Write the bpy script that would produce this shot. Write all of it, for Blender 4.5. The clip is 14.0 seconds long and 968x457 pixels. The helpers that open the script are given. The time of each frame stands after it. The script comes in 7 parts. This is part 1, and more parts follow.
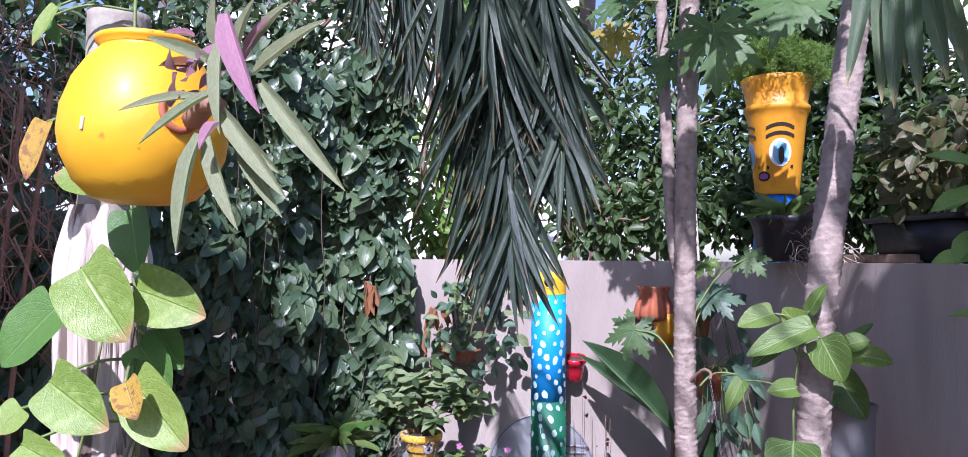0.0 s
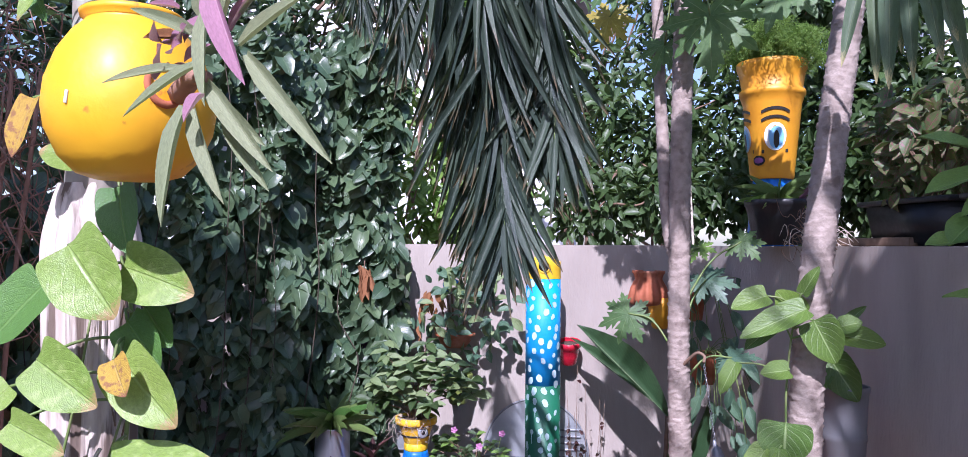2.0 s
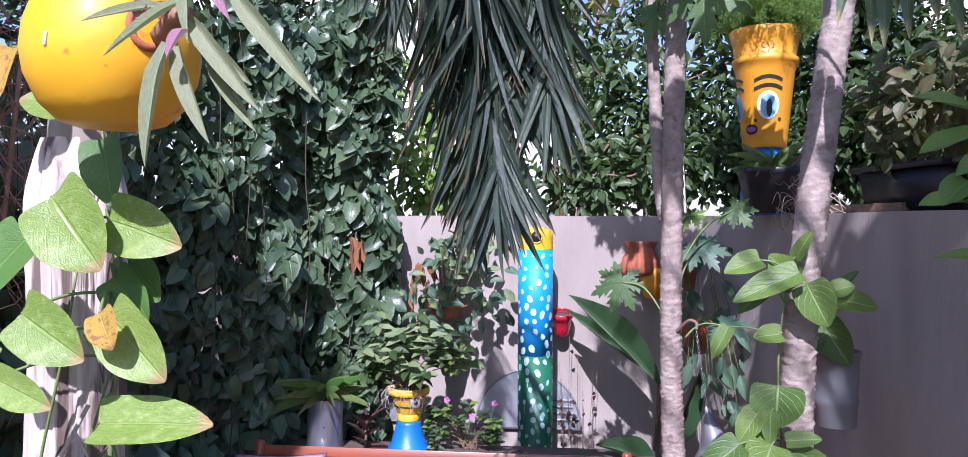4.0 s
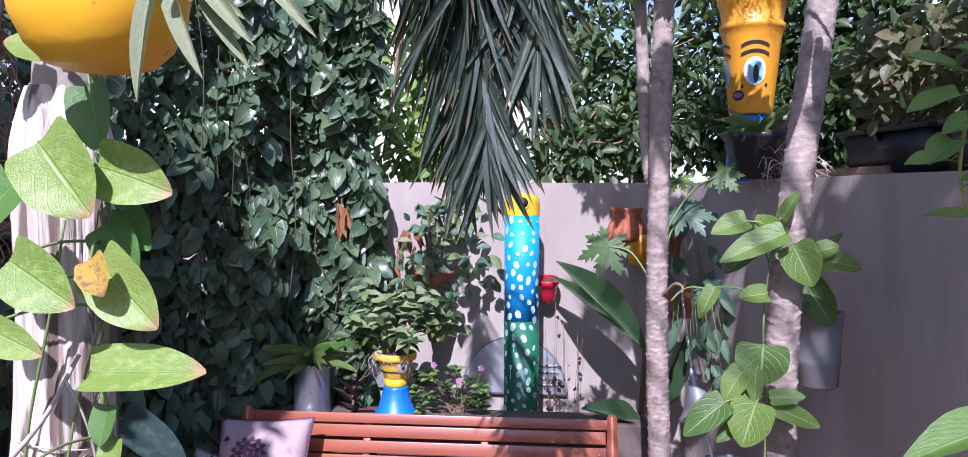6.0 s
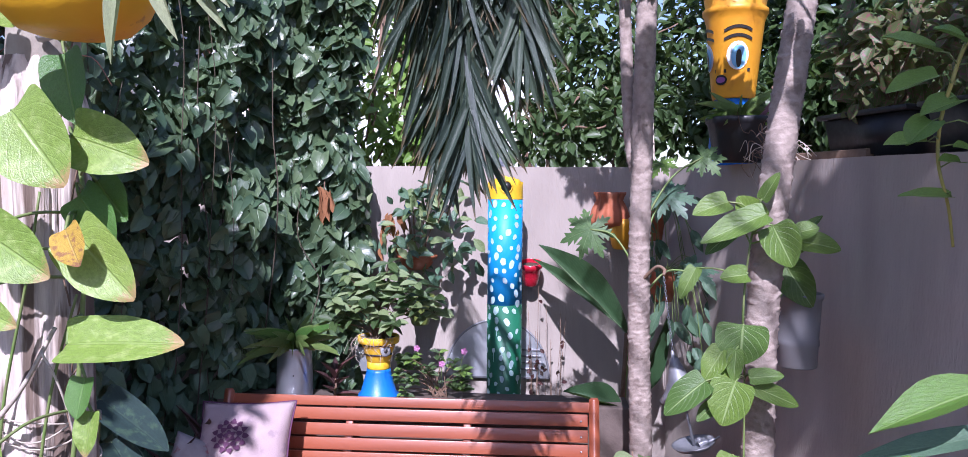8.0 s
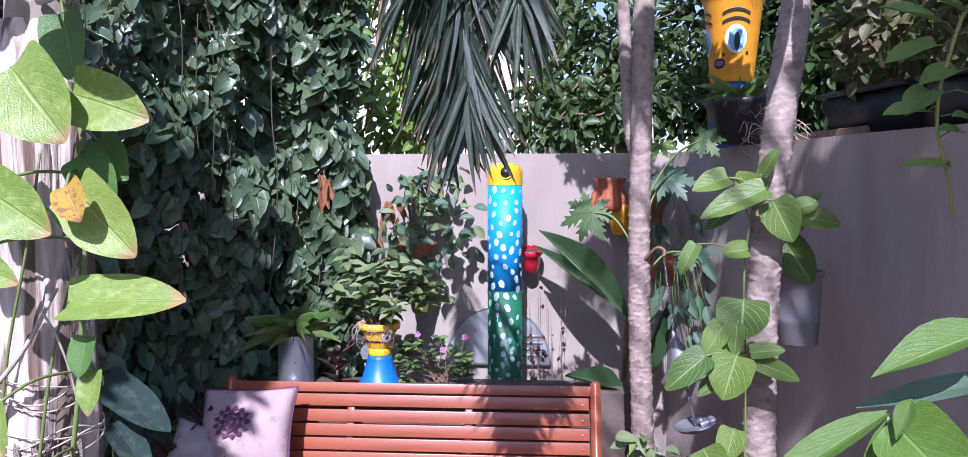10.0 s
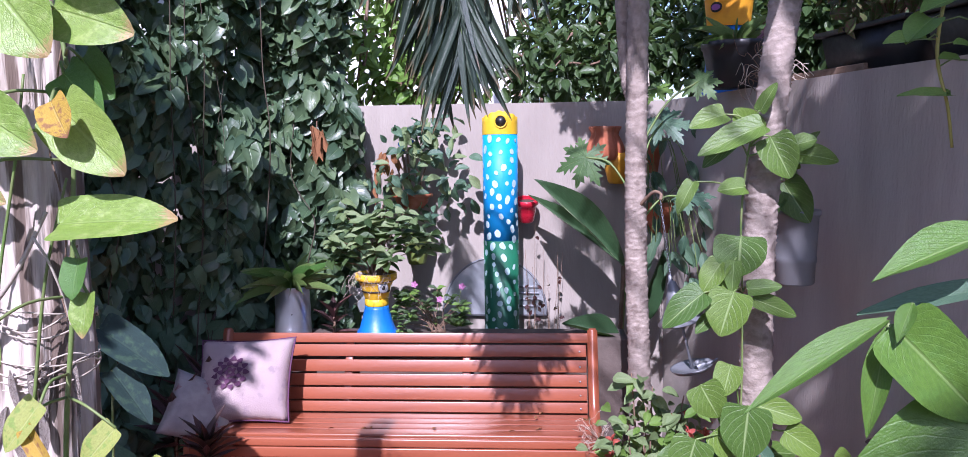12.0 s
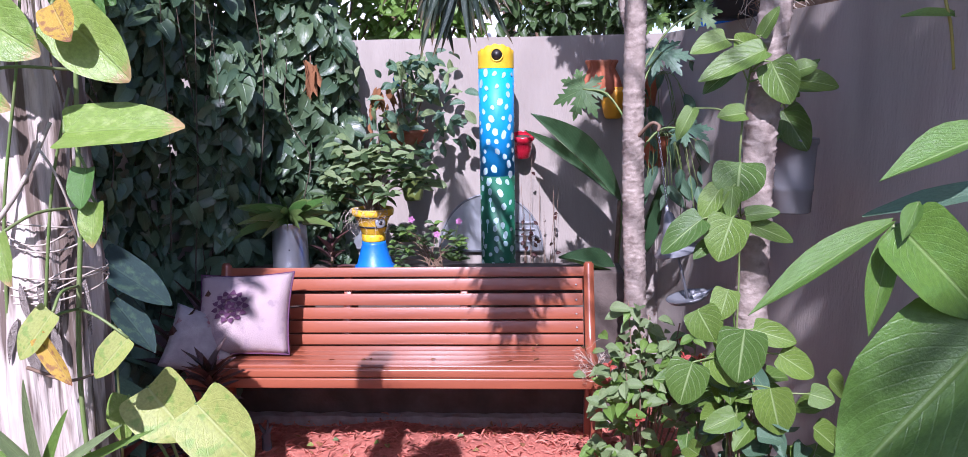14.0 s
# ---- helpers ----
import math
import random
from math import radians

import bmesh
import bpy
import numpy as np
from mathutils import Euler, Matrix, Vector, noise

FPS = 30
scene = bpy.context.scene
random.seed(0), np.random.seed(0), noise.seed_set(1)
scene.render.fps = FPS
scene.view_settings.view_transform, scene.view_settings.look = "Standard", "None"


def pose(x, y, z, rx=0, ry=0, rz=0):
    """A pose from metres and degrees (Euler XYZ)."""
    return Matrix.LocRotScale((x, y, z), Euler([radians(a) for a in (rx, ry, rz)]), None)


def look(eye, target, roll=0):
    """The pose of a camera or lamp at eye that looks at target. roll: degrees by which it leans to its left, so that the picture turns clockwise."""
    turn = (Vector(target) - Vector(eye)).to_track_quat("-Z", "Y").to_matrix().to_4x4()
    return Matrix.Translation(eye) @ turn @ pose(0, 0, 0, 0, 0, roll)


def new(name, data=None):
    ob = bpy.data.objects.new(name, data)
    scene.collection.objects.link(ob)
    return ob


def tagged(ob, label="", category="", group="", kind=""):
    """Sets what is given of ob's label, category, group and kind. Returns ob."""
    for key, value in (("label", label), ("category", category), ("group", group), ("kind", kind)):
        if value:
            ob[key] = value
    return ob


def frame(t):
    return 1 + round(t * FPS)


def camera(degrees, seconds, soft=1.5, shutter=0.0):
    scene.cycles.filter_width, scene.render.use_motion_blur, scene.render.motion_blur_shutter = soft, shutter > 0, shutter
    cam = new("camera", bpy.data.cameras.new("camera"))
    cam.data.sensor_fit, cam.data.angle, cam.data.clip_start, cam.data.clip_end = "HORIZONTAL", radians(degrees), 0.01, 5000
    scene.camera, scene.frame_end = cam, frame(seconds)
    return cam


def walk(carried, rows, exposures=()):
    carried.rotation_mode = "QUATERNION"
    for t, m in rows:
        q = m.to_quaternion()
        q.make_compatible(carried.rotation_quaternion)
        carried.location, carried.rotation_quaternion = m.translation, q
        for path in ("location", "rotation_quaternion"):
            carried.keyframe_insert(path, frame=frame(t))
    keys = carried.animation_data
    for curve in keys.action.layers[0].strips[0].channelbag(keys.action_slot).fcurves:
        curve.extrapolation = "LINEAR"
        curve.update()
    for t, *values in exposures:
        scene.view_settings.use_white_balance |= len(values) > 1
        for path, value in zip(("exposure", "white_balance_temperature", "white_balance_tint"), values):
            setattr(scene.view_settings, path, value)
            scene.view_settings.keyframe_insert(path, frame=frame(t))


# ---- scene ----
cam = camera(64.0, 14.0, soft=0.8)
PATH = [
    (0, (0.483, 0.16, 1.875), (0.222, 2.142, 1.953), 0.4),
    (0.5, (0.482, 0.166, 1.87), (0.224, 2.148, 1.945), 0.3),
    (1, (0.486, 0.169, 1.867), (0.231, 2.151, 1.936), 0.3),
    (1.5, (0.49, 0.166, 1.866), (0.24, 2.149, 1.928), 0.3),
    (2, (0.49, 0.169, 1.861), (0.239, 2.152, 1.906), 0.4),
    (2.5, (0.49, 0.173, 1.849), (0.24, 2.157, 1.884), 0.3),
    (3, (0.489, 0.179, 1.841), (0.244, 2.164, 1.863), 0.2),
    (5.5, (0.476, 0.189, 1.792), (0.278, 2.178, 1.73), 0.2),
    (6, (0.472, 0.187, 1.785), (0.285, 2.176, 1.707), 0.2),
    (6.5, (0.472, 0.187, 1.778), (0.297, 2.178, 1.69), 0.3),
    (7, (0.475, 0.185, 1.778), (0.313, 2.176, 1.682), 0.3),
    (7.5, (0.473, 0.186, 1.772), (0.32, 2.177, 1.669), 0.3),
    (8, (0.478, 0.188, 1.762), (0.331, 2.18, 1.654), 0.4),
    (10.5, (0.476, 0.183, 1.683), (0.331, 2.175, 1.567), -0.2),
    (11, (0.475, 0.185, 1.664), (0.332, 2.175, 1.528), -0.3),
    (11.5, (0.477, 0.19, 1.649), (0.336, 2.179, 1.492), -0.6),
    (12, (0.474, 0.195, 1.635), (0.34, 2.18, 1.428), -0.8),
    (12.5, (0.466, 0.195, 1.623), (0.337, 2.178, 1.396), -0.8),
    (13, (0.462, 0.192, 1.611), (0.337, 2.17, 1.342), -0.9),
    (13.5, (0.457, 0.191, 1.597), (0.34, 2.162, 1.282), -1.0),
    (14, (0.451, 0.183, 1.583), (0.337, 2.15, 1.238), -1.0),
]
walk(cam, [(t, look(eye, target, roll)) for t, eye, target, roll in PATH])

# ---- sky, sun ----
scene.view_settings.exposure = 0.66
scene.view_settings.use_white_balance = True
scene.view_settings.white_balance_temperature, scene.view_settings.white_balance_tint = 5500, 33
SUN = Vector((-0.07, -1.0, 0.92)).normalized()
world = bpy.data.worlds.new("sky")
scene.world = world
world.use_nodes = True
wn = world.node_tree
sky = wn.nodes.new("ShaderNodeTexSky")
sky.sky_type, sky.sun_disc = "NISHITA", False
sky.sun_elevation, sky.sun_rotation = math.asin(SUN.z), math.atan2(SUN.x, SUN.y)
wn.links.new(sky.outputs[0], wn.nodes["Background"].inputs[0])
wn.nodes["Background"].inputs[1].default_value = 0.12
sun = new("sun", bpy.data.lights.new("sun", "SUN"))
sun.data.energy, sun.data.angle, sun.data.color = 5.0, radians(0.6), (1.0, 0.965, 0.91)
sun.matrix_world = look(SUN * 20, (0, 0, 0))


# ---- materials ----
def node(nt, kind, **values):
    n = nt.nodes.new(kind)
    for key, value in values.items():
        n.inputs[key].default_value = value
    return n


def mixed(nt, fac, a, b, mode="MIX"):
    m = nt.nodes.new("ShaderNodeMix")
    m.data_type, m.blend_type = "RGBA", mode
    for socket, v in ((m.inputs[0], fac), (m.inputs[6], a), (m.inputs[7], b)):
        if isinstance(v, (int, float)):
            socket.default_value = v
        elif isinstance(v, tuple):
            socket.default_value = (*v[:3], 1)
        else:
            nt.links.new(v, socket)
    return m.outputs[2]


def math_node(nt, op, a, b=0.0, c=0.0):
    m = nt.nodes.new("ShaderNodeMath")
    m.operation = op
    for socket, v in zip(m.inputs, (a, b, c)):
        if isinstance(v, (int, float)):
            socket.default_value = v
        else:
            nt.links.new(v, socket)
    return m.outputs[0]


def ramp(nt, fac, lo, hi):
    m = nt.nodes.new("ShaderNodeMapRange")
    m.inputs[1].default_value, m.inputs[2].default_value = lo, hi
    nt.links.new(fac, m.inputs[0])
    return m.outputs[0]


def noise_at(nt, coord, scale, detail=4.0, stretch=(1, 1, 1)):
    mp = nt.nodes.new("ShaderNodeMapping")
    mp.inputs["Scale"].default_value = stretch
    nt.links.new(coord, mp.inputs[0])
    n = node(nt, "ShaderNodeTexNoise", Scale=scale, Detail=detail)
    nt.links.new(mp.outputs[0], n.inputs["Vector"])
    return n.outputs["Fac"]


def rand_of(nt):
    a = nt.nodes.new("ShaderNodeObjectInfo").outputs["Random"]
    b = nt.nodes.new("ShaderNodeNewGeometry").outputs["Random Per Island"]
    return math_node(nt, "FRACT", math_node(nt, "ADD", a, b))


def surface(name, c1, c2, rough=0.6, scale=12.0, stretch=(1, 1, 1), c3=None, c3_scale=3.0, c3_cut=(0.55, 0.75), bump=0.3, bump_scale=60.0,
            metal=0.0, vary=0.0, coat=0.0):
    """A worn surface: two tones of grain, a third of stains, and fine relief."""
    mat = bpy.data.materials.new(name)
    mat.use_nodes = True
    nt = mat.node_tree
    bsdf = nt.nodes["Principled BSDF"]
    co = nt.nodes.new("ShaderNodeTexCoord").outputs["Object"]
    col = mixed(nt, ramp(nt, noise_at(nt, co, scale, 6, stretch), 0.35, 0.65), c1, c2)
    if c3:
        col = mixed(nt, ramp(nt, noise_at(nt, co, c3_scale, 5, stretch), *c3_cut), col, c3)
    if vary:
        r = rand_of(nt)
        col = mixed(nt, math_node(nt, "MULTIPLY", r, vary), col, tuple(x * 0.4 for x in c1))
    nt.links.new(col, bsdf.inputs["Base Color"])
    fine = noise_at(nt, co, bump_scale, 5, stretch)
    b = node(nt, "ShaderNodeBump", Strength=bump, Distance=0.004)
    nt.links.new(fine, b.inputs["Height"])
    nt.links.new(b.outputs[0], bsdf.inputs["Normal"])
    rr = nt.nodes.new("ShaderNodeMapRange")
    rr.inputs[3].default_value, rr.inputs[4].default_value = max(0.03, rough - 0.12), min(1, rough + 0.12)
    nt.links.new(fine, rr.inputs[0])
    nt.links.new(rr.outputs[0], bsdf.inputs["Roughness"])
    bsdf.inputs["Metallic"].default_value = metal
    bsdf.inputs["Coat Weight"].default_value = coat
    bsdf.inputs["Coat Roughness"].default_value = 0.28
    return mat


def leafy(name, c1, c2, vein=(0.3, 0.4, 0.12), patches=None, rough=0.4, veins=9.0, glow=0.3, dry=None, ribs=0.13):
    """A leaf: ribs by its UV, blotches, a little light through the blade."""
    mat = bpy.data.materials.new(name)
    mat.use_nodes = True
    nt = mat.node_tree
    bsdf, out = nt.nodes["Principled BSDF"], nt.nodes["Material Output"]
    tc = nt.nodes.new("ShaderNodeTexCoord")
    sep = nt.nodes.new("ShaderNodeSeparateXYZ")
    nt.links.new(tc.outputs["UV"], sep.inputs[0])
    mid = math_node(nt, "ABSOLUTE", math_node(nt, "SUBTRACT", sep.outputs[0], 0.5))
    rnd = rand_of(nt)
    col = mixed(nt, rnd, c1, c2)
    co = tc.outputs["Object"]
    if patches:
        col = mixed(nt, ramp(nt, noise_at(nt, tc.outputs["UV"], 4.0, 5, (1.0, 2.0, 1)), 0.52, 0.62), col, patches)
    col = mixed(nt, math_node(nt, "MULTIPLY", ramp(nt, noise_at(nt, co, 22, 4), 0.38, 0.66), 0.38), col, tuple(x * 0.5 for x in c1))
    if dry:
        edge = math_node(nt, "ADD", sep.outputs[1], math_node(nt, "MULTIPLY", noise_at(nt, co, 30, 4), 0.35))
        col = mixed(nt, ramp(nt, edge, 1.02, 1.12), col, dry)
    rib = ramp(nt, mid, 0.035, 0.01)
    lines = math_node(nt, "FRACT", math_node(nt, "SUBTRACT", math_node(nt, "MULTIPLY", sep.outputs[1], veins), math_node(nt, "MULTIPLY", mid, veins * 1.1)))
    side = ramp(nt, math_node(nt, "ABSOLUTE", math_node(nt, "SUBTRACT", lines, 0.5)), 0.10, 0.0)
    lit = math_node(nt, "MAXIMUM", rib, math_node(nt, "MULTIPLY", side, ribs))
    col = mixed(nt, math_node(nt, "MULTIPLY", lit, 0.6), col, vein)
    nt.links.new(col, bsdf.inputs["Base Color"])
    b = node(nt, "ShaderNodeBump", Strength=0.55, Distance=0.004)
    b.invert = True
    nt.links.new(math_node(nt, "ADD", lit, math_node(nt, "MULTIPLY", noise_at(nt, co, 60, 3), 0.4)), b.inputs["Height"])
    nt.links.new(b.outputs[0], bsdf.inputs["Normal"])
    bsdf.inputs["Roughness"].default_value = rough
    tr = nt.nodes.new("ShaderNodeBsdfTranslucent")
    nt.links.new(mixed(nt, 0.35, col, (0.25, 0.38, 0.05)), tr.inputs[0])
    ms = nt.nodes.new("ShaderNodeMixShader")
    ms.inputs[0].default_value = glow
    nt.links.new(bsdf.outputs[0], ms.inputs[1])
    nt.links.new(tr.outputs[0], ms.inputs[2])
    nt.links.new(ms.outputs[0], out.inputs[0])
    return mat


M_WALL = surface("grey_render", (0.37, 0.325, 0.285), (0.44, 0.39, 0.345), 0.85, 3.0, (1, 1, 0.25), (0.25, 0.21, 0.18), 2.9, (0.46, 0.80), 0.6, 110)
M_CONCRETE = surface("dark_mottled_concrete", (0.08, 0.06, 0.05), (0.13, 0.10, 0.085), 0.9, 8, (1, 1, 1), (0.07, 0.06, 0.05), 5, (0.5, 0.7), 0.6, 60)
M_MULCH = surface("red_mulch_bed", (0.55, 0.19, 0.135), (0.40, 0.12, 0.085), 0.95, 40, bump=0.9, bump_scale=150)
M_SOIL = surface("brown_soil", (0.10, 0.07, 0.05), (0.15, 0.105, 0.075), 0.95, 30, (1, 1, 1), (0.07, 0.04, 0.03), 6, (0.55, 0.75), 0.9, 120)
M_CHIP = surface("red_bark_chip", (0.68, 0.26, 0.19), (0.52, 0.16, 0.11), 0.9, 60, vary=0.4)
M_POTSOIL = surface("dark_potting_soil", (0.05, 0.035, 0.025), (0.09, 0.06, 0.04), 0.95, 50, bump=0.8)
M_BENCH = surface("red_brown_wood_varnish", (0.33, 0.095, 0.045), (0.27, 0.072, 0.034), 0.36, 14, (0.12, 1, 1), (0.19, 0.05, 0.026), 9, (0.55, 0.8), 0.3, 30, coat=0.9)
M_TRUNK = surface("papaya_bark", (0.39, 0.32, 0.275), (0.28, 0.225, 0.19), 0.85, 34, (1, 1, 1), (0.20, 0.155, 0.13), 15, (0.56, 0.66), 1.0, 75)
M_POLE = surface("weathered_grey_wood", (0.66, 0.58, 0.51), (0.47, 0.39, 0.33), 0.9, 80, (1, 1, 0.10), (0.15, 0.11, 0.085), 34, (0.51, 0.60), 1.0, 120)
M_POLE_TOP = surface("lichened_bark", (0.36, 0.33, 0.27), (0.26, 0.22, 0.18), 0.9, 20, (1, 1, 0.6), (0.42, 0.44, 0.36), 11, (0.55, 0.65), 0.7, 80)
M_ORANGE = surface("glossy_orange_yellow_glaze", (0.86, 0.47, 0.006), (0.82, 0.37, 0.006), 0.52, 5, (1, 1, 1), (0.50, 0.20, 0.03), 30, (0.66, 0.72), 0.5, 24, coat=0.08)
M_YELLOW = surface("yellow_pot_paint", (0.75, 0.36, 0.015), (0.66, 0.28, 0.012), 0.45, 6, c3=(0.5, 0.2, 0.02), c3_scale=9, bump=0.2)
M_LEMON = surface("lemon_yellow_paint", (0.80, 0.52, 0.02), (0.72, 0.44, 0.02), 0.4, 8, bump=0.2)
M_BLUE = surface("bright_blue_paint", (0.012, 0.14, 0.55), (0.015, 0.19, 0.64), 0.4, 5, bump=0.2)
M_CYAN = surface("sky_blue_paint", (0.01, 0.37, 0.80), (0.015, 0.30, 0.74), 0.5, 4, bump=0.12)
M_GREEN = surface("deep_green_paint", (0.012, 0.15, 0.075), (0.01, 0.11, 0.06), 0.5, 6, bump=0.12)
M_DOT = surface("white_dab_paint", (0.50, 0.66, 0.68), (0.40, 0.58, 0.61), 0.4, 30, bump=0.2)
M_BLACK = surface("black_plastic", (0.010, 0.011, 0.013), (0.017, 0.017, 0.02), 0.45, 9, c3=(0.03, 0.028, 0.026), c3_scale=6)
M_INK = surface("black_paint", (0.012, 0.01, 0.01), (0.02, 0.018, 0.018), 0.4, 20, bump=0.1)
M_WHITE = surface("white_paint", (0.74, 0.75, 0.76), (0.68, 0.69, 0.70), 0.5, 10, bump=0.1)
M_SKYBLUE = surface("pale_blue_paint", (0.18, 0.45, 0.75), (0.22, 0.5, 0.78), 0.4, 10, bump=0.1)
M_PURPLE = surface("purple_paint", (0.09, 0.03, 0.16), (0.07, 0.02, 0.12), 0.4, 10)
M_MAUVE = surface("mauve_paint", (0.30, 0.10, 0.32), (0.24, 0.08, 0.28), 0.4, 10)
M_RED = surface("glossy_red_paint", (0.60, 0.02, 0.045), (0.5, 0.015, 0.035), 0.28, 10, coat=0.3)
M_TERRA = surface("terracotta", (0.42, 0.13, 0.06), (0.34, 0.10, 0.045), 0.75, 12, c3=(0.5, 0.26, 0.17), c3_scale=7)
M_STEEL = surface("dull_galvanised_steel", (0.46, 0.49, 0.53), (0.38, 0.41, 0.45), 0.36, 9, (1, 1, 0.4), (0.30, 0.32, 0.35), 8, metal=0.85, bump=0.15)
M_PEWTER = surface("silver_grey_paint", (0.30, 0.31, 0.33), (0.25, 0.26, 0.28), 0.45, 12, metal=0.35, bump=0.2)
M_BUCKET = surface("weathered_grey_plastic", (0.24, 0.24, 0.245), (0.19, 0.19, 0.195), 0.6, 8, (1, 1, 0.3), (0.31, 0.30, 0.30), 7)
M_MIRROR = surface("tarnished_mirror", (0.66, 0.69, 0.72), (0.52, 0.56, 0.6), 0.32, 14, metal=0.65, bump=0.12, bump_scale=12)
M_CLOTH = surface("mauve_grey_cotton", (0.43, 0.335, 0.335), (0.37, 0.28, 0.29), 0.95, 9, c3=(0.31, 0.235, 0.26), c3_scale=16, c3_cut=(0.58, 0.64), bump=0.5, bump_scale=220)
M_CLOTH_DARK = surface("plum_print", (0.10, 0.035, 0.085), (0.13, 0.05, 0.105), 0.95, 40, bump=0.4, bump_scale=220)
M_CLOTH_B = surface("faded_floral_cotton", (0.40, 0.36, 0.35), (0.28, 0.25, 0.25), 0.95, 16, c3=(0.26, 0.09, 0.10), c3_scale=13, c3_cut=(0.6, 0.66), bump=0.4, bump_scale=200)
M_WIRE = surface("dull_wire", (0.40, 0.38, 0.36), (0.3, 0.28, 0.26), 0.5, 30, metal=0.5)
M_TWINE = surface("pale_twine", (0.55, 0.48, 0.40), (0.42, 0.36, 0.29), 0.9, 60)
M_STEM = surface("green_stem", (0.13, 0.22, 0.05), (0.18, 0.22, 0.08), 0.5, 25)
M_TWIG = surface("brown_twig", (0.16, 0.10, 0.065), (0.24, 0.16, 0.11), 0.9, 25)
M_VINE = surface("dark_vine_stem", (0.05, 0.04, 0.028), (0.09, 0.07, 0.045), 0.9, 25)
M_DRYTWIG = surface("dry_red_twig", (0.36, 0.20, 0.14), (0.26, 0.15, 0.10), 0.9, 25)
M_STONE = surface("dark_grey_stone", (0.11, 0.105, 0.115), (0.16, 0.15, 0.16), 0.8, 20)
M_HOUSE = surface("white_house_paint", (0.80, 0.80, 0.80), (0.74, 0.74, 0.75), 0.8, 2, bump=0.1)
M_ROOF = surface("grey_roof", (0.3, 0.28, 0.27), (0.24, 0.22, 0.22), 0.8, 3)
M_GLASSY = surface("dark_window_glass", (0.05, 0.06, 0.07), (0.04, 0.05, 0.06), 0.08, 3, bump=0.02)

L_POTHOS = leafy("pothos_leaf", (0.20, 0.32, 0.055), (0.28, 0.40, 0.085), (0.30, 0.42, 0.12), (0.32, 0.43, 0.12), 0.30, 6, 0.22, dry=(0.4, 0.28, 0.12))
# darker copy for pothos leaves in shade: the shade is put into the colour
L_POTHOS_DK = leafy("shaded_pothos_leaf", (0.08, 0.20, 0.045), (0.12, 0.25, 0.05), (0.2, 0.34, 0.1), None, 0.34, 8, 0.25)
L_POTHOS_YL = leafy("pale_yellow_pothos_leaf", (0.36, 0.42, 0.10), (0.42, 0.46, 0.13), (0.5, 0.55, 0.22), (0.25, 0.38, 0.08), 0.4, 8, 0.25)
L_SICK = leafy("yellow_brown_leaf", (0.55, 0.36, 0.05), (0.5, 0.3, 0.06), (0.5, 0.35, 0.12), (0.30, 0.13, 0.06), 0.7, 6, 0.25, dry=(0.28, 0.12, 0.06))
L_BROWN = leafy("dry_brown_leaf", (0.28, 0.12, 0.05), (0.36, 0.16, 0.07), (0.4, 0.2, 0.1), None, 0.9, 6, 0.2)
L_IVY = leafy("dark_ivy_leaf", (0.055, 0.105, 0.06), (0.12, 0.18, 0.085), (0.15, 0.23, 0.11), None, 0.33, 5, 0.18)
L_HEDGE = leafy("blue_green_leaf", (0.075, 0.15, 0.095), (0.12, 0.21, 0.125), (0.16, 0.26, 0.15), None, 0.4, 8, 0.2)
L_DARKRED = leafy("dark_purple_red_leaf", (0.045, 0.02, 0.022), (0.09, 0.03, 0.03), (0.16, 0.05, 0.05), None, 0.42, 6, 0.12)
L_TREE = leafy("tree_leaf", (0.045, 0.085, 0.03), (0.075, 0.13, 0.04), (0.10, 0.17, 0.06), None, 0.42, 4, 0.25)
L_LIGHT = leafy("light_green_leaf", (0.15, 0.28, 0.05), (0.20, 0.33, 0.07), (0.28, 0.4, 0.12), None, 0.4, 7, 0.32)
L_BUSH = leafy("soft_green_leaf", (0.17, 0.25, 0.10), (0.27, 0.34, 0.16), (0.26, 0.36, 0.14), None, 0.5, 8, 0.26)
L_SYNG = leafy("white_veined_arrow_leaf", (0.075, 0.155, 0.030), (0.17, 0.27, 0.045), (0.42, 0.54, 0.24), None, 0.35, 6, 0.24, ribs=0.3)
L_BIG = leafy("broad_glossy_green_leaf", (0.085, 0.185, 0.028), (0.12, 0.235, 0.034), (0.27, 0.39, 0.13), (0.115, 0.235, 0.04), 0.38, 10, 0.26)
L_SPOT = leafy("speckled_dark_leaf", (0.012, 0.035, 0.032), (0.018, 0.045, 0.036), (0.03, 0.06, 0.045), (0.035, 0.075, 0.045), 0.85, 0, 0.12)
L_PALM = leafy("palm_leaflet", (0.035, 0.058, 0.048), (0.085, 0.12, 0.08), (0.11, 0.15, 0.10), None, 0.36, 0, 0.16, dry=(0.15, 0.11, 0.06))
# lighter copy of the palm leaflet: the sunlight on it is in the colour
L_PALM_SUN_TINT = leafy("sun_tinted_palm_leaflet", (0.10, 0.16, 0.09), (0.16, 0.22, 0.12), (0.3, 0.36, 0.2), None, 0.4, 0, 0.3, dry=(0.45, 0.4, 0.2))
L_PAPAYA = leafy("papaya_leaf", (0.09, 0.18, 0.06), (0.14, 0.25, 0.08), (0.26, 0.36, 0.16), None, 0.45, 6, 0.4)
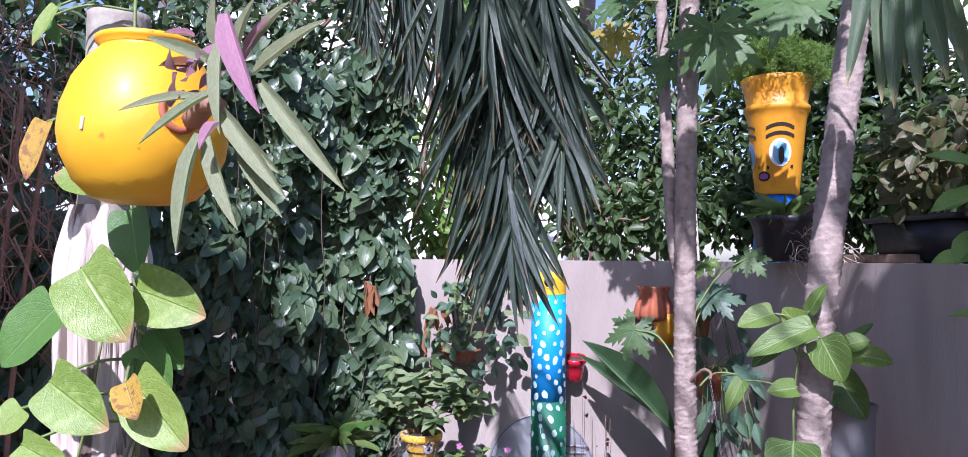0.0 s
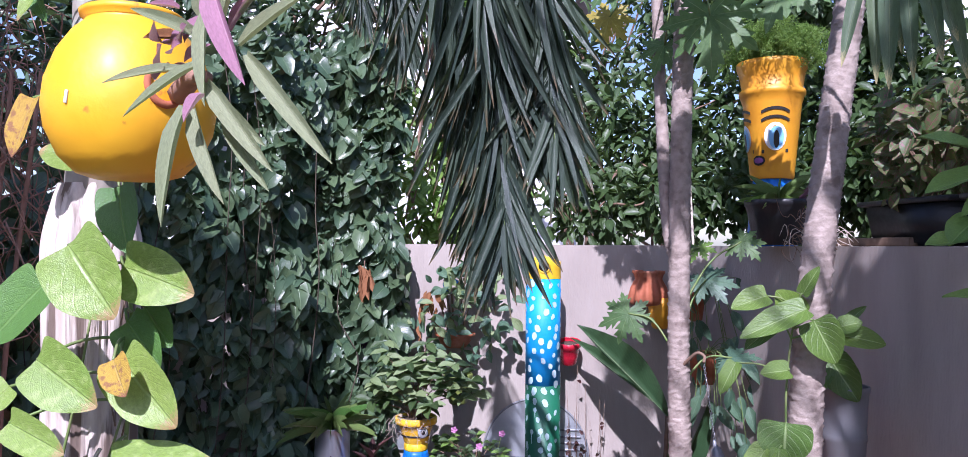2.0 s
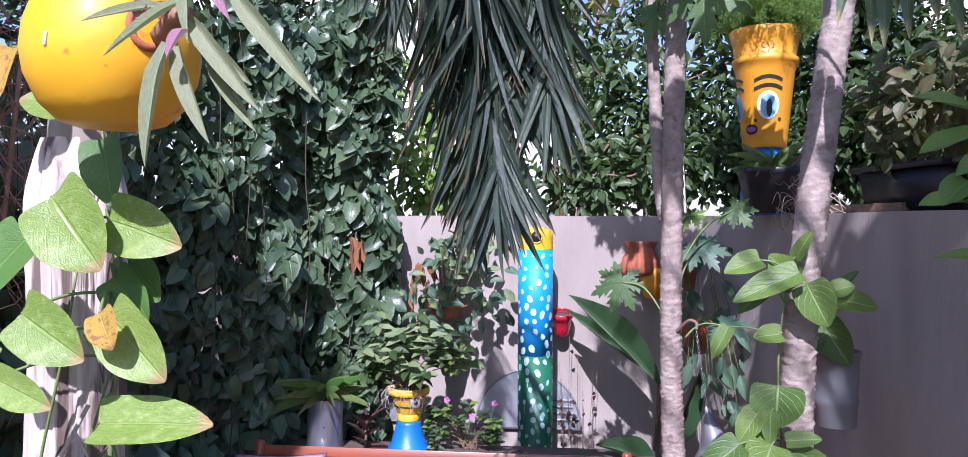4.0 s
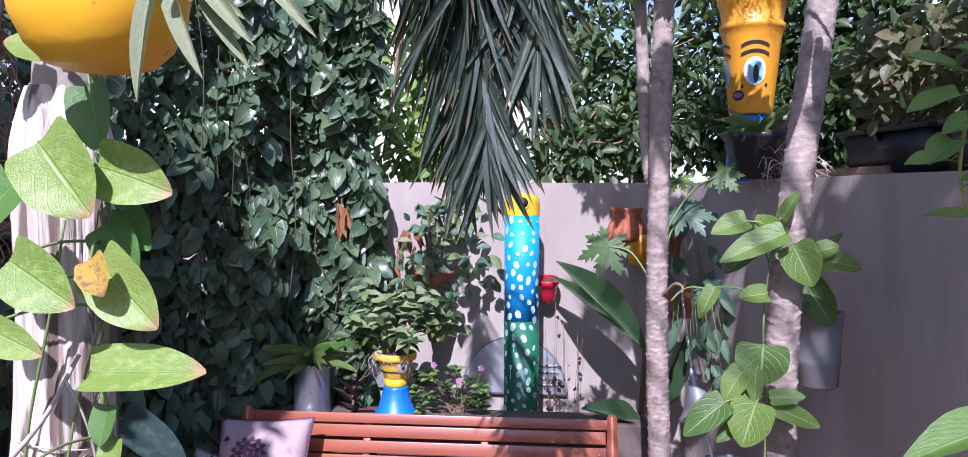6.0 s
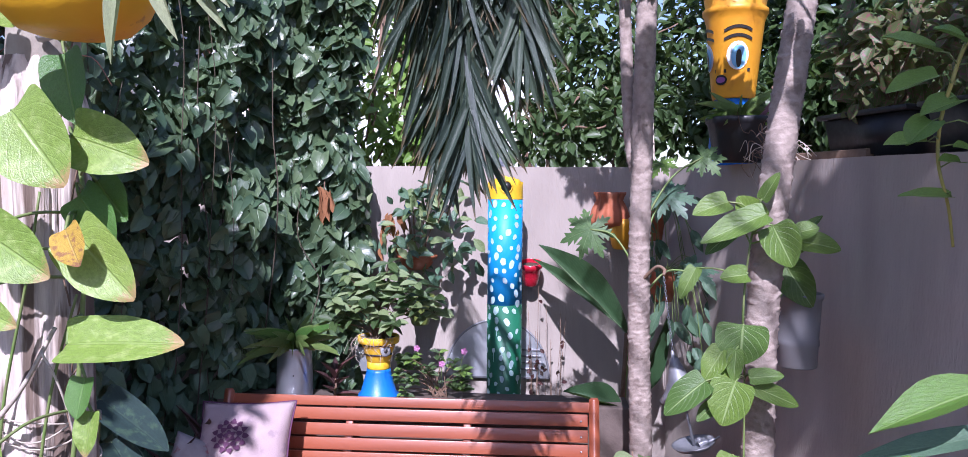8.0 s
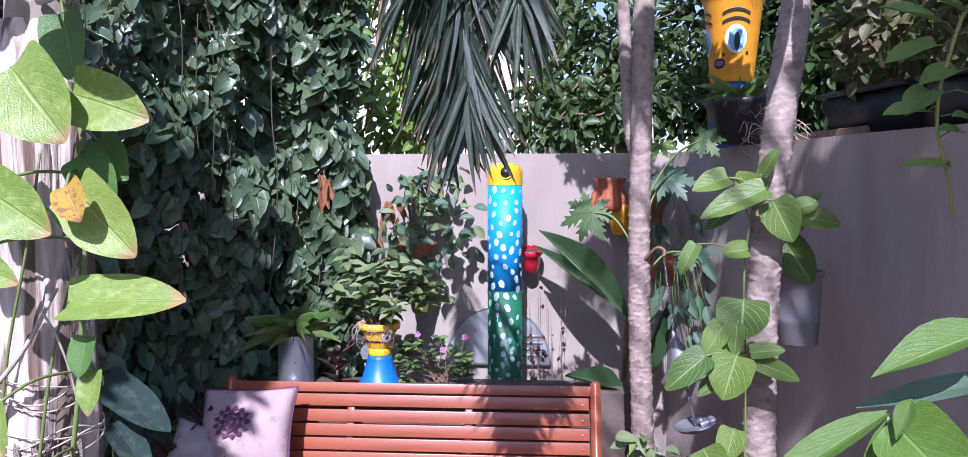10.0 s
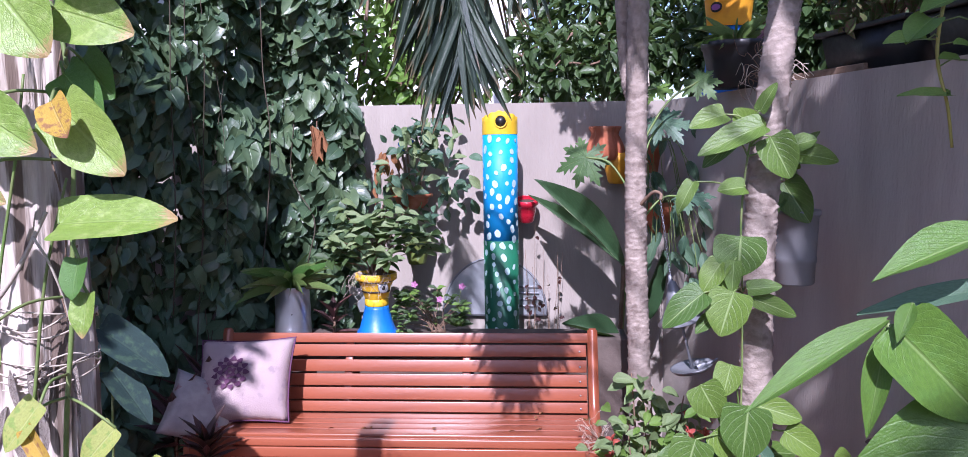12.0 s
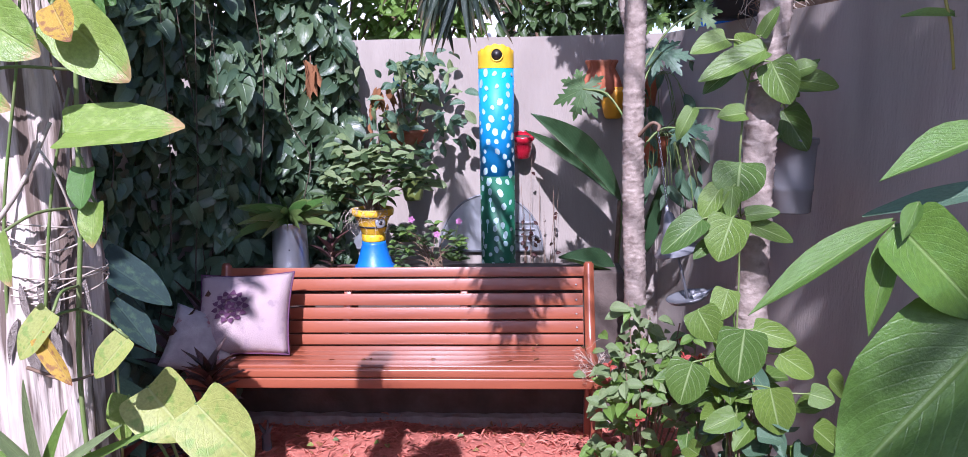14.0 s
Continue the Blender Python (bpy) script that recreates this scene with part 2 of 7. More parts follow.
L_PAPYEL = leafy("yellowing_papaya_leaf", (0.48, 0.36, 0.05), (0.42, 0.34, 0.06), (0.4, 0.4, 0.1), None, 0.5, 6, 0.35)
L_MOSES = leafy("grey_green_strap_leaf", (0.26, 0.31, 0.16), (0.31, 0.34, 0.19), (0.38, 0.40, 0.25), None, 0.5, 0, 0.2)
L_PINK = leafy("purple_pink_leaf", (0.50, 0.25, 0.36), (0.42, 0.19, 0.27), (0.60, 0.40, 0.48), None, 0.5, 0, 0.3)
L_SPIDER = leafy("cream_edged_strap_leaf", (0.16, 0.25, 0.07), (0.2, 0.3, 0.09), (0.5, 0.52, 0.34), None, 0.45, 0, 0.25)
L_BANANA = leafy("banana_like_leaf", (0.035, 0.08, 0.035), (0.05, 0.11, 0.045), (0.30, 0.38, 0.22), None, 0.35, 16, 0.2)
L_COLEUS = leafy("red_veined_green_leaf", (0.09, 0.15, 0.05), (0.14, 0.17, 0.06), (0.36, 0.13, 0.15), (0.25, 0.08, 0.10), 0.5, 6, 0.25)
L_FERN = leafy("feathery_fern", (0.13, 0.25, 0.04), (0.19, 0.31, 0.05), (0.2, 0.3, 0.08), None, 0.6, 0, 0.4)
L_REDFLOWER = leafy("red_bract", (0.5, 0.07, 0.06), (0.55, 0.13, 0.09), (0.6, 0.2, 0.15), None, 0.6, 0, 0.3)
L_PINKFLOWER = leafy("pink_petal", (0.60, 0.22, 0.48), (0.66, 0.30, 0.55), (0.7, 0.4, 0.6), None, 0.6, 0, 0.3)


# ---- mesh helpers ----
def mesh_of(name, verts, faces, uvs=None, smooth=True):
    me = bpy.data.meshes.new(name)
    me.from_pydata([tuple(map(float, v)) for v in verts], [], [tuple(map(int, f)) for f in faces])
    if uvs is not None:
        layer = me.uv_layers.new(name="UVMap")
        idx = np.zeros(len(me.loops), dtype=np.int32)
        me.loops.foreach_get("vertex_index", idx)
        layer.data.foreach_set("uv", np.asarray(uvs, dtype=np.float32)[idx].ravel())
    me.polygons.foreach_set("use_smooth", [smooth] * len(me.polygons))
    me.update()
    return me


def thing(name, label, category, group="", at=(0, 0, 0), kind=""):
    ob = new(name)
    ob.location = at
    ob.empty_display_size = 0.05
    return tagged(ob, label, category, group, kind)


def put(name, me, material, parent=None, m=None, label="", kind=""):
    """Links a mesh as one object, its place given in the world, under parent."""
    if not me.materials:
        me.materials.append(material)
    ob = new(name, me)
    m = m or Matrix()
    if parent is not None:
        ob.parent = parent
        base = parent.location if parent.parent is None else parent.parent.location + parent.location
        m = Matrix.Translation(-Vector(base)) @ m
    ob.matrix_basis = m
    return tagged(ob, label, kind=kind)


def part(name, bm, material, parent=None, label="", m=None, smooth=True, kind=""):
    me = bpy.data.meshes.new(name)
    bm.to_mesh(me)
    bm.free()
    me.polygons.foreach_set("use_smooth", [smooth] * len(me.polygons))
    return put(name, me, material, parent, m, label, kind)


def box(sx, sy, sz, bevel=0.004, at=(0, 0, 0), segs=2):
    bm = bmesh.new()
    bmesh.ops.create_cube(bm, size=1, matrix=Matrix.Translation(at) @ Matrix.Diagonal((sx, sy, sz, 1)))
    if bevel:
        bmesh.ops.bevel(bm, geom=bm.edges[:], offset=bevel, segments=segs, affect="EDGES", profile=0.6)
    return bm


def lathe(profile, segs=36, wob=0.0, flutes=0, depth=0.0, squash=1.0, seed=0):
    """A turned form from (radius, height) pairs, closed at the ends, with a slight waver and flutes if asked."""
    bm = bmesh.new()
    rings = []
    for r, z in profile:
        ring = []
        for i in range(segs):
            a = 2 * math.pi * i / segs
            k = 1 + wob * noise.noise((math.cos(a) * 1.5 + seed, math.sin(a) * 1.5, z * 12))
            k += depth * math.cos(flutes * a) if flutes else 0
            ring.append(bm.verts.new((r * k * math.cos(a), r * k * math.sin(a) * squash, z)))
        rings.append(ring)
    for a, b in zip(rings, rings[1:]):
        for i in range(segs):
            j = (i + 1) % segs
            bm.faces.new((a[i], a[j], b[j], b[i]))
    bm.faces.new(rings[0][::-1])
    bm.faces.new(rings[-1])
    return bm


def hollow(outer, wall=0.006, floor=0.01):
    """The profile of a vessel: outside up, over the rim, inside down."""
    inner = [(max(r - wall, 0.004), max(z, outer[0][1] + floor)) for r, z in reversed(outer)]
    return outer + inner


def tube(points, radius, segs=8, taper=1.0, wob=0.0, seed=0.0, rings=0.0, pitch=0.05):
    """A round rod along points; it tapers, wavers and can carry ring-like scars."""
    pts = [Vector(p) for p in points]
    bm = bmesh.new()
    prev, rows, run = None, [], 0.0
    side = Vector((1, 0, 0))
    for k, p in enumerate(pts):
        d = (pts[min(k + 1, len(pts) - 1)] - pts[max(k - 1, 0)]).normalized()
        s = side - d * side.dot(d)
        if s.length < 0.1:
            s = Vector((0, 1, 0)) - d * d.y
        s.normalize()
        side = s
        t = d.cross(s)
        if k:
            run += (p - pts[k - 1]).length
        f = k / max(1, len(pts) - 1)
        r = radius * (1 + (taper - 1) * f)
        row = []
        for i in range(segs):
            a = 2 * math.pi * i / segs
            q = 1 + wob * noise.noise((math.cos(a) * 1.3 + seed, math.sin(a) * 1.3, run * 5 + seed))
            if rings:
                ph = (run / pitch + 0.9 * noise.noise((math.cos(a) * 0.9 + seed, math.sin(a) * 0.9, run * 4)) + 0.25 * noise.noise((math.cos(a) * 4 + seed, math.sin(a) * 4, run * 9))) % 1.0
                q += rings * (math.exp(-((ph - 0.5) / 0.07) ** 2) - 0.6 * math.exp(-((ph - 0.68) / 0.06) ** 2))
            row.append(bm.verts.new(p + (s * math.cos(a) + t * math.sin(a)) * r * q))
        rows.append(row)
    for a, b in zip(rows, rows[1:]):
        for i in range(segs):
            j = (i + 1) % segs
            bm.faces.new((a[i], a[j], b[j], b[i]))
    bm.faces.new(rows[0][::-1])
    bm.faces.new(rows[-1])
    return bm


def bend(points, n=10):
    """A smooth line through a few points (Catmull-Rom)."""
    p = [Vector(q) for q in points]
    p = [p[0] * 2 - p[1]] + p + [p[-1] * 2 - p[-2]]
    out = []
    for i in range(1, len(p) - 2):
        for k in range(n):
            t = k / n
            a, b, c, d = p[i - 1:i + 3]
            out.append(0.5 * (2 * b + (c - a) * t + (2 * a - 5 * b + 4 * c - d) * t * t + (3 * b - a - 3 * c + d) * t ** 3))
    return out + [p[-2]]


# ---- leaf shapes: one long, one wide, from the stalk along +y, face up ----
WIDTHS = {
    "heart": lambda s: math.sin(math.pi * s ** 0.76) ** 0.68 if 0 < s < 1 else 0,
    "oval": lambda s: math.sin(math.pi * s) ** 0.85 if 0 < s < 1 else 0,
    "lance": lambda s: math.sin(math.pi * s ** 0.75) ** 1.0 if 0 < s < 1 else 0,
    "strap": lambda s: min(1, 0.45 + s * 2.2) * (1 - s ** 3.2) ** 0.9 if s < 1 else 0,
}


def blade(name, shape="oval", rows=7, cols=2, fold=0.15, droop=0.12, notch=0.0, ripple=0.0, seed=0, twist=0.0, teeth=0.0):
    verts, uvs, faces = [], [], []
    n = 2 * cols + 1
    for i in range(rows + 1):
        s = i / rows
        e = 0.012 + 0.976 * s
        w = max(WIDTHS[shape](e), 0.012) * 0.5
        for j in range(n):
            u = (j - cols) / cols
            x = u * w * (1 + (teeth * (1 if i % 2 else -1) if abs(u) == 1 else 0))
            y = s - notch * abs(u) ** 1.4 * (1 - s) ** 3
            if shape == "heart":
                rim = s - (0.06 + 1.05 * notch) * math.sin(math.pi * min(1.0, s / 0.50))
                y = s + (rim - s) * abs(u) ** 1.3
            z = fold * abs(u) * w * 2 - droop * s * s * (1 - 0.2 * s) + ripple * math.sin(9 * s + 2 * u + seed) * abs(u) * 0.5
            if twist:
                a = twist * s
                x, z = x * math.cos(a) - z * math.sin(a) * 0.0, z + x * math.sin(a)
            verts.append((x, y, z))
            uvs.append((0.5 + 0.5 * u, s))
    for i in range(rows):
        for j in range(n - 1):
            a = i * n + j
            faces.append((a, a + 1, a + n + 1, a + n))
    return mesh_of(name, verts, faces, uvs)


def palmate(name, lobes=7, seed=0, droop=0.25):
    """A papaya-like leaf: deep lobes with side points, spread round the stalk."""
    rnd = random.Random(seed)
    verts, uvs, faces = [], [], []
    profile = ((0.0, 0.03), (0.22, 0.13), (0.36, 0.12), (0.50, 0.25), (0.56, 0.11), (0.68, 0.20), (0.76, 0.08), (0.88, 0.07), (1.0, 0.004))
    for k in range(lobes):
        mid = math.radians(-142 + 284 * k / (lobes - 1)) + rnd.uniform(-0.08, 0.08)
        size = (0.60 + 0.40 * math.cos(mid * 0.55)) * rnd.uniform(0.88, 1.08) * 0.5
        ca, sa, n0 = math.cos(mid), math.sin(mid), len(verts)
        for i, (q, w) in enumerate(profile):
            for u in (-1, 0, 1):
                x = u * w * size * 1.15 * rnd.uniform(0.85, 1.15)
                y = q * size + (0.10 * size if u and i in (3, 5) else 0)
                r = math.hypot(x, y)
                verts.append((x * ca + y * sa, -x * sa + y * ca, 0.10 * abs(x) - droop * r * r * 2.0 + 0.002 * (k % 2)))
                uvs.append((0.5 + 0.5 * u, q))
        for i in range(len(profile) - 1):
            for j in range(2):
                p = n0 + i * 3 + j
                faces.append((p, p + 1, p + 4, p + 3))
    return mesh_of(name, verts, faces, uvs)


HEARTS = [blade("heart_leaf", "heart", 20, 3, 0.16, 0.08 + 0.07 * k, 0.15, 0.05, k) for k in range(3)]
OVALS = [blade("oval_leaf", "oval", 8, 2, 0.18, 0.10 + 0.1 * k, 0.05, 0.05, k) for k in range(3)]
LANCES = [blade("lance_leaf", "lance", 8, 2, 0.22, 0.15 + 0.12 * k, 0.03, 0.04, k) for k in range(3)]
ARROWS = [blade("arrow_leaf", "heart", 14, 3, 0.16, 0.12 + 0.1 * k, 0.13, 0.03, k) for k in range(3)]
STRAPS = [blade("strap_leaf", "strap", 12, 2, 0.25, d, 0, 0.02, k) for k, d in enumerate((0.08, 0.3, 0.6))]
BROADS = [blade("broad_leaf", "heart", 14, 4, 0.12, 0.10 + 0.1 * k, 0.12, 0.06, k + 2) for k in range(2)]
PALMATES = [palmate("lobed_leaf", 7, k) for k in range(3)]
SMALL = [blade("small_leaf", "oval", 4, 1, 0.2, 0.15 + 0.1 * k, 0.05, 0.0, k) for k in range(2)]
IVYS = [blade("ivy_leaf", "heart", 6, 1, 0.2, 0.15 + 0.12 * k, 0.2, 0.06, k, teeth=0.05) for k in range(3)]


def aim(base, tip, width=None, face=(0, -0.7, 0.7), sag=1.0):
    """The pose that lays a leaf from base to tip, its face turned to face."""
    b, t = Vector(base), Vector(tip)
    y = t - b
    length = y.length
    y = y / length
    z = Vector(face).normalized()
    x = y.cross(z)
    if x.length < 0.05:
        x = y.cross(Vector((0.3, 0.2, 0.9)))
    x.normalize()
    z = x.cross(y)
    w = width or length * 0.6
    m = Matrix((x * w, y * length, z * min(length, w * 1.6) * sag)).transposed().to_4x4()
    m.translation = b
    return m


COPIES = {}


def leaf(parent, me, material, m, name="leaf", label=""):
    """One leaf as an object; leaves of one shape and colour share their mesh."""
    key = (me.name, material.name)
    if key not in COPIES:
        COPIES[key] = me.copy()
        COPIES[key].materials.clear()
        COPIES[key].materials.append(material)
    return put(name, COPIES[key], material, parent, m, label)


def joined(name, shapes, poses, material, parent=None, label="", kind="stuff"):
    """Many leaves in one mesh."""
    geo = []
    for me in shapes:
        v = np.array([tuple(q.co) for q in me.vertices])
        f = [tuple(p.vertices) for p in me.polygons]
        uv = np.zeros((len(v), 2))
        for lp, d in zip(me.loops, me.uv_layers[0].data):
            uv[lp.vertex_index] = d.uv
        geo.append((v, f, uv))
    vs, fs, us, n = [], [], [], 0
    for k, m in enumerate(poses):
        v, f, uv = geo[k % len(geo)]
        a = np.array(m)
        vs.append(v @ a[:3, :3].T + a[:3, 3])
        us.append(uv)
        fs += [tuple(i + n for i in q) for q in f]
        n += len(v)
    me = mesh_of(name, np.concatenate(vs), fs, np.concatenate(us))
    return put(name, me, material, parent, None, label, kind)


def any_dir(rnd, up=0.0):
    while True:
        v = Vector((rnd.uniform(-1, 1), rnd.uniform(-1, 1), rnd.uniform(-1, 1)))
        if 0.1 < v.length < 1:
            v.normalize()
            v.z += up
            return v.normalized()


def leaves_in(rnd, n, centre, radii, size, slim=0.6, hang=0.3, shell=0.5):
    """Poses of n leaves in a lumpy ellipsoid, mostly near its skin."""
    out = []
    while len(out) < n:
        d = any_dir(rnd)
        r = shell + (1 - shell) * rnd.random() ** 0.6
        lump = 0.75 + 0.5 * noise.noise((d.x * 2 + centre[0], d.y * 2 + centre[1], d.z * 2 + centre[2]))
        p = Vector(centre) + Vector((d.x * radii[0], d.y * radii[1], d.z * radii[2])) * r * lump
        way = (d * 0.6 + any_dir(rnd) * 0.9 + Vector((0, 0, -hang))).normalized()
        s = size * rnd.uniform(0.65, 1.3)
        out.append(aim(p, p + way * s, s * slim, (d * 0.6 + Vector((-0.1, -0.3, 0.8)) + any_dir(rnd) * 0.5)))
    return out


# ---- ground and walls ----
def ground():
    bm = bmesh.new()
    bmesh.ops.create_grid(bm, x_segments=90, y_segments=90, size=1)
    for v in bm.verts:
        x, y = v.co.x, v.co.y
        v.co.x, v.co.y = (x * 4 if abs(x) < 0.7 else math.copysign(2.8 + (abs(x) - 0.7) ** 3 * 5500, x)), (y * 4 if abs(y) < 0.7 else math.copysign(2.8 + (abs(y) - 0.7) ** 3 * 5500, y))
        v.co.y += 2.5
        near = max(0, 1 - (abs(v.co.x) + abs(v.co.y - 2.5)) / 6)
        v.co.z = near * 0.05 * noise.noise((v.co.x * 2.2, v.co.y * 2.2, 0)) - 0.005
    ob = part("ground", bm, M_SOIL, None, "bare brown garden soil between the walls")
    tagged(ob, category="ground", kind="structure")


def wall_run(name, a, b, height, thick, label, side=1):
    """A rendered wall from a to b on the plan; side says which way its thickness goes."""
    a, b = Vector((*a, 0)), Vector((*b, 0))
    d = (b - a).normalized()
    n = Vector((-d.y, d.x, 0)) * side
    length = (b - a).length
    bm = bmesh.new()
    nx, nz = max(2, int(length / 0.12)), 16
    grid = []
    for i in range(nx + 1):
        col = []
        for k in range(nz + 1):
            p = a + d * (length * i / nx) + Vector((0, 0, -0.1 + (height + 0.1) * k / nz))
            w = 0.004 * noise.noise((p.x * 2.5, p.y * 2.5, p.z * 2.5))
            if k == nz:
                p.z += 0.006 * noise.noise((p.x * 3, p.y * 3, 7))
            col.append(bm.verts.new(p + n * w))
        grid.append(col)
    back = [[bm.verts.new(v.co + n * thick) for v in (c[0], c[-1])] for c in grid]
    for i in range(nx):
        for k in range(nz):
            bm.faces.new((grid[i][k], grid[i + 1][k], grid[i + 1][k + 1], grid[i][k + 1]))
        bm.faces.new((grid[i][-1], grid[i + 1][-1], back[i + 1][1], back[i][1]))
        bm.faces.new((back[i][1], back[i + 1][1], back[i + 1][0], back[i][0]))
    for i in (0, nx):
        bm.faces.new((*[v for v in grid[i]], back[i][1], back[i][0]))
    bmesh.ops.recalc_face_normals(bm, faces=bm.faces[:])
    ob = part(name, bm, M_WALL, None, label, smooth=False)
    return tagged(ob, category="wall", kind="structure")


WALL_Y, WALL_H = 4.357, 1.87
CORNER = (1.155, WALL_Y)
RIGHT_END = (2.49, -1.05)
FAR_RIGHT, FAR_LEFT = (3.12, -3.6), (-2.42, -3.6)


def right_wall_x(y):
    return CORNER[0] + (RIGHT_END[0] - CORNER[0]) * (WALL_Y - y) / (WALL_Y - RIGHT_END[1])


ground()
wall_run("wall_back", (-2.4, WALL_Y), (CORNER[0] + 0.04, WALL_Y), WALL_H, 0.15, "grey-beige rendered garden wall with damp stains", 1)
wall_run("wall_right", CORNER, FAR_RIGHT, WALL_H - 0.003, 0.15, "grey-beige rendered garden wall in tree shade", 1)
# unseen wall, added to close the yard and cut the sky light
wall_run("wall_behind", (FAR_LEFT[0] + 0.01, FAR_LEFT[1] + 0.01), (FAR_RIGHT[0] - 0.01, FAR_RIGHT[1] + 0.01), WALL_H + 0.3, 0.15, "plain grey rendered wall added behind the viewpoint to cut sky light", -1)
wall_run("wall_left", (-1.75, WALL_Y - 0.01), FAR_LEFT, WALL_H, 0.15, "grey rendered wall behind a dense ivy hedge", -1)


def mulch():
    rnd = random.Random(3)
    chip = blade("chip", "lance", 2, 1, 0.5, 0.2)
    out = []
    for _ in range(6500):
        x, y = rnd.uniform(-1.2, 1.1), rnd.uniform(2.7, 4.2)
        p = Vector((x, y, 0.05 * noise.noise((x * 2.2, y * 2.2, 0)) * 0.8 + rnd.uniform(0.008, 0.03)))
        d = Vector((rnd.uniform(-1, 1), rnd.uniform(-1, 1), rnd.uniform(-0.12, 0.25))).normalized()
        s = rnd.uniform(0.015, 0.06)
        out.append(aim(p, p + d * s, s * rnd.uniform(0.1, 0.3), any_dir(rnd, 1.0)))
    ob = joined("mulch_chips", [chip], out, M_CHIP, None, "loose shredded red bark mulch chips")
    tagged(ob, category="mulch", kind="stuff")
    for k, (x, y, mat) in enumerate(((-0.25, 3.42, L_LIGHT), (-0.18, 3.38, L_POTHOS_YL), (-0.42, 3.46, L_BUSH), (0.12, 3.5, L_BUSH), (0.42, 3.4, L_BROWN), (-0.52, 3.4, L_POTHOS_YL), (0.2, 3.36, L_POTHOS_YL))):
        ob = tagged(put("fallen_leaf", OVALS[k % 3].copy(), mat, None, aim((x, y, 0.035), (x + 0.03 * math.cos(k * 2), y + 0.03 * math.sin(k * 2), 0.045), 0.025, (0.2, -0.3, 1))),
                    "small fallen leaf lying on the red mulch", "leaf", "fallen leaves")


mulch()


def mulch_bed():
    bm = bmesh.new()
    n = 40
    grid = [[None] * (n + 1) for _ in range(n + 1)]
    for i in range(n + 1):
        for j in range(n + 1):
            x, y = -1.35 + 2.5 * i / n, 2.2 + 2.1 * j / n
            edge = min(i, j, n - i, n - j) / n
            grid[i][j] = bm.verts.new((x, y, 0.05 * noise.noise((x * 2.2, y * 2.2, 0)) * max(0, 1 - (abs(x) + abs(y - 2.5)) / 6) + 0.004 + (0.010 + 0.012 * noise.noise((x * 9, y * 9, 2))) * min(1, edge * 12)))
    for i in range(n):
        for j in range(n):
            bm.faces.new((grid[i][j], grid[i + 1][j], grid[i + 1][j + 1], grid[i][j + 1]))
    tagged(part("mulch_bed", bm, M_MULCH, None, "bed of bright red shredded bark mulch"), category="mulch", kind="structure")


mulch_bed()


def ledge():
    ob = part("planter_ledge", box(1.95, 0.20, 0.765, 0.01, (-0.08, 3.82, 0.372)), M_CONCRETE, None, "dark mottled concrete ledge behind the bench")
    tagged(ob, category="ledge", kind="structure")


ledge()


def kerb():
    bm = bmesh.new()
    rnd = random.Random(12)
    n = 36
    rows = []
    for i in range(n + 1):
        x = -0.95 + 1.95 * i / n
        w = [rnd.uniform(-0.006, 0.006) for _ in range(3)]
        rows.append([bm.verts.new(p) for p in ((x, 3.655 + w[0], -0.02), (x, 3.66 + w[0], 0.040 + w[1]), (x, 3.675 + w[0], 0.052 + w[1]), (x, 3.725, 0.055 + w[2]), (x, 3.725, -0.02))])
    for p, q in zip(rows, rows[1:]):
        for k in range(5):
            bm.faces.new((p[k], q[k], q[(k + 1) % 5], p[(k + 1) % 5]))
    bm.faces.new(rows[0][::-1])
    bm.faces.new(rows[-1])
    bmesh.ops.recalc_face_normals(bm, faces=bm.faces[:])
    ob = part("kerb", bm, surface("worn_pale_concrete", (0.36, 0.32, 0.29), (0.27, 0.22, 0.20), 0.9, 18, c3=(0.3, 0.15, 0.11), c3_scale=7, bump=0.8, bump_scale=90), None, "low worn concrete edging between mulch and ledge", smooth=False)
    tagged(ob, category="kerb", kind="structure")


kerb()


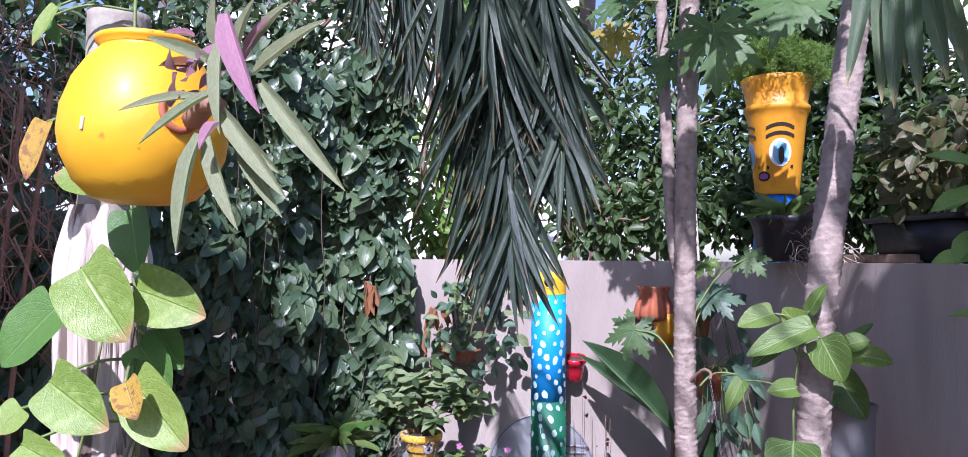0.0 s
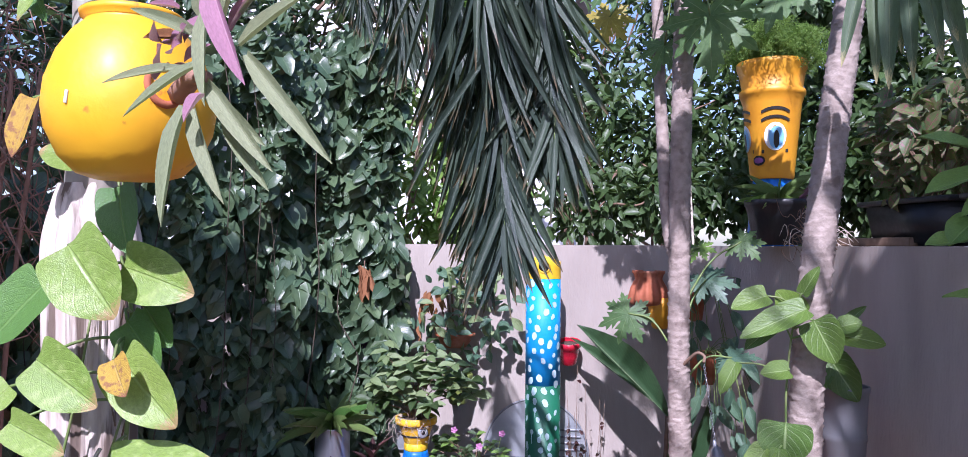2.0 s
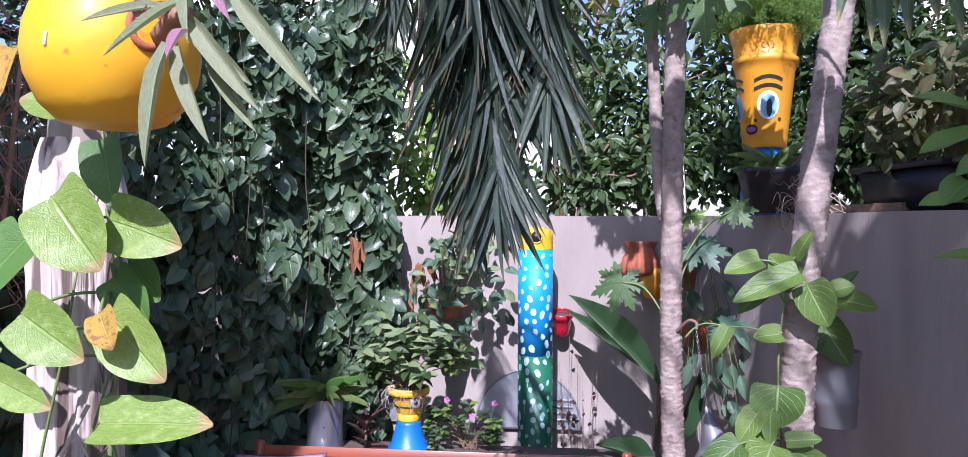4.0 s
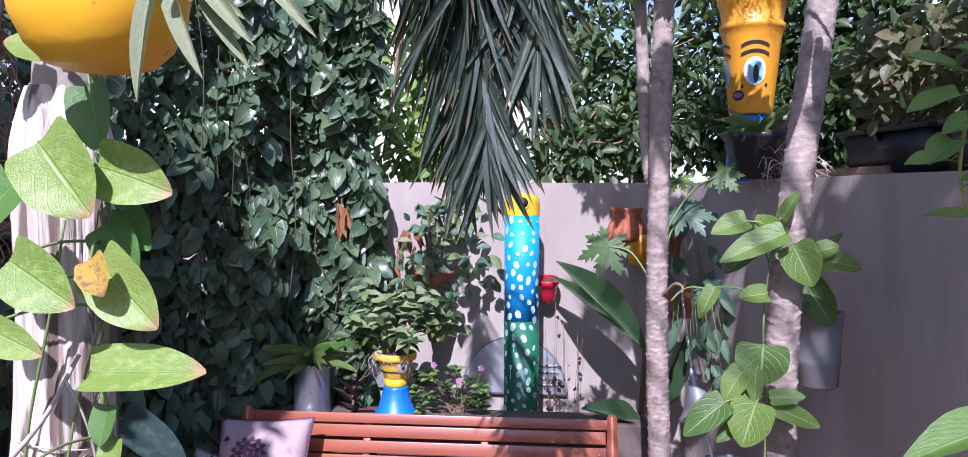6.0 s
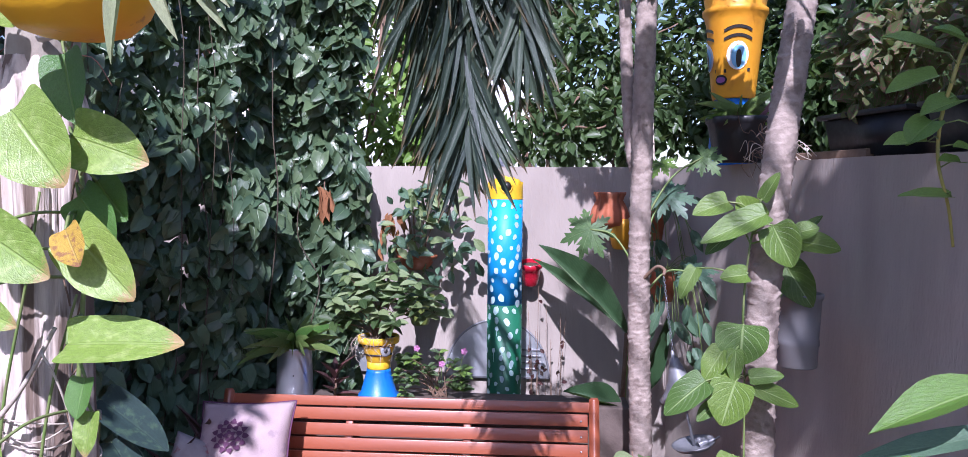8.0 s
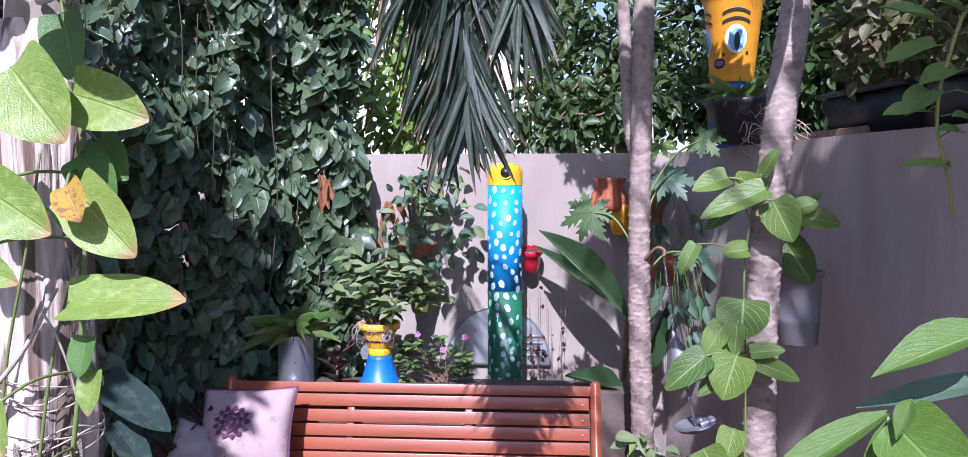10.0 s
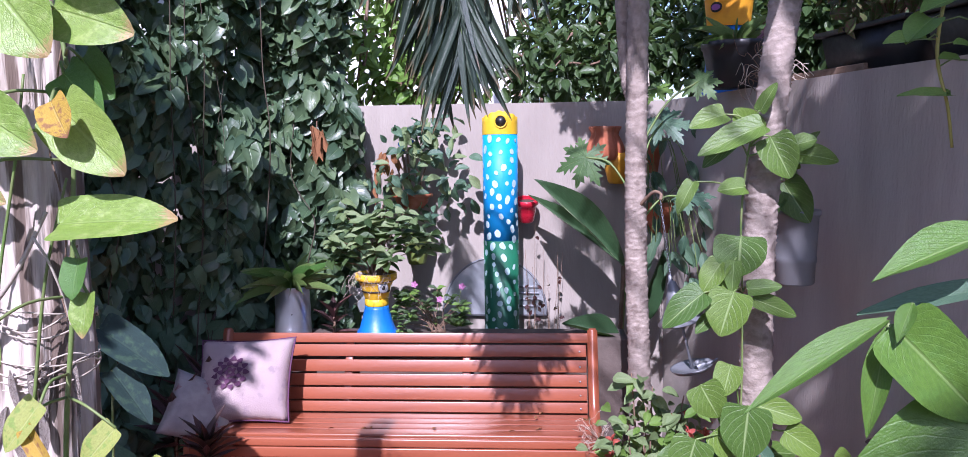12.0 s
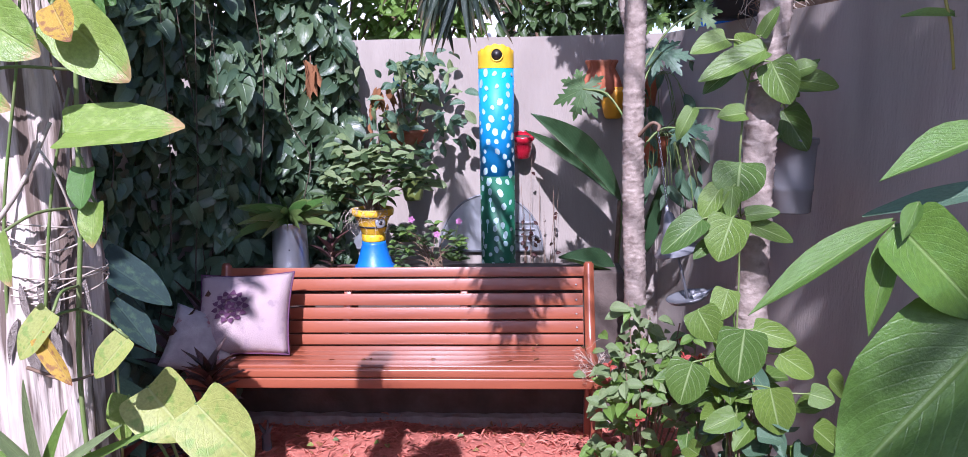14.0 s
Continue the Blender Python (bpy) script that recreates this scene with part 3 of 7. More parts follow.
# ---- bench ----
def bench():
    b = thing("garden_bench", "red-brown varnished wooden slatted garden bench on red mulch", "bench", at=(-0.115, 3.4, 0))
    x0, x1 = -0.925, 0.695
    mid, wide = (x0 + x1) / 2, x1 - x0
    rows = ((0.774, 0.044, 3.645), (0.720, 0.054, 3.625), (0.656, 0.054, 3.600), (0.598, 0.053, 3.575), (0.542, 0.053, 3.550), (0.490, 0.046, 3.525))
    for k, (z, h, y) in enumerate(rows):
        m = pose(mid, y, z, -14)
        bm = box(wide + (0.03 if k == 0 else 0), 0.030 if k == 0 else 0.02, h, 0.003)
        part("top_rail" if k == 0 else "back_slat", bm, M_BENCH, b, m=m)
    for y, w, z in ((3.455, 0.075, 0.462), (3.375, 0.072, 0.468), (3.295, 0.072, 0.474), (3.215, 0.072, 0.480)):
        part("seat_slat", box(wide, w, 0.022, 0.006), M_BENCH, b, m=pose(mid, y, z, -3))
    part("front_rail", box(wide + 0.03, 0.026, 0.034, 0.006), M_BENCH, b, m=pose(mid, 3.157, 0.468, -6))
    part("front_apron", box(wide + 0.03, 0.022, 0.042, 0.005), M_BENCH, b, m=pose(mid, 3.150, 0.428, -2))
    for x in (x0 - 0.028, x1 + 0.028):
        side = [(x, 3.655, 0.80), (x, 3.61, 0.68), (x, 3.55, 0.53), (x, 3.49, 0.45), (x, 3.36, 0.43), (x, 3.17, 0.455)]
        bm = bmesh.new()
        prev = None
        for p in bend(side, 8):
            i = [bm.verts.new((x + sx * 0.022, p.y + sy * 0.022, p.z + sz * 0.026)) for sx, sy, sz in ((-1, -1, 1), (1, -1, 1), (1, 1, -1), (-1, 1, -1))]
            if prev:
                for q in range(4):
                    bm.faces.new((prev[q], prev[(q + 1) % 4], i[(q + 1) % 4], i[q]))
            else:
                bm.faces.new(i)
            prev = i
        bm.faces.new(prev[::-1])
        bmesh.ops.recalc_face_normals(bm, faces=bm.faces[:])
        bmesh.ops.bevel(bm, geom=[e for e in bm.edges if len(e.link_faces) == 2 and e.calc_face_angle() > 1.0], offset=0.006, segments=2, affect="EDGES")
        part("end_frame", bm, M_BENCH, b)
        part("front_leg", box(0.045, 0.05, 0.44, 0.006), M_BENCH, b, m=pose(x, 3.19, 0.215))
        part("back_leg", box(0.045, 0.05, 0.52, 0.006), M_BENCH, b, m=pose(x, 3.56, 0.255, 6))
    for x in (mid - 0.27, mid + 0.27):
        part("back_brace", box(0.035, 0.018, 0.34, 0.004), M_BENCH, b, m=pose(x, 3.608, 0.632, -21))
    for x in (x0 + 0.03, x1 - 0.03):
        for z, h, y in rows[1:]:
            part("screw", lathe([(0.004, 0), (0.0045, 0.002), (0.002, 0.003)], 8), M_STEEL, b, m=pose(x, y - 0.012, z, 76))


bench()


def pillow_bm(w, h, t, seed=0, sag=0.0):
    bm = bmesh.new()
    n = 18
    sheets = []
    for sgn in (1, -1):
        sheet = [[None] * (n + 1) for _ in range(n + 1)]
        for i in range(n + 1):
            for j in range(n + 1):
                u, v = i / n * 2 - 1, j / n * 2 - 1
                pin = 1 - 0.07 * (1 - abs(u) ** 2) * abs(v) ** 3 - 0.0
                pin2 = 1 - 0.07 * (1 - abs(v) ** 2) * abs(u) ** 3
                puff = ((1 - u * u) * (1 - v * v)) ** 0.38
                wr = 0.006 * noise.noise((u * 3 + seed, v * 3, sgn)) * (1 - max(abs(u), abs(v)) ** 6)
                x, y = u * w / 2 * pin2, v * h / 2 * pin
                if max(abs(u), abs(v)) == 1 and sgn < 0:
                    sheet[i][j] = sheets[0][i][j]
                else:
                    sheet[i][j] = bm.verts.new((x, y - sag * (1 - u * u) * max(0, v) * 0.1, sgn * (t / 2 * puff) + wr))
        sheets.append(sheet)
        for i in range(n):
            for j in range(n):
                q = (sheet[i][j], sheet[i + 1][j], sheet[i + 1][j + 1], sheet[i][j + 1])
                bm.faces.new(q if sgn > 0 else q[::-1])
    return bm


def cushions():
    c = thing("cushion", "mauve-grey square cushion with plum flower print on the bench", "cushion", at=(-0.76, 3.4, 0.5))
    m = pose(-0.79, 3.39, 0.648, 60, 5, -3) @ pose(0, 0, 0, 0, 0, 8)
    part("cover", pillow_bm(0.42, 0.37, 0.16, 2), M_CLOTH, c, m=m)
    edge = []
    for k in range(73):
        a = k / 72 * 4
        s, f = int(a) % 4, a - int(a)
        u, v = ((-1 + 2 * f, -1), (1, -1 + 2 * f), (1 - 2 * f, 1), (-1, 1 - 2 * f))[s]
        edge.append(m @ Vector((u * 0.21 * (1 - 0.07 * (1 - v * v) * abs(u) ** 3), v * 0.185 * (1 - 0.07 * (1 - u * u) * abs(v) ** 3), 0.0)))
    part("piping", tube(edge, 0.0042, 6), M_CLOTH_DARK, c)
    # the printed flower: rings of petals that lie on the cover
    rnd = random.Random(5)

    def skin(x, y):
        u, v = x / 0.21, y / 0.185
        return 0.08 * ((1 - u * u) * (1 - v * v)) ** 0.38 + 0.0085
    bm = bmesh.new()
    for ring, (count, r0, size) in enumerate(((13, 0.064, 0.018), (9, 0.04, 0.018), (5, 0.016, 0.016))):
        for k in range(count):
            a = 2 * math.pi * k / count + ring * 0.3
            px, py = -0.035 + math.cos(a) * r0 * 1.05, 0.015 + math.sin(a) * r0 * 0.95
            pts = []
            for j in range(9):
                b2 = 2 * math.pi * j / 9
                rr = size * (0.8 + 0.2 * math.cos(3 * b2)) * rnd.uniform(0.8, 1.05)
                x, y = px + math.cos(b2 + a) * rr, py + math.sin(b2 + a) * rr * 0.85
                pts.append(bm.verts.new((x, y, skin(x, y) + 0.0006 * ring)))
            bm.faces.new(pts)
    part("flower_print", bm, M_CLOTH_DARK, c, "plum flower print", m=m)
    d = thing("cushion", "faded floral cotton cushion slumped at the bench end", "cushion", at=(-0.93, 3.33, 0.5))
    part("cover", pillow_bm(0.30, 0.28, 0.12, 7), M_CLOTH_B, d, m=pose(-0.945, 3.30, 0.545, 62, 24, 25))


cushions()


# ---- painted pipe ----
def painted_pipe():
    cx, cy, r = 0.298, 4.07, 0.087
    p = thing("painted_pipe", "tall plastic pipe painted blue and green with white dabs", "pipe planter", at=(cx, cy, 0))
    part("blue_section", lathe([(r, 1.175), (r, 1.712), (r - 0.006, 1.712), (r - 0.006, 1.18)], 48, 0.004), M_CYAN, p, m=pose(cx, cy, 0))
    part("green_section", lathe([(r, 0), (r, 1.175), (r - 0.006, 1.175), (r - 0.006, 0.01)], 48, 0.004), M_GREEN, p, m=pose(cx, cy, 0))
    # scalloped yellow crown; a black disc stands for the round hole on its face
    bm = bmesh.new()
    seg, cols = 72, []
    for i in range(seg):
        a = 2 * math.pi * i / seg
        top = 1.775 + 0.032 * math.cos(a + math.radians(84)) ** 2 + 0.008 * abs(math.sin(a * 7))
        cols.append([bm.verts.new((q * math.cos(a), q * math.sin(a), z)) for q, z in ((r + 0.001, 1.700), (r + 0.001, 1.73), (r + 0.001, 1.76), (r + 0.001, top), (r - 0.006, top), (r - 0.006, 1.70))])
    for i in range(seg):
        a = 2 * math.pi * (i + 0.5) / seg
        j = (i + 1) % seg
        for k in range(5):
            bm.faces.new((cols[i][k], cols[j][k], cols[j][k + 1], cols[i][k + 1]))
    part("crown", bm, M_LEMON, p, "yellow scalloped rim", m=pose(cx, cy, 0))
    # closed surface here: the shade inside the hole is this disc's black colour
    part("hole", lathe([(0.026, 0), (0.026, 0.002)], 20), M_INK, p, "flat black disc in place of a round hole", m=pose(cx + 0.008, cy - r - 0.001, 1.762, 90))
    part("hole_rim", tube([(cx + 0.008 + 0.028 * math.cos(t), cy - r - 0.003 + 0.004 * math.cos(t) ** 2, 1.762 + 0.030 * math.sin(t)) for t in np.linspace(0, 2 * math.pi, 25)], 0.004, 6), M_LEMON, p)
    # brushed white dabs, each its own flake of paint
    rnd = random.Random(11)
    spots = []
    for _ in range(900):
        a, z = rnd.uniform(math.pi, 2 * math.pi), rnd.uniform(0.62, 1.68)
        if all((a - b) ** 2 * r * r + (z - c) ** 2 > 0.041 ** 2 for b, c in spots):
            spots.append((a, z))
    for a, z in spots:
        s = rnd.uniform(0.009, 0.0155)
        tall, lean = rnd.uniform(1.1, 1.7), rnd.uniform(-0.6, 0.6)
        bm = bmesh.new()
        ring = []
        for j in range(10):
            b = 2 * math.pi * j / 10
            k = s * (0.85 + 0.25 * rnd.random())
            u, v = math.cos(b) * k, math.sin(b) * k * tall
            u, v = u * math.cos(lean) - v * math.sin(lean), u * math.sin(lean) + v * math.cos(lean)
            ang = a + u / r
            ring.append(bm.verts.new((cx + (r + 0.0015) * math.cos(ang), cy + (r + 0.0015) * math.sin(ang), z + v)))
        bm.faces.new(ring)
        if rnd.random() < 0.1:
            h = rnd.uniform(0.03, 0.06)
            q = [(a - 0.025, z), (a - 0.018, z - h), (a + 0.018, z - h), (a + 0.025, z)]
            bm.faces.new([bm.verts.new((cx + (r + 0.0018) * math.cos(g), cy + (r + 0.0018) * math.sin(g), w)) for g, w in q])
        part("paint_dab", bm, M_DOT, p)


painted_pipe()


# ---- pots on the ledge ----
LEDGE = 0.757


def strap_tuft(parent, centre, count, length, width, material, rnd, lift=0.9, droop=(1, 2), spread=1.0, name="leaf", pale=None):
    for k in range(count):
        a = 2.4 * k + rnd.uniform(-0.3, 0.3)
        up = rnd.uniform(0.25, lift)
        d = Vector((math.cos(a) * spread, math.sin(a) * spread, up)).normalized()
        s = length * rnd.uniform(0.7, 1.15)
        c = Vector(centre) + Vector((math.cos(a), math.sin(a), 0)) * 0.006
        mat = pale if pale is not None and rnd.random() < 0.25 else material
        leaf(parent, STRAPS[rnd.choice(droop)], mat, aim(c, c + d * s, width * rnd.uniform(0.8, 1.2), (-d.x * up, -d.y * up, 1), sag=s / (width * 1.6)), name)


def milk_can():
    x, y = -0.695, 3.79
    c = thing("metal_can_planter", "dull galvanised metal can used as a planter on the ledge", "planter", at=(x, y, LEDGE))
    prof = [(0.086, 0), (0.0875, 0.006), (0.0875, 0.012), (0.086, 0.02), (0.084, 0.12), (0.081, 0.2), (0.0795, 0.222), (0.081, 0.228), (0.081, 0.235)]
    part("body", lathe(hollow(prof, 0.003), 40, 0.012), M_STEEL, c, m=pose(x, y, LEDGE))
    part("soil", lathe([(0.077, 0.19), (0.075, 0.206), (0.03, 0.212)], 24, 0.05), M_POTSOIL, c, m=pose(x, y, LEDGE))
    part("rivet", lathe([(0.004, 0), (0.002, 0.002)], 8), M_INK, c, m=pose(x + 0.02, y - 0.082, LEDGE + 0.11, 90))
    s = thing("spider_plant", "cream-striped spider plant arching out of the metal can", "plant", at=(x, y, LEDGE + 0.21))
    strap_tuft(s, (x, y, LEDGE + 0.205), 54, 0.22, 0.0075, L_SPIDER, random.Random(2), 1.3, (1, 2), 0.9, pale=L_POTHOS_DK)


def stacked_pot():
    x, y = -0.285, 3.785
    c = thing("stacked_clay_pot", "yellow painted clay pot standing on an upturned blue pot", "flower pot", at=(x, y, LEDGE))
    part("blue_base", lathe([(0.096, 0), (0.099, 0.008), (0.096, 0.018), (0.084, 0.03), (0.058, 0.125), (0.056, 0.14)], 40, 0.01), M_BLUE, c, "upturned blue pot", m=pose(x, y, LEDGE))
    part("neck", lathe([(0.053, 0.14), (0.056, 0.146), (0.055, 0.172), (0.05, 0.176)], 36, 0.01), M_LEMON, c, m=pose(x, y, LEDGE))
    pr = [(0.05, 0.174), (0.056, 0.18), (0.072, 0.235), (0.083, 0.262), (0.097, 0.266), (0.099, 0.276), (0.099, 0.292), (0.096, 0.297)]
    body = part("yellow_pot", lathe(hollow(pr, 0.008), 40, 0.008), M_LEMON, c, m=pose(x, y, LEDGE))
    for z, rr in ((0.213, 0.0685), (0.262, 0.0845)):
        part("band", lathe([(rr - 0.001, -0.004), (rr + 0.0012, -0.003), (rr + 0.0022, 0.003), (rr, 0.004)], 36), M_INK, c, "thin black painted band", m=pose(x, y, LEDGE + z))
    part("disc", lathe([(0.025, 0), (0.026, 0.004), (0.02, 0.007)], 24), M_PEWTER, c, "round grey painted disc", m=pose(x + 0.045, y - 0.064, LEDGE + 0.235, 76, 0, 32))
    part("disc_centre", lathe([(0.010, 0), (0.009, 0.003)], 16), M_INK, c, m=pose(x + 0.0485, y - 0.0698, LEDGE + 0.2355, 76, 0, 32))
    part("soil", lathe([(0.086, 0.268), (0.085, 0.282), (0.02, 0.288)], 24, 0.05), M_POTSOIL, c, m=pose(x, y, LEDGE))
    rnd = random.Random(8)
    p = thing("potted_shrub", "leafy green shrub with twisting stems in the yellow pot", "plant", at=(x, y, LEDGE + 0.28))
    top = LEDGE + 0.28
    tips = [(-0.16, -0.02, 0.12), (-0.06, -0.1, 0.2), (0.06, -0.03, 0.30), (0.17, -0.05, 0.16), (0.10, -0.12, 0.10), (-0.1, 0.06, 0.26), (0.22, 0.0, 0.22), (0.02, -0.1, 0.14), (0.0, 0.05, 0.2), (0.27, -0.05, 0.2), (-0.2, -0.08, 0.2), (0.14, 0.04, 0.3), (-0.13, -0.05, 0.3), (0.05, 0.0, 0.36), (-0.22, 0.0, 0.08), (0.2, -0.1, 0.28), (0.1, -0.06, 0.24), (-0.02, -0.08, 0.28), (0.3, 0.02, 0.14), (-0.16, 0.02, 0.36)]
    for tx, ty, tz in tips:
        tip = Vector((x + tx, y + ty, top + tz))
        part("stem", tube(bend([(x + tx * 0.1, y + ty * 0.1, top - 0.015), (x + tx * 0.3, y + ty * 0.4, top + tz * 0.6), tip], 6), 0.0035, 5, 0.5), M_TWIG, p)
        for k in range(12):
            a = k * 0.8 + rnd.random()
            d = Vector((math.cos(a), math.sin(a) * 0.8 - 0.2, rnd.uniform(-0.5, 0.25))).normalized()
            q = tip - Vector((tx, ty, tz)) * 0.12 * (k % 3)
            s = rnd.uniform(0.055, 0.095)
            leaf(p, OVALS[k % 3], L_BUSH if rnd.random() < 0.6 else L_TREE, aim(q, q + d * s, s * 0.5, (-0.3, -0.5, 0.8)))
    f = thing("trailing_roots", "pale dry twiggy strands hanging round the yellow pot rim", "dry strands", at=(x, y, top))
    for k in range(26):
        a = rnd.uniform(2.6, 6.6)
        e = Vector((x + 0.10 * math.cos(a), y + 0.10 * math.sin(a), top + 0.016))
        pts = [(x + 0.06 * math.cos(a), y + 0.06 * math.sin(a), top + 0.01), e]
        for j in range(4):
            e = e + Vector((rnd.uniform(-0.03, 0.03), rnd.uniform(-0.02, 0.01), rnd.uniform(-0.05, 0.012)))
            pts.append(tuple(e))
        part("strand", tube(bend(pts, 4), 0.0011, 4, 0.6), M_TWINE, f)


def periwinkle():
    rnd = random.Random(21)
    x, y = 0.0, 3.82
    c = thing("periwinkle", "bushy periwinkle with glossy leaves and small pink flowers", "plant", at=(x, y, LEDGE))
    for k in range(20):
        t = Vector((x + rnd.uniform(-0.19, 0.19), y + rnd.uniform(-0.08, 0.06), LEDGE + rnd.uniform(0.05, 0.22)))
        part("stem", tube(bend([(x + rnd.uniform(-0.04, 0.04), y, LEDGE - 0.004), (x + (t.x - x) * 0.4, y, LEDGE + (t.z - LEDGE) * 0.6), t], 5), 0.003, 5, 0.6), M_TWIG, c)
        for j in range(8):
            a = j * 0.8 + rnd.random()
            d = Vector((math.cos(a), math.sin(a), rnd.uniform(-0.1, 0.5))).normalized()
            s = rnd.uniform(0.035, 0.055)
            q = t - Vector((0, 0, 0.012 * (j % 4)))
            leaf(c, OVALS[j % 3], L_TREE if rnd.random() < 0.7 else L_LIGHT, aim(q, q + d * s, s * 0.55, (0, -0.4, 0.9)))
    for fx, fy, fz in ((-0.1, 3.77, 1.0), (0.125, 3.77, 0.99), (0.02, 3.76, 0.93)):
        part("flower_stalk", tube([(fx * 0.6, y, LEDGE + 0.05), (fx, fy, fz)], 0.0015, 4), M_STEM, c)
        for k in range(5):
            a = 2 * math.pi * k / 5
            d = Vector((math.cos(a), -0.25, math.sin(a)))
            leaf(c, SMALL[0], L_PINKFLOWER, aim((fx, fy, fz), Vector((fx, fy, fz)) + d * 0.017, 0.015, (0, -1, 0.2)), "petal", "pink petal")


milk_can()
stacked_pot()
periwinkle()


def dark_rosette(name, at, count, length, width, seed, label, mat=None, lift=1.6):
    c = thing(name, label, "plant", "dark-leaved plants" if mat is None else "", at=at)
    rnd = random.Random(seed)
    h = Vector(at)
    part("stem", tube([h - Vector((0, 0, 0.01)), h + Vector((0.004, 0, length * 0.35)), h + Vector((0, 0.004, length * 0.7))], 0.008, 6, 0.6), M_TWIG, c)
    for k in range(count):
        a = 2.4 * k
        z = length * 0.7 * k / count
        up = 0.1 + lift * k / count
        d = Vector((math.cos(a), math.sin(a), up * rnd.uniform(0.7, 1.2))).normalized()
        s = length * rnd.uniform(0.7, 1.1)
        leaf(c, LANCES[rnd.randrange(3)], mat or L_DARKRED, aim(h + Vector((0, 0, z)), h + Vector((0, 0, z)) + d * s, width * rnd.uniform(0.8, 1.2), (-d.x, -d.y, 1.2)))


dark_rosette("cordyline", (-0.50, 3.80, LEDGE), 9, 0.14, 0.04, 1, "small dark red cordyline on the ledge behind the bench")
dark_rosette("cordyline", (-0.86, 3.02, 0.12), 18, 0.22, 0.05, 2, "dark purple cordyline growing beside the bench")
dark_rosette("cordyline", (-0.80, 3.0, 0.42), 26, 0.15, 0.034, 3, "dark purple cordyline tuft in front of the cushion")
dark_rosette("cordyline", (-1.08, 3.32, 0.35), 14, 0.26, 0.055, 4, "dark red cordyline beside the bench end")
dark_rosette("cordyline", (-1.02, 3.55, 0.40), 14, 0.3, 0.05, 5, "dark red cordyline against the ivy hedge")
dark_rosette("cordyline", (-1.15, 2.9, 0.0), 16, 0.3, 0.06, 6, "dark red cordyline under the ivy hedge")
for sx, sy, h in ((-0.80, 3.0, 0.43), (-1.08, 3.32, 0.36), (-1.02, 3.55, 0.41)):
    tagged(part("cordyline_cane", tube([(sx + 0.02, sy, -0.02), (sx - 0.005, sy + 0.01, h * 0.5), (sx, sy, h)], 0.011, 7, 0.8, 0.15), M_TWIG), "bare brown cordyline cane rising from the mulch", "plant stem", "dark-leaved plants")


# ---- things on the back wall ----
def arched_mirror():
    x0, x1, z0, z1 = -0.035, 0.53, 0.73, 1.045
    cx, w, h = (x0 + x1) / 2, (x1 - x0) / 2, z1 - z0
    y = WALL_Y - 0.022
    t = thing("arched_mirror", "half-round tarnished wall mirror with thin bars", "mirror", at=(cx, WALL_Y, z0))
    bm = bmesh.new()
    pts = [(cx + w * math.cos(a), z0 + h * math.sin(a)) for a in np.linspace(0, math.pi, 33)]
    fr = [bm.verts.new((px, y, pz)) for px, pz in pts]
    bk = [bm.verts.new((px, WALL_Y - 0.008, pz)) for px, pz in pts]
    bm.faces.new(fr[::-1])
    bm.faces.new(bk)
    for i in range(33):
        bm.faces.new((fr[i], fr[(i + 1) % 33], bk[(i + 1) % 33], bk[i]))
    bmesh.ops.recalc_face_normals(bm, faces=bm.faces[:])
    part("mirror_glass", bm, M_MIRROR, t, smooth=False)
    part("rim", tube([(px, y - 0.001, pz) for px, pz in pts] + [(pts[0][0], y - 0.001, pts[0][1])], 0.006, 6), M_PEWTER, t)
    for k in range(4):
        z = z0 + 0.05 + k * 0.035
        part("bar", box(0.12, 0.006, 0.010, 0.002), M_PEWTER, t, m=pose(cx + 0.18, y - 0.004, z))
    u = thing("wall_panel_mirror", "tarnished rectangular mirror panel low on the wall", "mirror", at=(-0.61, WALL_Y, 0.75))
    part("mirror_glass", box(0.29, 0.014, 0.20, 0.002), M_MIRROR, u, m=pose(-0.61, WALL_Y - 0.016, 0.85))
    part("rim", tube([(-0.757, WALL_Y - 0.022, 0.748), (-0.463, WALL_Y - 0.022, 0.748), (-0.463, WALL_Y - 0.022, 0.952), (-0.757, WALL_Y - 0.022, 0.952), (-0.757, WALL_Y - 0.022, 0.748)], 0.005, 6), M_PEWTER, u)


def wall_pot(name, at, r, h, mat, label, flutes=0, depth=0.0, soil=True, tilt=0):
    x, y, z = at
    t = thing(name, label, "wall pot", at=at)
    pr = [(r * 0.55, 0), (r * 0.62, h * 0.05), (r * 0.78, h * 0.4), (r * 0.86, h * 0.72), (r * 1.02, h * 0.8), (r * 1.04, h * 0.95), (r, h)]
    m = pose(x, y, z, tilt)
    part("body", lathe(hollow(pr, r * 0.1), 42, 0.012, flutes, depth), mat, t, m=m)
    if soil:
        part("soil", lathe([(r * 0.8, h * 0.72), (r * 0.78, h * 0.86), (r * 0.2, h * 0.9)], 20, 0.05), M_POTSOIL, t, m=m)
    part("bracket", tube([(x, WALL_Y + 0.005, z + h * 0.8), (x, y + r * 0.9, z + h * 0.8)], 0.004, 6), M_INK, t)
    return t


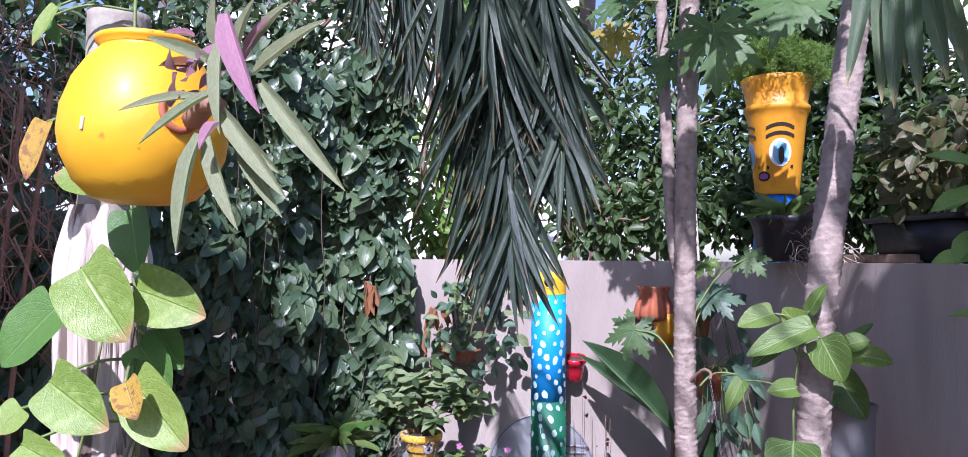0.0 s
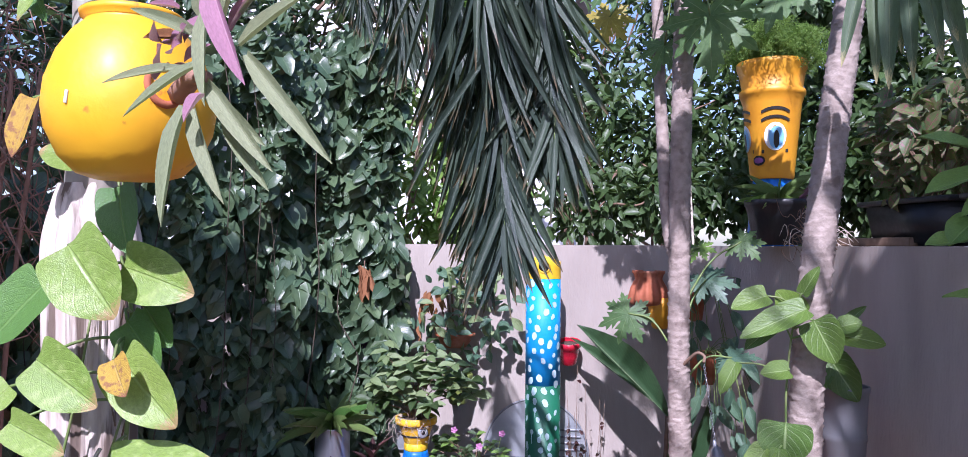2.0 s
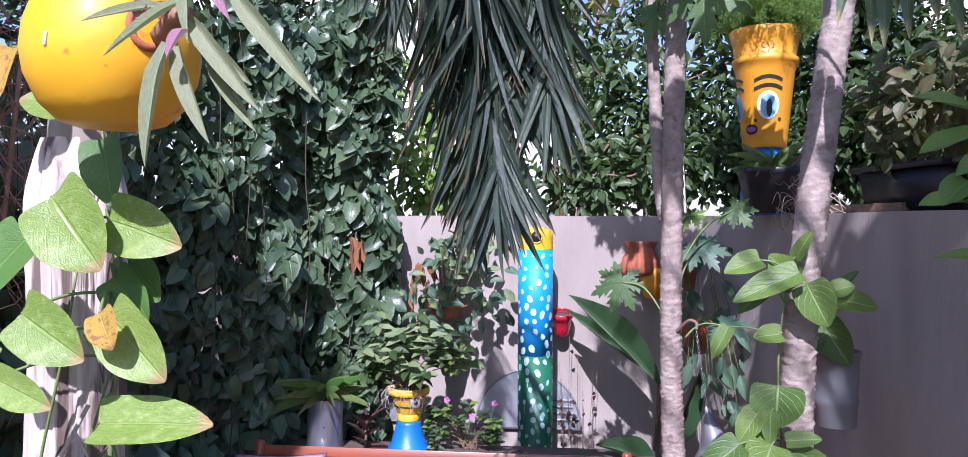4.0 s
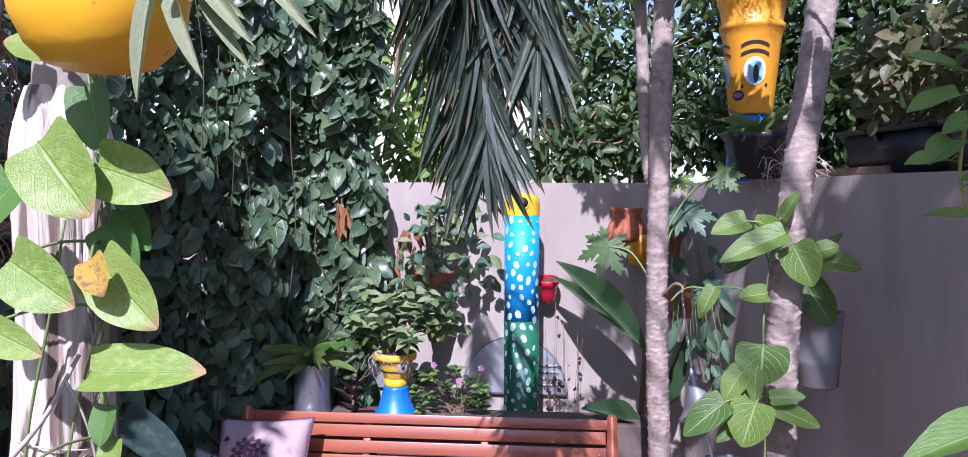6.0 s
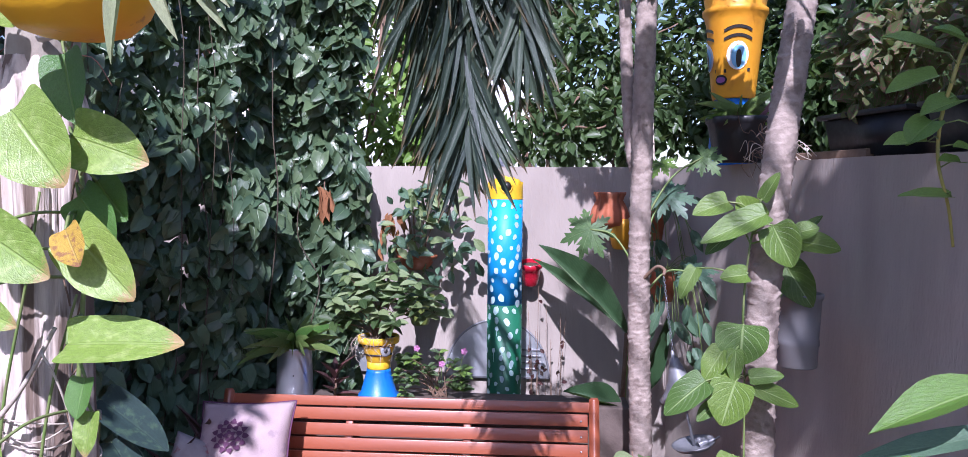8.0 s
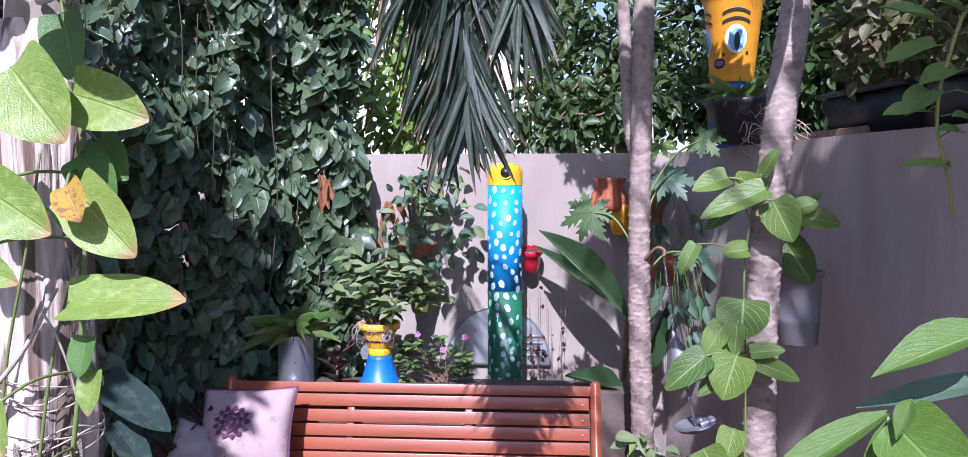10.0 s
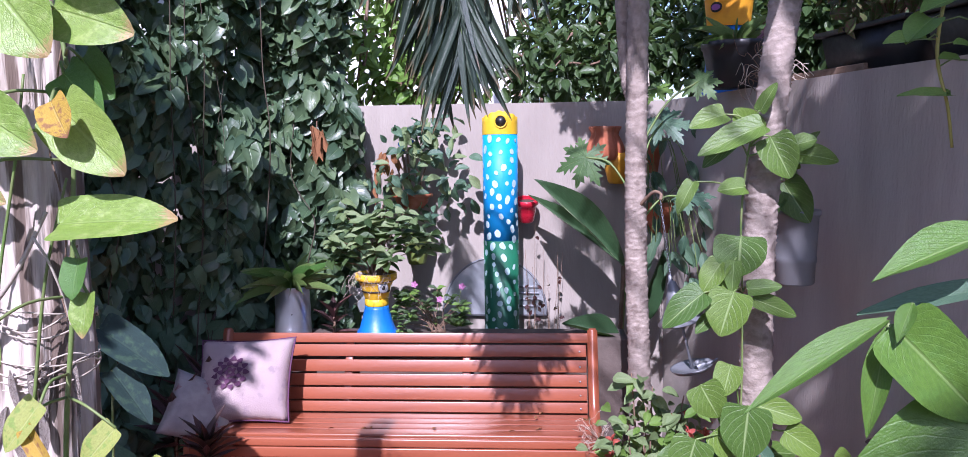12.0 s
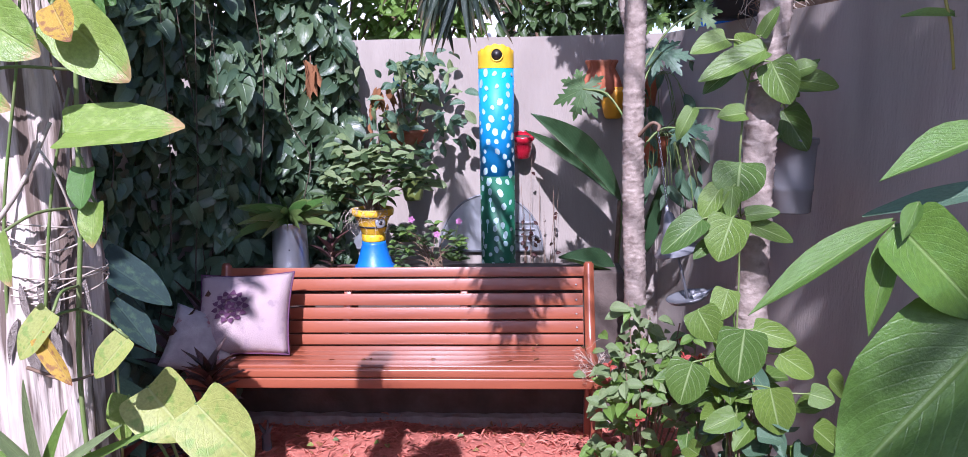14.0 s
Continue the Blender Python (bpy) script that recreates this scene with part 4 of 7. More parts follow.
arched_mirror()
wall_pot("red_wall_pot", (0.425, 4.285, 1.245), 0.062, 0.125, M_RED, "small glossy red pot hung on the rendered wall", tilt=14)
wall_pot("purple_wall_pot", (-0.685, 4.24, 1.27), 0.075, 0.12, M_PURPLE, "purple painted pot half hidden in ivy leaves")
wall_pot("terracotta_wall_pot", (-0.175, 4.235, 1.325), 0.105, 0.075, M_TERRA, "shallow terracotta pot hung on the wall with dying plant")
wall_pot("green_wall_pot", (-0.155, 4.22, 1.03), 0.075, 0.16, surface("olive_glaze", (0.14, 0.19, 0.05), (0.18, 0.22, 0.05), 0.4, 8), "olive green glazed pot hung low on the wall", 10, 0.03)


def fluted_pot():
    x, y = 0.835, 4.29
    t = thing("fluted_terracotta_pot", "orange fluted terracotta half pot fixed to the wall", "wall pot", at=(x, y, 1.6))
    pr = [(0.05, 1.555), (0.09, 1.566), (0.104, 1.59), (0.088, 1.65), (0.066, 1.695), (0.072, 1.715), (0.08, 1.728), (0.08, 1.738)]
    part("body", lathe(hollow(pr, 0.008), 88, 0.006, 11, 0.075), M_TERRA, t, m=pose(x, y, 0))
    part("bracket", tube([(x, WALL_Y + 0.005, 1.66), (x, y + 0.05, 1.66)], 0.004, 6), M_INK, t)
    t = thing("yellow_wall_pot", "small yellow painted pot on the wall below terracotta", "wall pot", at=(0.885, 4.29, 1.45))
    pr = [(0.035, 1.44), (0.045, 1.45), (0.062, 1.52), (0.066, 1.57), (0.06, 1.60)]
    part("body", lathe(hollow(pr, 0.008), 40, 0.006, 9, 0.03), M_YELLOW, t, m=pose(0.895, 4.275, 0))
    part("bracket", tube([(0.895, WALL_Y + 0.005, 1.54), (0.895, 4.33, 1.54)], 0.004, 6), M_INK, t)


fluted_pot()


def wilted_plant():
    rnd = random.Random(31)
    x, y, z = -0.175, 4.235, 1.39
    p = thing("wilted_plant", "half-dead plant with brown curled leaves in terracotta", "plant", at=(x, y, z))
    for dx, dz, w in ((-0.05, 0.27, 0.008), (-0.02, 0.3, 0.006), (0.05, 0.24, 0.005), (-0.1, 0.22, 0.005), (0.1, 0.2, 0.005)):
        part("stem", tube(bend([(x + dx * 0.3, y, z - 0.008), (x + dx * 0.6, y - 0.02, z + dz * 0.5), (x + dx, y - 0.03, z + dz)], 6), w, 6, 0.6), M_TWIG, p)
    for k in range(20):
        q = Vector((x - 0.13 + rnd.uniform(-0.06, 0.06), y - 0.04, z + rnd.uniform(0.02, 0.24)))
        s = rnd.uniform(0.05, 0.11)
        leaf(p, LANCES[2], L_BROWN, aim(q, q + Vector((rnd.uniform(-0.4, 0.4), rnd.uniform(-0.4, 0.2), -1)).normalized() * s, s * 0.4, any_dir(rnd)), "dry_leaf", "dry brown leaf")
    for k in range(190):
        q = Vector((x + rnd.gauss(0.04, 0.13), y - rnd.uniform(0, 0.16), z + rnd.uniform(-0.10, 0.40)))
        s = rnd.uniform(0.05, 0.09)
        leaf(p, OVALS[k % 3], L_HEDGE if k % 3 else L_BUSH, aim(q, q + any_dir(rnd, -0.5) * s, s * 0.55, (-0.3, -0.6, 0.6)))
    t = thing("blue_ribbon", "scrap of bright blue plastic tied to a stem", "ribbon", at=(-0.21, 4.17, 1.64))
    part("strip", tube(bend([(-0.225, 4.17, 1.60), (-0.20, 4.15, 1.64), (-0.22, 4.15, 1.66), (-0.19, 4.16, 1.69), (-0.15, 4.16, 1.67)], 5), 0.012, 6, 0.6, 0.3), M_BLUE, t)
    d = thing("dry_leaf_bundle", "hanging bundle of curled dry brown leaves on ivy", "dry leaves", at=(-0.62, 4.06, 1.72))
    for k in range(12):
        q = Vector((-0.625 + rnd.uniform(-0.03, 0.03), 4.06 + rnd.uniform(-0.02, 0.02), 1.74 + rnd.uniform(-0.05, 0.02)))
        s = rnd.uniform(0.1, 0.17)
        leaf(d, LANCES[2], L_BROWN, aim(q, q + Vector((rnd.uniform(-0.25, 0.3), rnd.uniform(-0.2, 0.2), -1)).normalized() * s, s * 0.3, any_dir(rnd)))
    part("stalk", tube([(-0.63, 4.10, 1.82), (-0.625, 4.06, 1.72)], 0.003, 5), M_TWIG, d)


wilted_plant()


def corner_pots():
    rnd = random.Random(17)
    for x, y, z, n in ((1.06, 3.93, 1.22, 26), (1.03, 4.1, 1.5, 18)):
        t = thing("hanging_terracotta_pot", "square-rimmed terracotta pot hung near the wall corner", "wall pot", "corner pots", at=(x, y, z))
        pr = [(0.045, 0), (0.05, 0.006), (0.062, 0.10), (0.070, 0.105), (0.071, 0.145), (0.068, 0.148)]
        part("body", lathe(hollow(pr, 0.006), 32, 0.01), M_TERRA, t, m=pose(x, y, z))
        part("soil", lathe([(0.06, 0.11), (0.058, 0.13), (0.01, 0.135)], 16, 0.05), M_POTSOIL, t, m=pose(x, y, z))
        part("bracket", tube([(x, y + 0.06, z + 0.12), (x + 0.03, WALL_Y + 0.005, z + 0.12)], 0.005, 6), M_INK, t)
        p = thing("trailing_plant", "dark trailing plant hanging from a terracotta pot", "plant", "corner plants", at=(x, y, z + 0.13))
        for k in range(n):
            q = Vector((x + rnd.uniform(-0.06, 0.22), y - rnd.uniform(0, 0.16), z + rnd.uniform(-0.25, 0.22)))
            part("stem", tube(bend([(x, y, z + 0.125), (x + (q.x - x) * 0.6, y + (q.y - y) * 0.8, max(q.z, z + 0.16)), q], 4), 0.002, 4), M_STEM, p)
            s = rnd.uniform(0.07, 0.13)
            leaf(p, LANCES[k % 3], L_HEDGE, aim(q, q + Vector((rnd.uniform(-0.5, 0.6), rnd.uniform(-0.5, 0.1), -0.8)).normalized() * s, s * 0.42, (-0.3, -0.8, 0.4)))


corner_pots()


def big_leaf_clump():
    p = thing("bird_of_paradise", "clump of large paddle-shaped dark green leaves by the wall", "plant", at=(0.88, 4.1, 0))
    rows = ((0.90, 3.99, 1.05, 0.48, 3.95, 1.49, 0.13), (0.93, 4.14, 1.02, 0.44, 4.16, 1.40, 0.08), (0.88, 3.83, 0.71, 0.60, 3.78, 0.82, 0.10), (0.95, 4.1, 0.7, 1.10, 3.98, 1.12, 0.10))
    for k, (a, b, c, d, e, f, w) in enumerate(rows):
        part("stalk", tube(bend([(0.88 + 0.02 * k, 4.12, -0.01), ((0.88 + a) / 2, (4.12 + b) / 2, c * 0.6), (a, b, c)], 6), 0.014, 7, 0.7), M_STEM if k else M_TWIG, p)
        leaf(p, blade("paddle_leaf", "oval", 16, 3, 0.35, 0.12, 0.0, 0.05, k), L_BANANA, aim((a, b, c), (d, e, f), w, (0.35, -0.85, 0.45 if k != 2 else 1.0), sag=1.5))


big_leaf_clump()


# ---- ivy hedge ----
HEDGE_LINE = [Vector(q) for q in ((-0.50, 4.30), (-0.66, 4.12), (-0.92, 3.96), (-1.15, 3.72), (-1.32, 3.3), (-1.45, 2.75), (-1.6, 2.1), (-1.75, 1.3))]


def hedge_point(s):
    f = s * (len(HEDGE_LINE) - 1)
    k = min(int(f), len(HEDGE_LINE) - 2)
    a, b = HEDGE_LINE[k], HEDGE_LINE[k + 1]
    p = a + (b - a) * (f - k)
    d = (b - a).normalized()
    return p, Vector((-d.y, d.x)) * -1


def hedge():
    rnd = random.Random(41)
    h = thing("ivy_hedge", "dense dark ivy hedge climbing over the garden wall", "hedge", at=(-1.2, 3.6, 0))
    out, low = [], []
    for k in range(10500):
        s = rnd.random() ** 1.1
        z = rnd.uniform(0.02, 3.05)
        p, n = hedge_point(s)
        if n.x < 0 or n.y > 0:
            n = -n if n.y > 0 else n
        edge = max(0.0, 1 - s * 9)
        z_top = 2.95 + 0.25 * noise.noise((s * 6, 0, 3)) - 0.75 * min(1, max(0, (s - 0.42) / 0.2))
        z_low = 1.15 * edge
        if z > z_top or z < z_low:
            continue
        bulge = 0.20 * noise.noise((s * 7, z * 2.2, 5)) + 0.14 * noise.noise((s * 20, z * 6, 9))
        depth = -rnd.random() ** 2 * 0.22
        q = Vector((p.x + n.x * (bulge + depth), p.y + n.y * (bulge + depth), z))
        size = (0.088 if z > 0.9 else 0.10) * rnd.uniform(0.6, 1.35)
        way = Vector((rnd.uniform(-0.8, 0.8), rnd.uniform(-0.8, 0.3), -0.8 + rnd.uniform(-0.3, 0.7))).normalized()
        face = Vector((n.x * 0.8 + rnd.uniform(-0.5, 0.5), n.y * 0.8 + rnd.uniform(-0.5, 0.5), 0.45 + rnd.uniform(-0.3, 0.4)))
        (out if z > 0.95 or s < 0.15 else low).append((depth, aim(q, q + way * size, size * rnd.uniform(0.62, 0.85), face)))
    out.sort(key=lambda e: -e[0])
    low.sort(key=lambda e: -e[0])
    for k, (_, m) in enumerate(out[:220]):
        leaf(h, IVYS[k % 3], L_IVY, m)
    for k, (_, m) in enumerate(low[:80]):
        leaf(h, OVALS[k % 3], L_HEDGE, m)
    joined("ivy_leaves", IVYS, [m for _, m in out[220:]], L_IVY, h)
    joined("lower_leaves", [SMALL[0], SMALL[1], IVYS[0]], [m for _, m in low[80:]], L_HEDGE, h)
    for k in range(22):
        s = rnd.random()
        p, n = hedge_point(s)
        z1, z0 = rnd.uniform(1.6, 2.9), rnd.uniform(0, 1.2)
        if s < 0.12:
            z0 = max(z0, 1.2)
        pts = [(p.x - n.x * 0.08 + rnd.uniform(-0.05, 0.05), p.y - n.y * 0.08, z0 + (z1 - z0) * j / 4 + rnd.uniform(-0.05, 0.05)) for j in range(5)]
        pts = [(x + rnd.uniform(-0.06, 0.06), y + rnd.uniform(-0.04, 0.06), z) for x, y, z in pts]
        if k % 4 == 0:
            pts = [(x + n.x * 0.2, y + n.y * 0.2, z) for x, y, z in pts]
        part("vine_stem", tube(bend(pts, 5), rnd.uniform(0.0015, 0.004), 5, 0.7), M_VINE, h)
    # dry tangle high on the wall at the hedge's near end
    d = thing("dry_vine_tangle", "tangle of dry reddish-brown vine twigs on the wall", "dry vine", at=(-1.5, 2.2, 1.6))
    for k in range(280):
        q = Vector((rnd.uniform(-1.75, -1.15), rnd.uniform(2.0, 2.7), rnd.uniform(1.7, 2.75)))
        pts = [q]
        for j in range(4):
            q = q + Vector((rnd.uniform(-0.12, 0.12), rnd.uniform(-0.1, 0.1), rnd.uniform(-0.2, 0.05)))
            pts.append(q)
        part("twig", tube(bend(pts, 4), rnd.uniform(0.0015, 0.004), 4, 0.6), M_DRYTWIG, d)
    for k in range(4):
        part("main_stem", tube(bend([(-1.7 + 0.12 * k, 2.5, -0.02), (-1.6 + 0.08 * k, 2.45, 1.2), (-1.5 + 0.1 * k, 2.4, 2.4)], 6), 0.012, 6, 0.6, 0.2), M_DRYTWIG, d)
    # broad dark leaves at the foot
    for base, tip, w, mat, lab in (((-0.87, 2.45, 1.10), (-0.615, 2.36, 0.985), 0.12, L_SPOT, "speckled dark green broad leaf plant by the post"), ((-1.25, 3.0, 0.45), (-0.98, 2.9, 0.38), 0.16, L_HEDGE, "broad dark leaf plant under the ivy hedge")):
        t = thing("broad_leaf_plant", lab, "plant", at=(base[0] - 0.05, base[1] + 0.05, 0))
        part("stalk", tube(bend([(base[0] - 0.05, base[1] + 0.05, -0.02), (base[0] - 0.05, base[1] + 0.03, base[2] * 0.6), base], 6), 0.008, 6, 0.6), M_STEM, t)
        leaf(t, BROADS[0], mat, aim(base, tip, w, (0.2, -0.7, 0.75)))
        b2, t2 = Vector(base) + Vector((0.02, 0.02, -0.14)), Vector(tip) + Vector((-0.06, 0, -0.14))
        leaf(t, BROADS[1], mat, aim(b2, t2, w * 0.8, (0.3, -0.5, 0.9)))
        part("stalk", tube(bend([(base[0] - 0.04, base[1] + 0.05, -0.02), b2], 4), 0.006, 6, 0.6), M_STEM, t)


hedge()


# ---- post, orange pot, climbers ----
def post():
    t = thing("weathered_post", "weathered grey tree-trunk post with split bark", "post", at=(-0.33, 1.36, 0))
    low = [(-0.36, 1.38, -0.05), (-0.355, 1.38, 0.5), (-0.352, 1.385, 0.95), (-0.345, 1.38, 1.15), (-0.328, 1.375, 1.35), (-0.322, 1.375, 1.55), (-0.322, 1.375, 1.7), (-0.33, 1.38, 1.96)]
    seg, rows = 96, bend(low, 30)
    bm = bmesh.new()
    rings = []
    for p in rows:
        r = (0.072 + 0.030 * max(0, 1.4 - p.z) ** 0.8 + 0.006 * math.sin(p.z * 7)) * (1 - 0.35 * max(0, (p.z - 1.84) / 0.12) ** 1.5)
        ring = []
        for i in range(seg):
            a = 2 * math.pi * i / seg
            g1, g2, g3 = (noise.noise((math.cos(a) * f, math.sin(a) * f, p.z * h)) for f, h in ((2.6, 1.6), (8.0, 1.3), (17.0, 3.0)))
            crack = -0.13 * max(0, 1 - abs(noise.noise((math.cos(a) * 4.5 + 4, math.sin(a) * 4.5, p.z * 1.1))) / 0.06)
            groove = 0.15 * g1 + 0.09 * g2 + 0.06 * g3 + crack + 0.02 * noise.noise((math.cos(a) * 16, math.sin(a) * 16, p.z * 30))
            ring.append(bm.verts.new((p.x + r * (1 + groove) * math.cos(a), p.y + r * (1 + groove) * math.sin(a), p.z)))
        rings.append(ring)
    for a, b in zip(rings, rings[1:]):
        for i in range(seg):
            bm.faces.new((a[i], a[(i + 1) % seg], b[(i + 1) % seg], b[i]))
    bm.faces.new(rings[-1])
    part("lower_trunk", bm, M_POLE, t)
    part("upper_trunk", tube(bend([(-0.325, 1.385, 1.80), (-0.318, 1.39, 2.1), (-0.32, 1.395, 2.29)], 16), 0.054, 28, 0.95, 0.08, 3.0), M_POLE_TOP, t)
    for k in range(7):
        z = 1.29 + 0.011 * k + (0.035 if k > 3 else 0)
        ring = [(-0.317 + 0.078 * math.cos(a), 1.37 + 0.078 * math.sin(a), z + 0.014 * math.sin(a * (1 + k % 3) + k * 1.7)) for a in np.linspace(0, 2 * math.pi, 40)]
        part("rope", tube(ring, 0.0015, 5, 1.0, 0.3), M_TWINE, t, "pale twine tied round the post")
    # torn bark strips and loose vine stems round the twine
    rnd = random.Random(19)
    for k in range(12):
        a = math.radians(rnd.uniform(235, 345))
        q = Vector((-0.335 + 0.084 * math.cos(a), 1.375 + 0.084 * math.sin(a), rnd.uniform(1.22, 1.34)))
        e = q + Vector((rnd.uniform(-0.025, 0.03), -0.012, -rnd.uniform(0.05, 0.11)))
        put("bark_strip", LANCES[k % 3].copy(), M_POLE, t, aim(q, e, rnd.uniform(0.010, 0.02), (math.cos(a), math.sin(a), 0.2)), "torn curling strip of bark")
    part("dry_stem", tube(bend([(-0.366, 1.260, 1.363), (-0.279, 1.250, 1.457), (-0.228, 1.260, 1.552)], 8), 0.0045, 6, 0.7, 0.2), M_TWINE, t, "loose pale vine stem")
    part("dry_stem", tube(bend([(-0.244, 1.250, 1.518), (-0.223, 1.250, 1.482), (-0.216, 1.270, 1.421), (-0.218, 1.290, 1.358)], 8), 0.0022, 5, 0.7, 0.2), M_TWINE, t, "loose pale vine stem")
    part("dry_stem", tube(bend([(-0.279, 1.220, 1.201), (-0.227, 1.230, 1.178), (-0.196, 1.250, 1.180)], 8), 0.0030, 5, 0.7, 0.2), M_TWIG, t, "loose brown vine stem")
    for z in (2.16, 2.19):
        ring = [(-0.318 + 0.058 * math.cos(a), 1.388 + 0.058 * math.sin(a), z + 0.004 * math.sin(a)) for a in np.linspace(0, 2 * math.pi, 30)]
        part("wire", tube(ring, 0.0016, 5), M_WIRE, t)


def orange_pot():
    x, y = -0.10, 1.12
    t = thing("orange_hanging_pot", "round glossy orange-yellow clay pot wired to the post", "flower pot", at=(x, y, 1.94))
    pr = [(0.045, 1.938), (0.066, 1.945), (0.088, 1.968), (0.104, 2.005), (0.1085, 2.035), (0.105, 2.07), (0.092, 2.108), (0.074, 2.138), (0.060, 2.152), (0.058, 2.157), (0.065, 2.162), (0.066, 2.168), (0.062, 2.171)]
    pr = [(r * 0.98, 2.05 + (z - 2.05) * 0.94) for r, z in pr]
    part("body", lathe(hollow(pr, 0.008), 64, 0.010, seed=4), M_ORANGE, t, m=pose(x, y, 0))
    part("rope", tube(bend([(x - 0.05, y + 0.03, 2.157), (-0.27, 1.33, 2.175), (-0.31, 1.335, 2.175)], 6), 0.002, 5), M_WIRE, t)
    part("hanger", tube(bend([(x - 0.07, y + 0.07, 2.0), (-0.24, 1.3, 1.99), (-0.29, 1.335, 1.985)], 6), 0.008, 6), M_WIRE, t)
    m = look((x + 0.083, y - 0.062, 2.055), (x + 0.3, y - 0.25, 2.10))
    part("side_mouth", lathe([(0.026, -0.006), (0.028, 0.0), (0.025, 0.004), (0.020, 0.004), (0.018, -0.002)], 24, 0.10), M_TERRA, t, "broken side opening with soil", m=m @ pose(0, 0, 0, 180))
    part("chip", box(0.004, 0.003, 0.016, 0.001), M_WHITE, t, m=pose(x - 0.018, y - 0.1055, 2.035, 8, 10, 10))
    p = thing("moses_in_the_cradle", "grey-green and pink strap-leaved plant bursting from the pot", "plant", at=(0.05, 0.99, 2.0))
    rows = (
        (0.082, 0.960, 2.057, -0.004, 0.940, 2.002, 0.016, 0),
        (0.053, 0.970, 2.053, -0.033, 0.950, 2.041, 0.014, 0),
        (0.105, 0.930, 2.133, 0.143, 0.910, 2.026, 0.027, 1),
        (0.092, 0.950, 2.112, 0.091, 0.930, 2.008, 0.020, 0),
        (0.120, 0.970, 2.077, 0.205, 0.950, 2.131, 0.020, 0),
        (0.131, 0.960, 2.065, 0.230, 0.940, 1.947, 0.021, 0),
        (0.092, 0.950, 2.034, 0.169, 0.930, 1.938, 0.021, 0),
        (0.103, 0.970, 2.001, 0.157, 0.950, 1.919, 0.018, 0),
        (0.080, 0.930, 2.004, 0.054, 0.910, 1.881, 0.023, 0),
        (0.083, 0.940, 2.004, 0.119, 0.920, 1.904, 0.021, 0),
        (0.088, 0.960, 2.023, 0.157, 0.940, 1.967, 0.019, 0),
    )
    rows2 = (
        (0.066, 0.980, 2.092, -0.005, 0.960, 2.121, 0.017, 0),
        (0.089, 0.990, 2.104, 0.115, 0.970, 2.163, 0.018, 0),
        (0.095, 1.000, 2.103, 0.129, 0.980, 2.145, 0.016, 1),
        (0.102, 1.000, 2.114, 0.152, 0.980, 2.162, 0.019, 0),
        (0.031, 1.000, 2.130, 0.005, 0.980, 2.132, 0.012, 1),
        (0.163, 0.975, 2.023, 0.192, 0.955, 1.985, 0.010, 1),
        (0.032, 1.000, 2.094, -0.001, 0.980, 2.094, 0.017, 2),
        (0.104, 0.920, 2.013, 0.088, 0.900, 1.990, 0.016, 1),
        (0.065, 1.000, 2.115, 0.063, 0.980, 2.172, 0.019, 0),
    )
    for k, (a, b, c, d, e, f, w, pink) in enumerate(rows + rows2):
        leaf(p, STRAPS[1 if f < c else 0], (L_MOSES, L_PINK, L_BROWN)[pink], aim((a, b, c), (d, e, f), w, (-0.35, -0.85, 0.45), sag=1.4), "leaf", ("", "pink strap leaf", "dry brown strap leaf")[pink])
    part("stem", tube(bend([(0.0, 1.06, 2.045), (0.05, 1.0, 2.05), (0.085, 0.96, 2.04)], 5), 0.014, 8, 0.6, 0.2), M_DRYTWIG, p)
    rnd = random.Random(6)
    for k in range(10):
        q = Vector((0.035 + rnd.uniform(-0.02, 0.02), 0.985, 2.075 + rnd.uniform(-0.02, 0.02)))
        leaf(p, OVALS[k % 3], L_PINK, aim(q, q + any_dir(rnd) * 0.035, 0.02, (-0.3, -0.9, 0.4)), "bract", "dry pinkish bract")


post()
orange_pot()


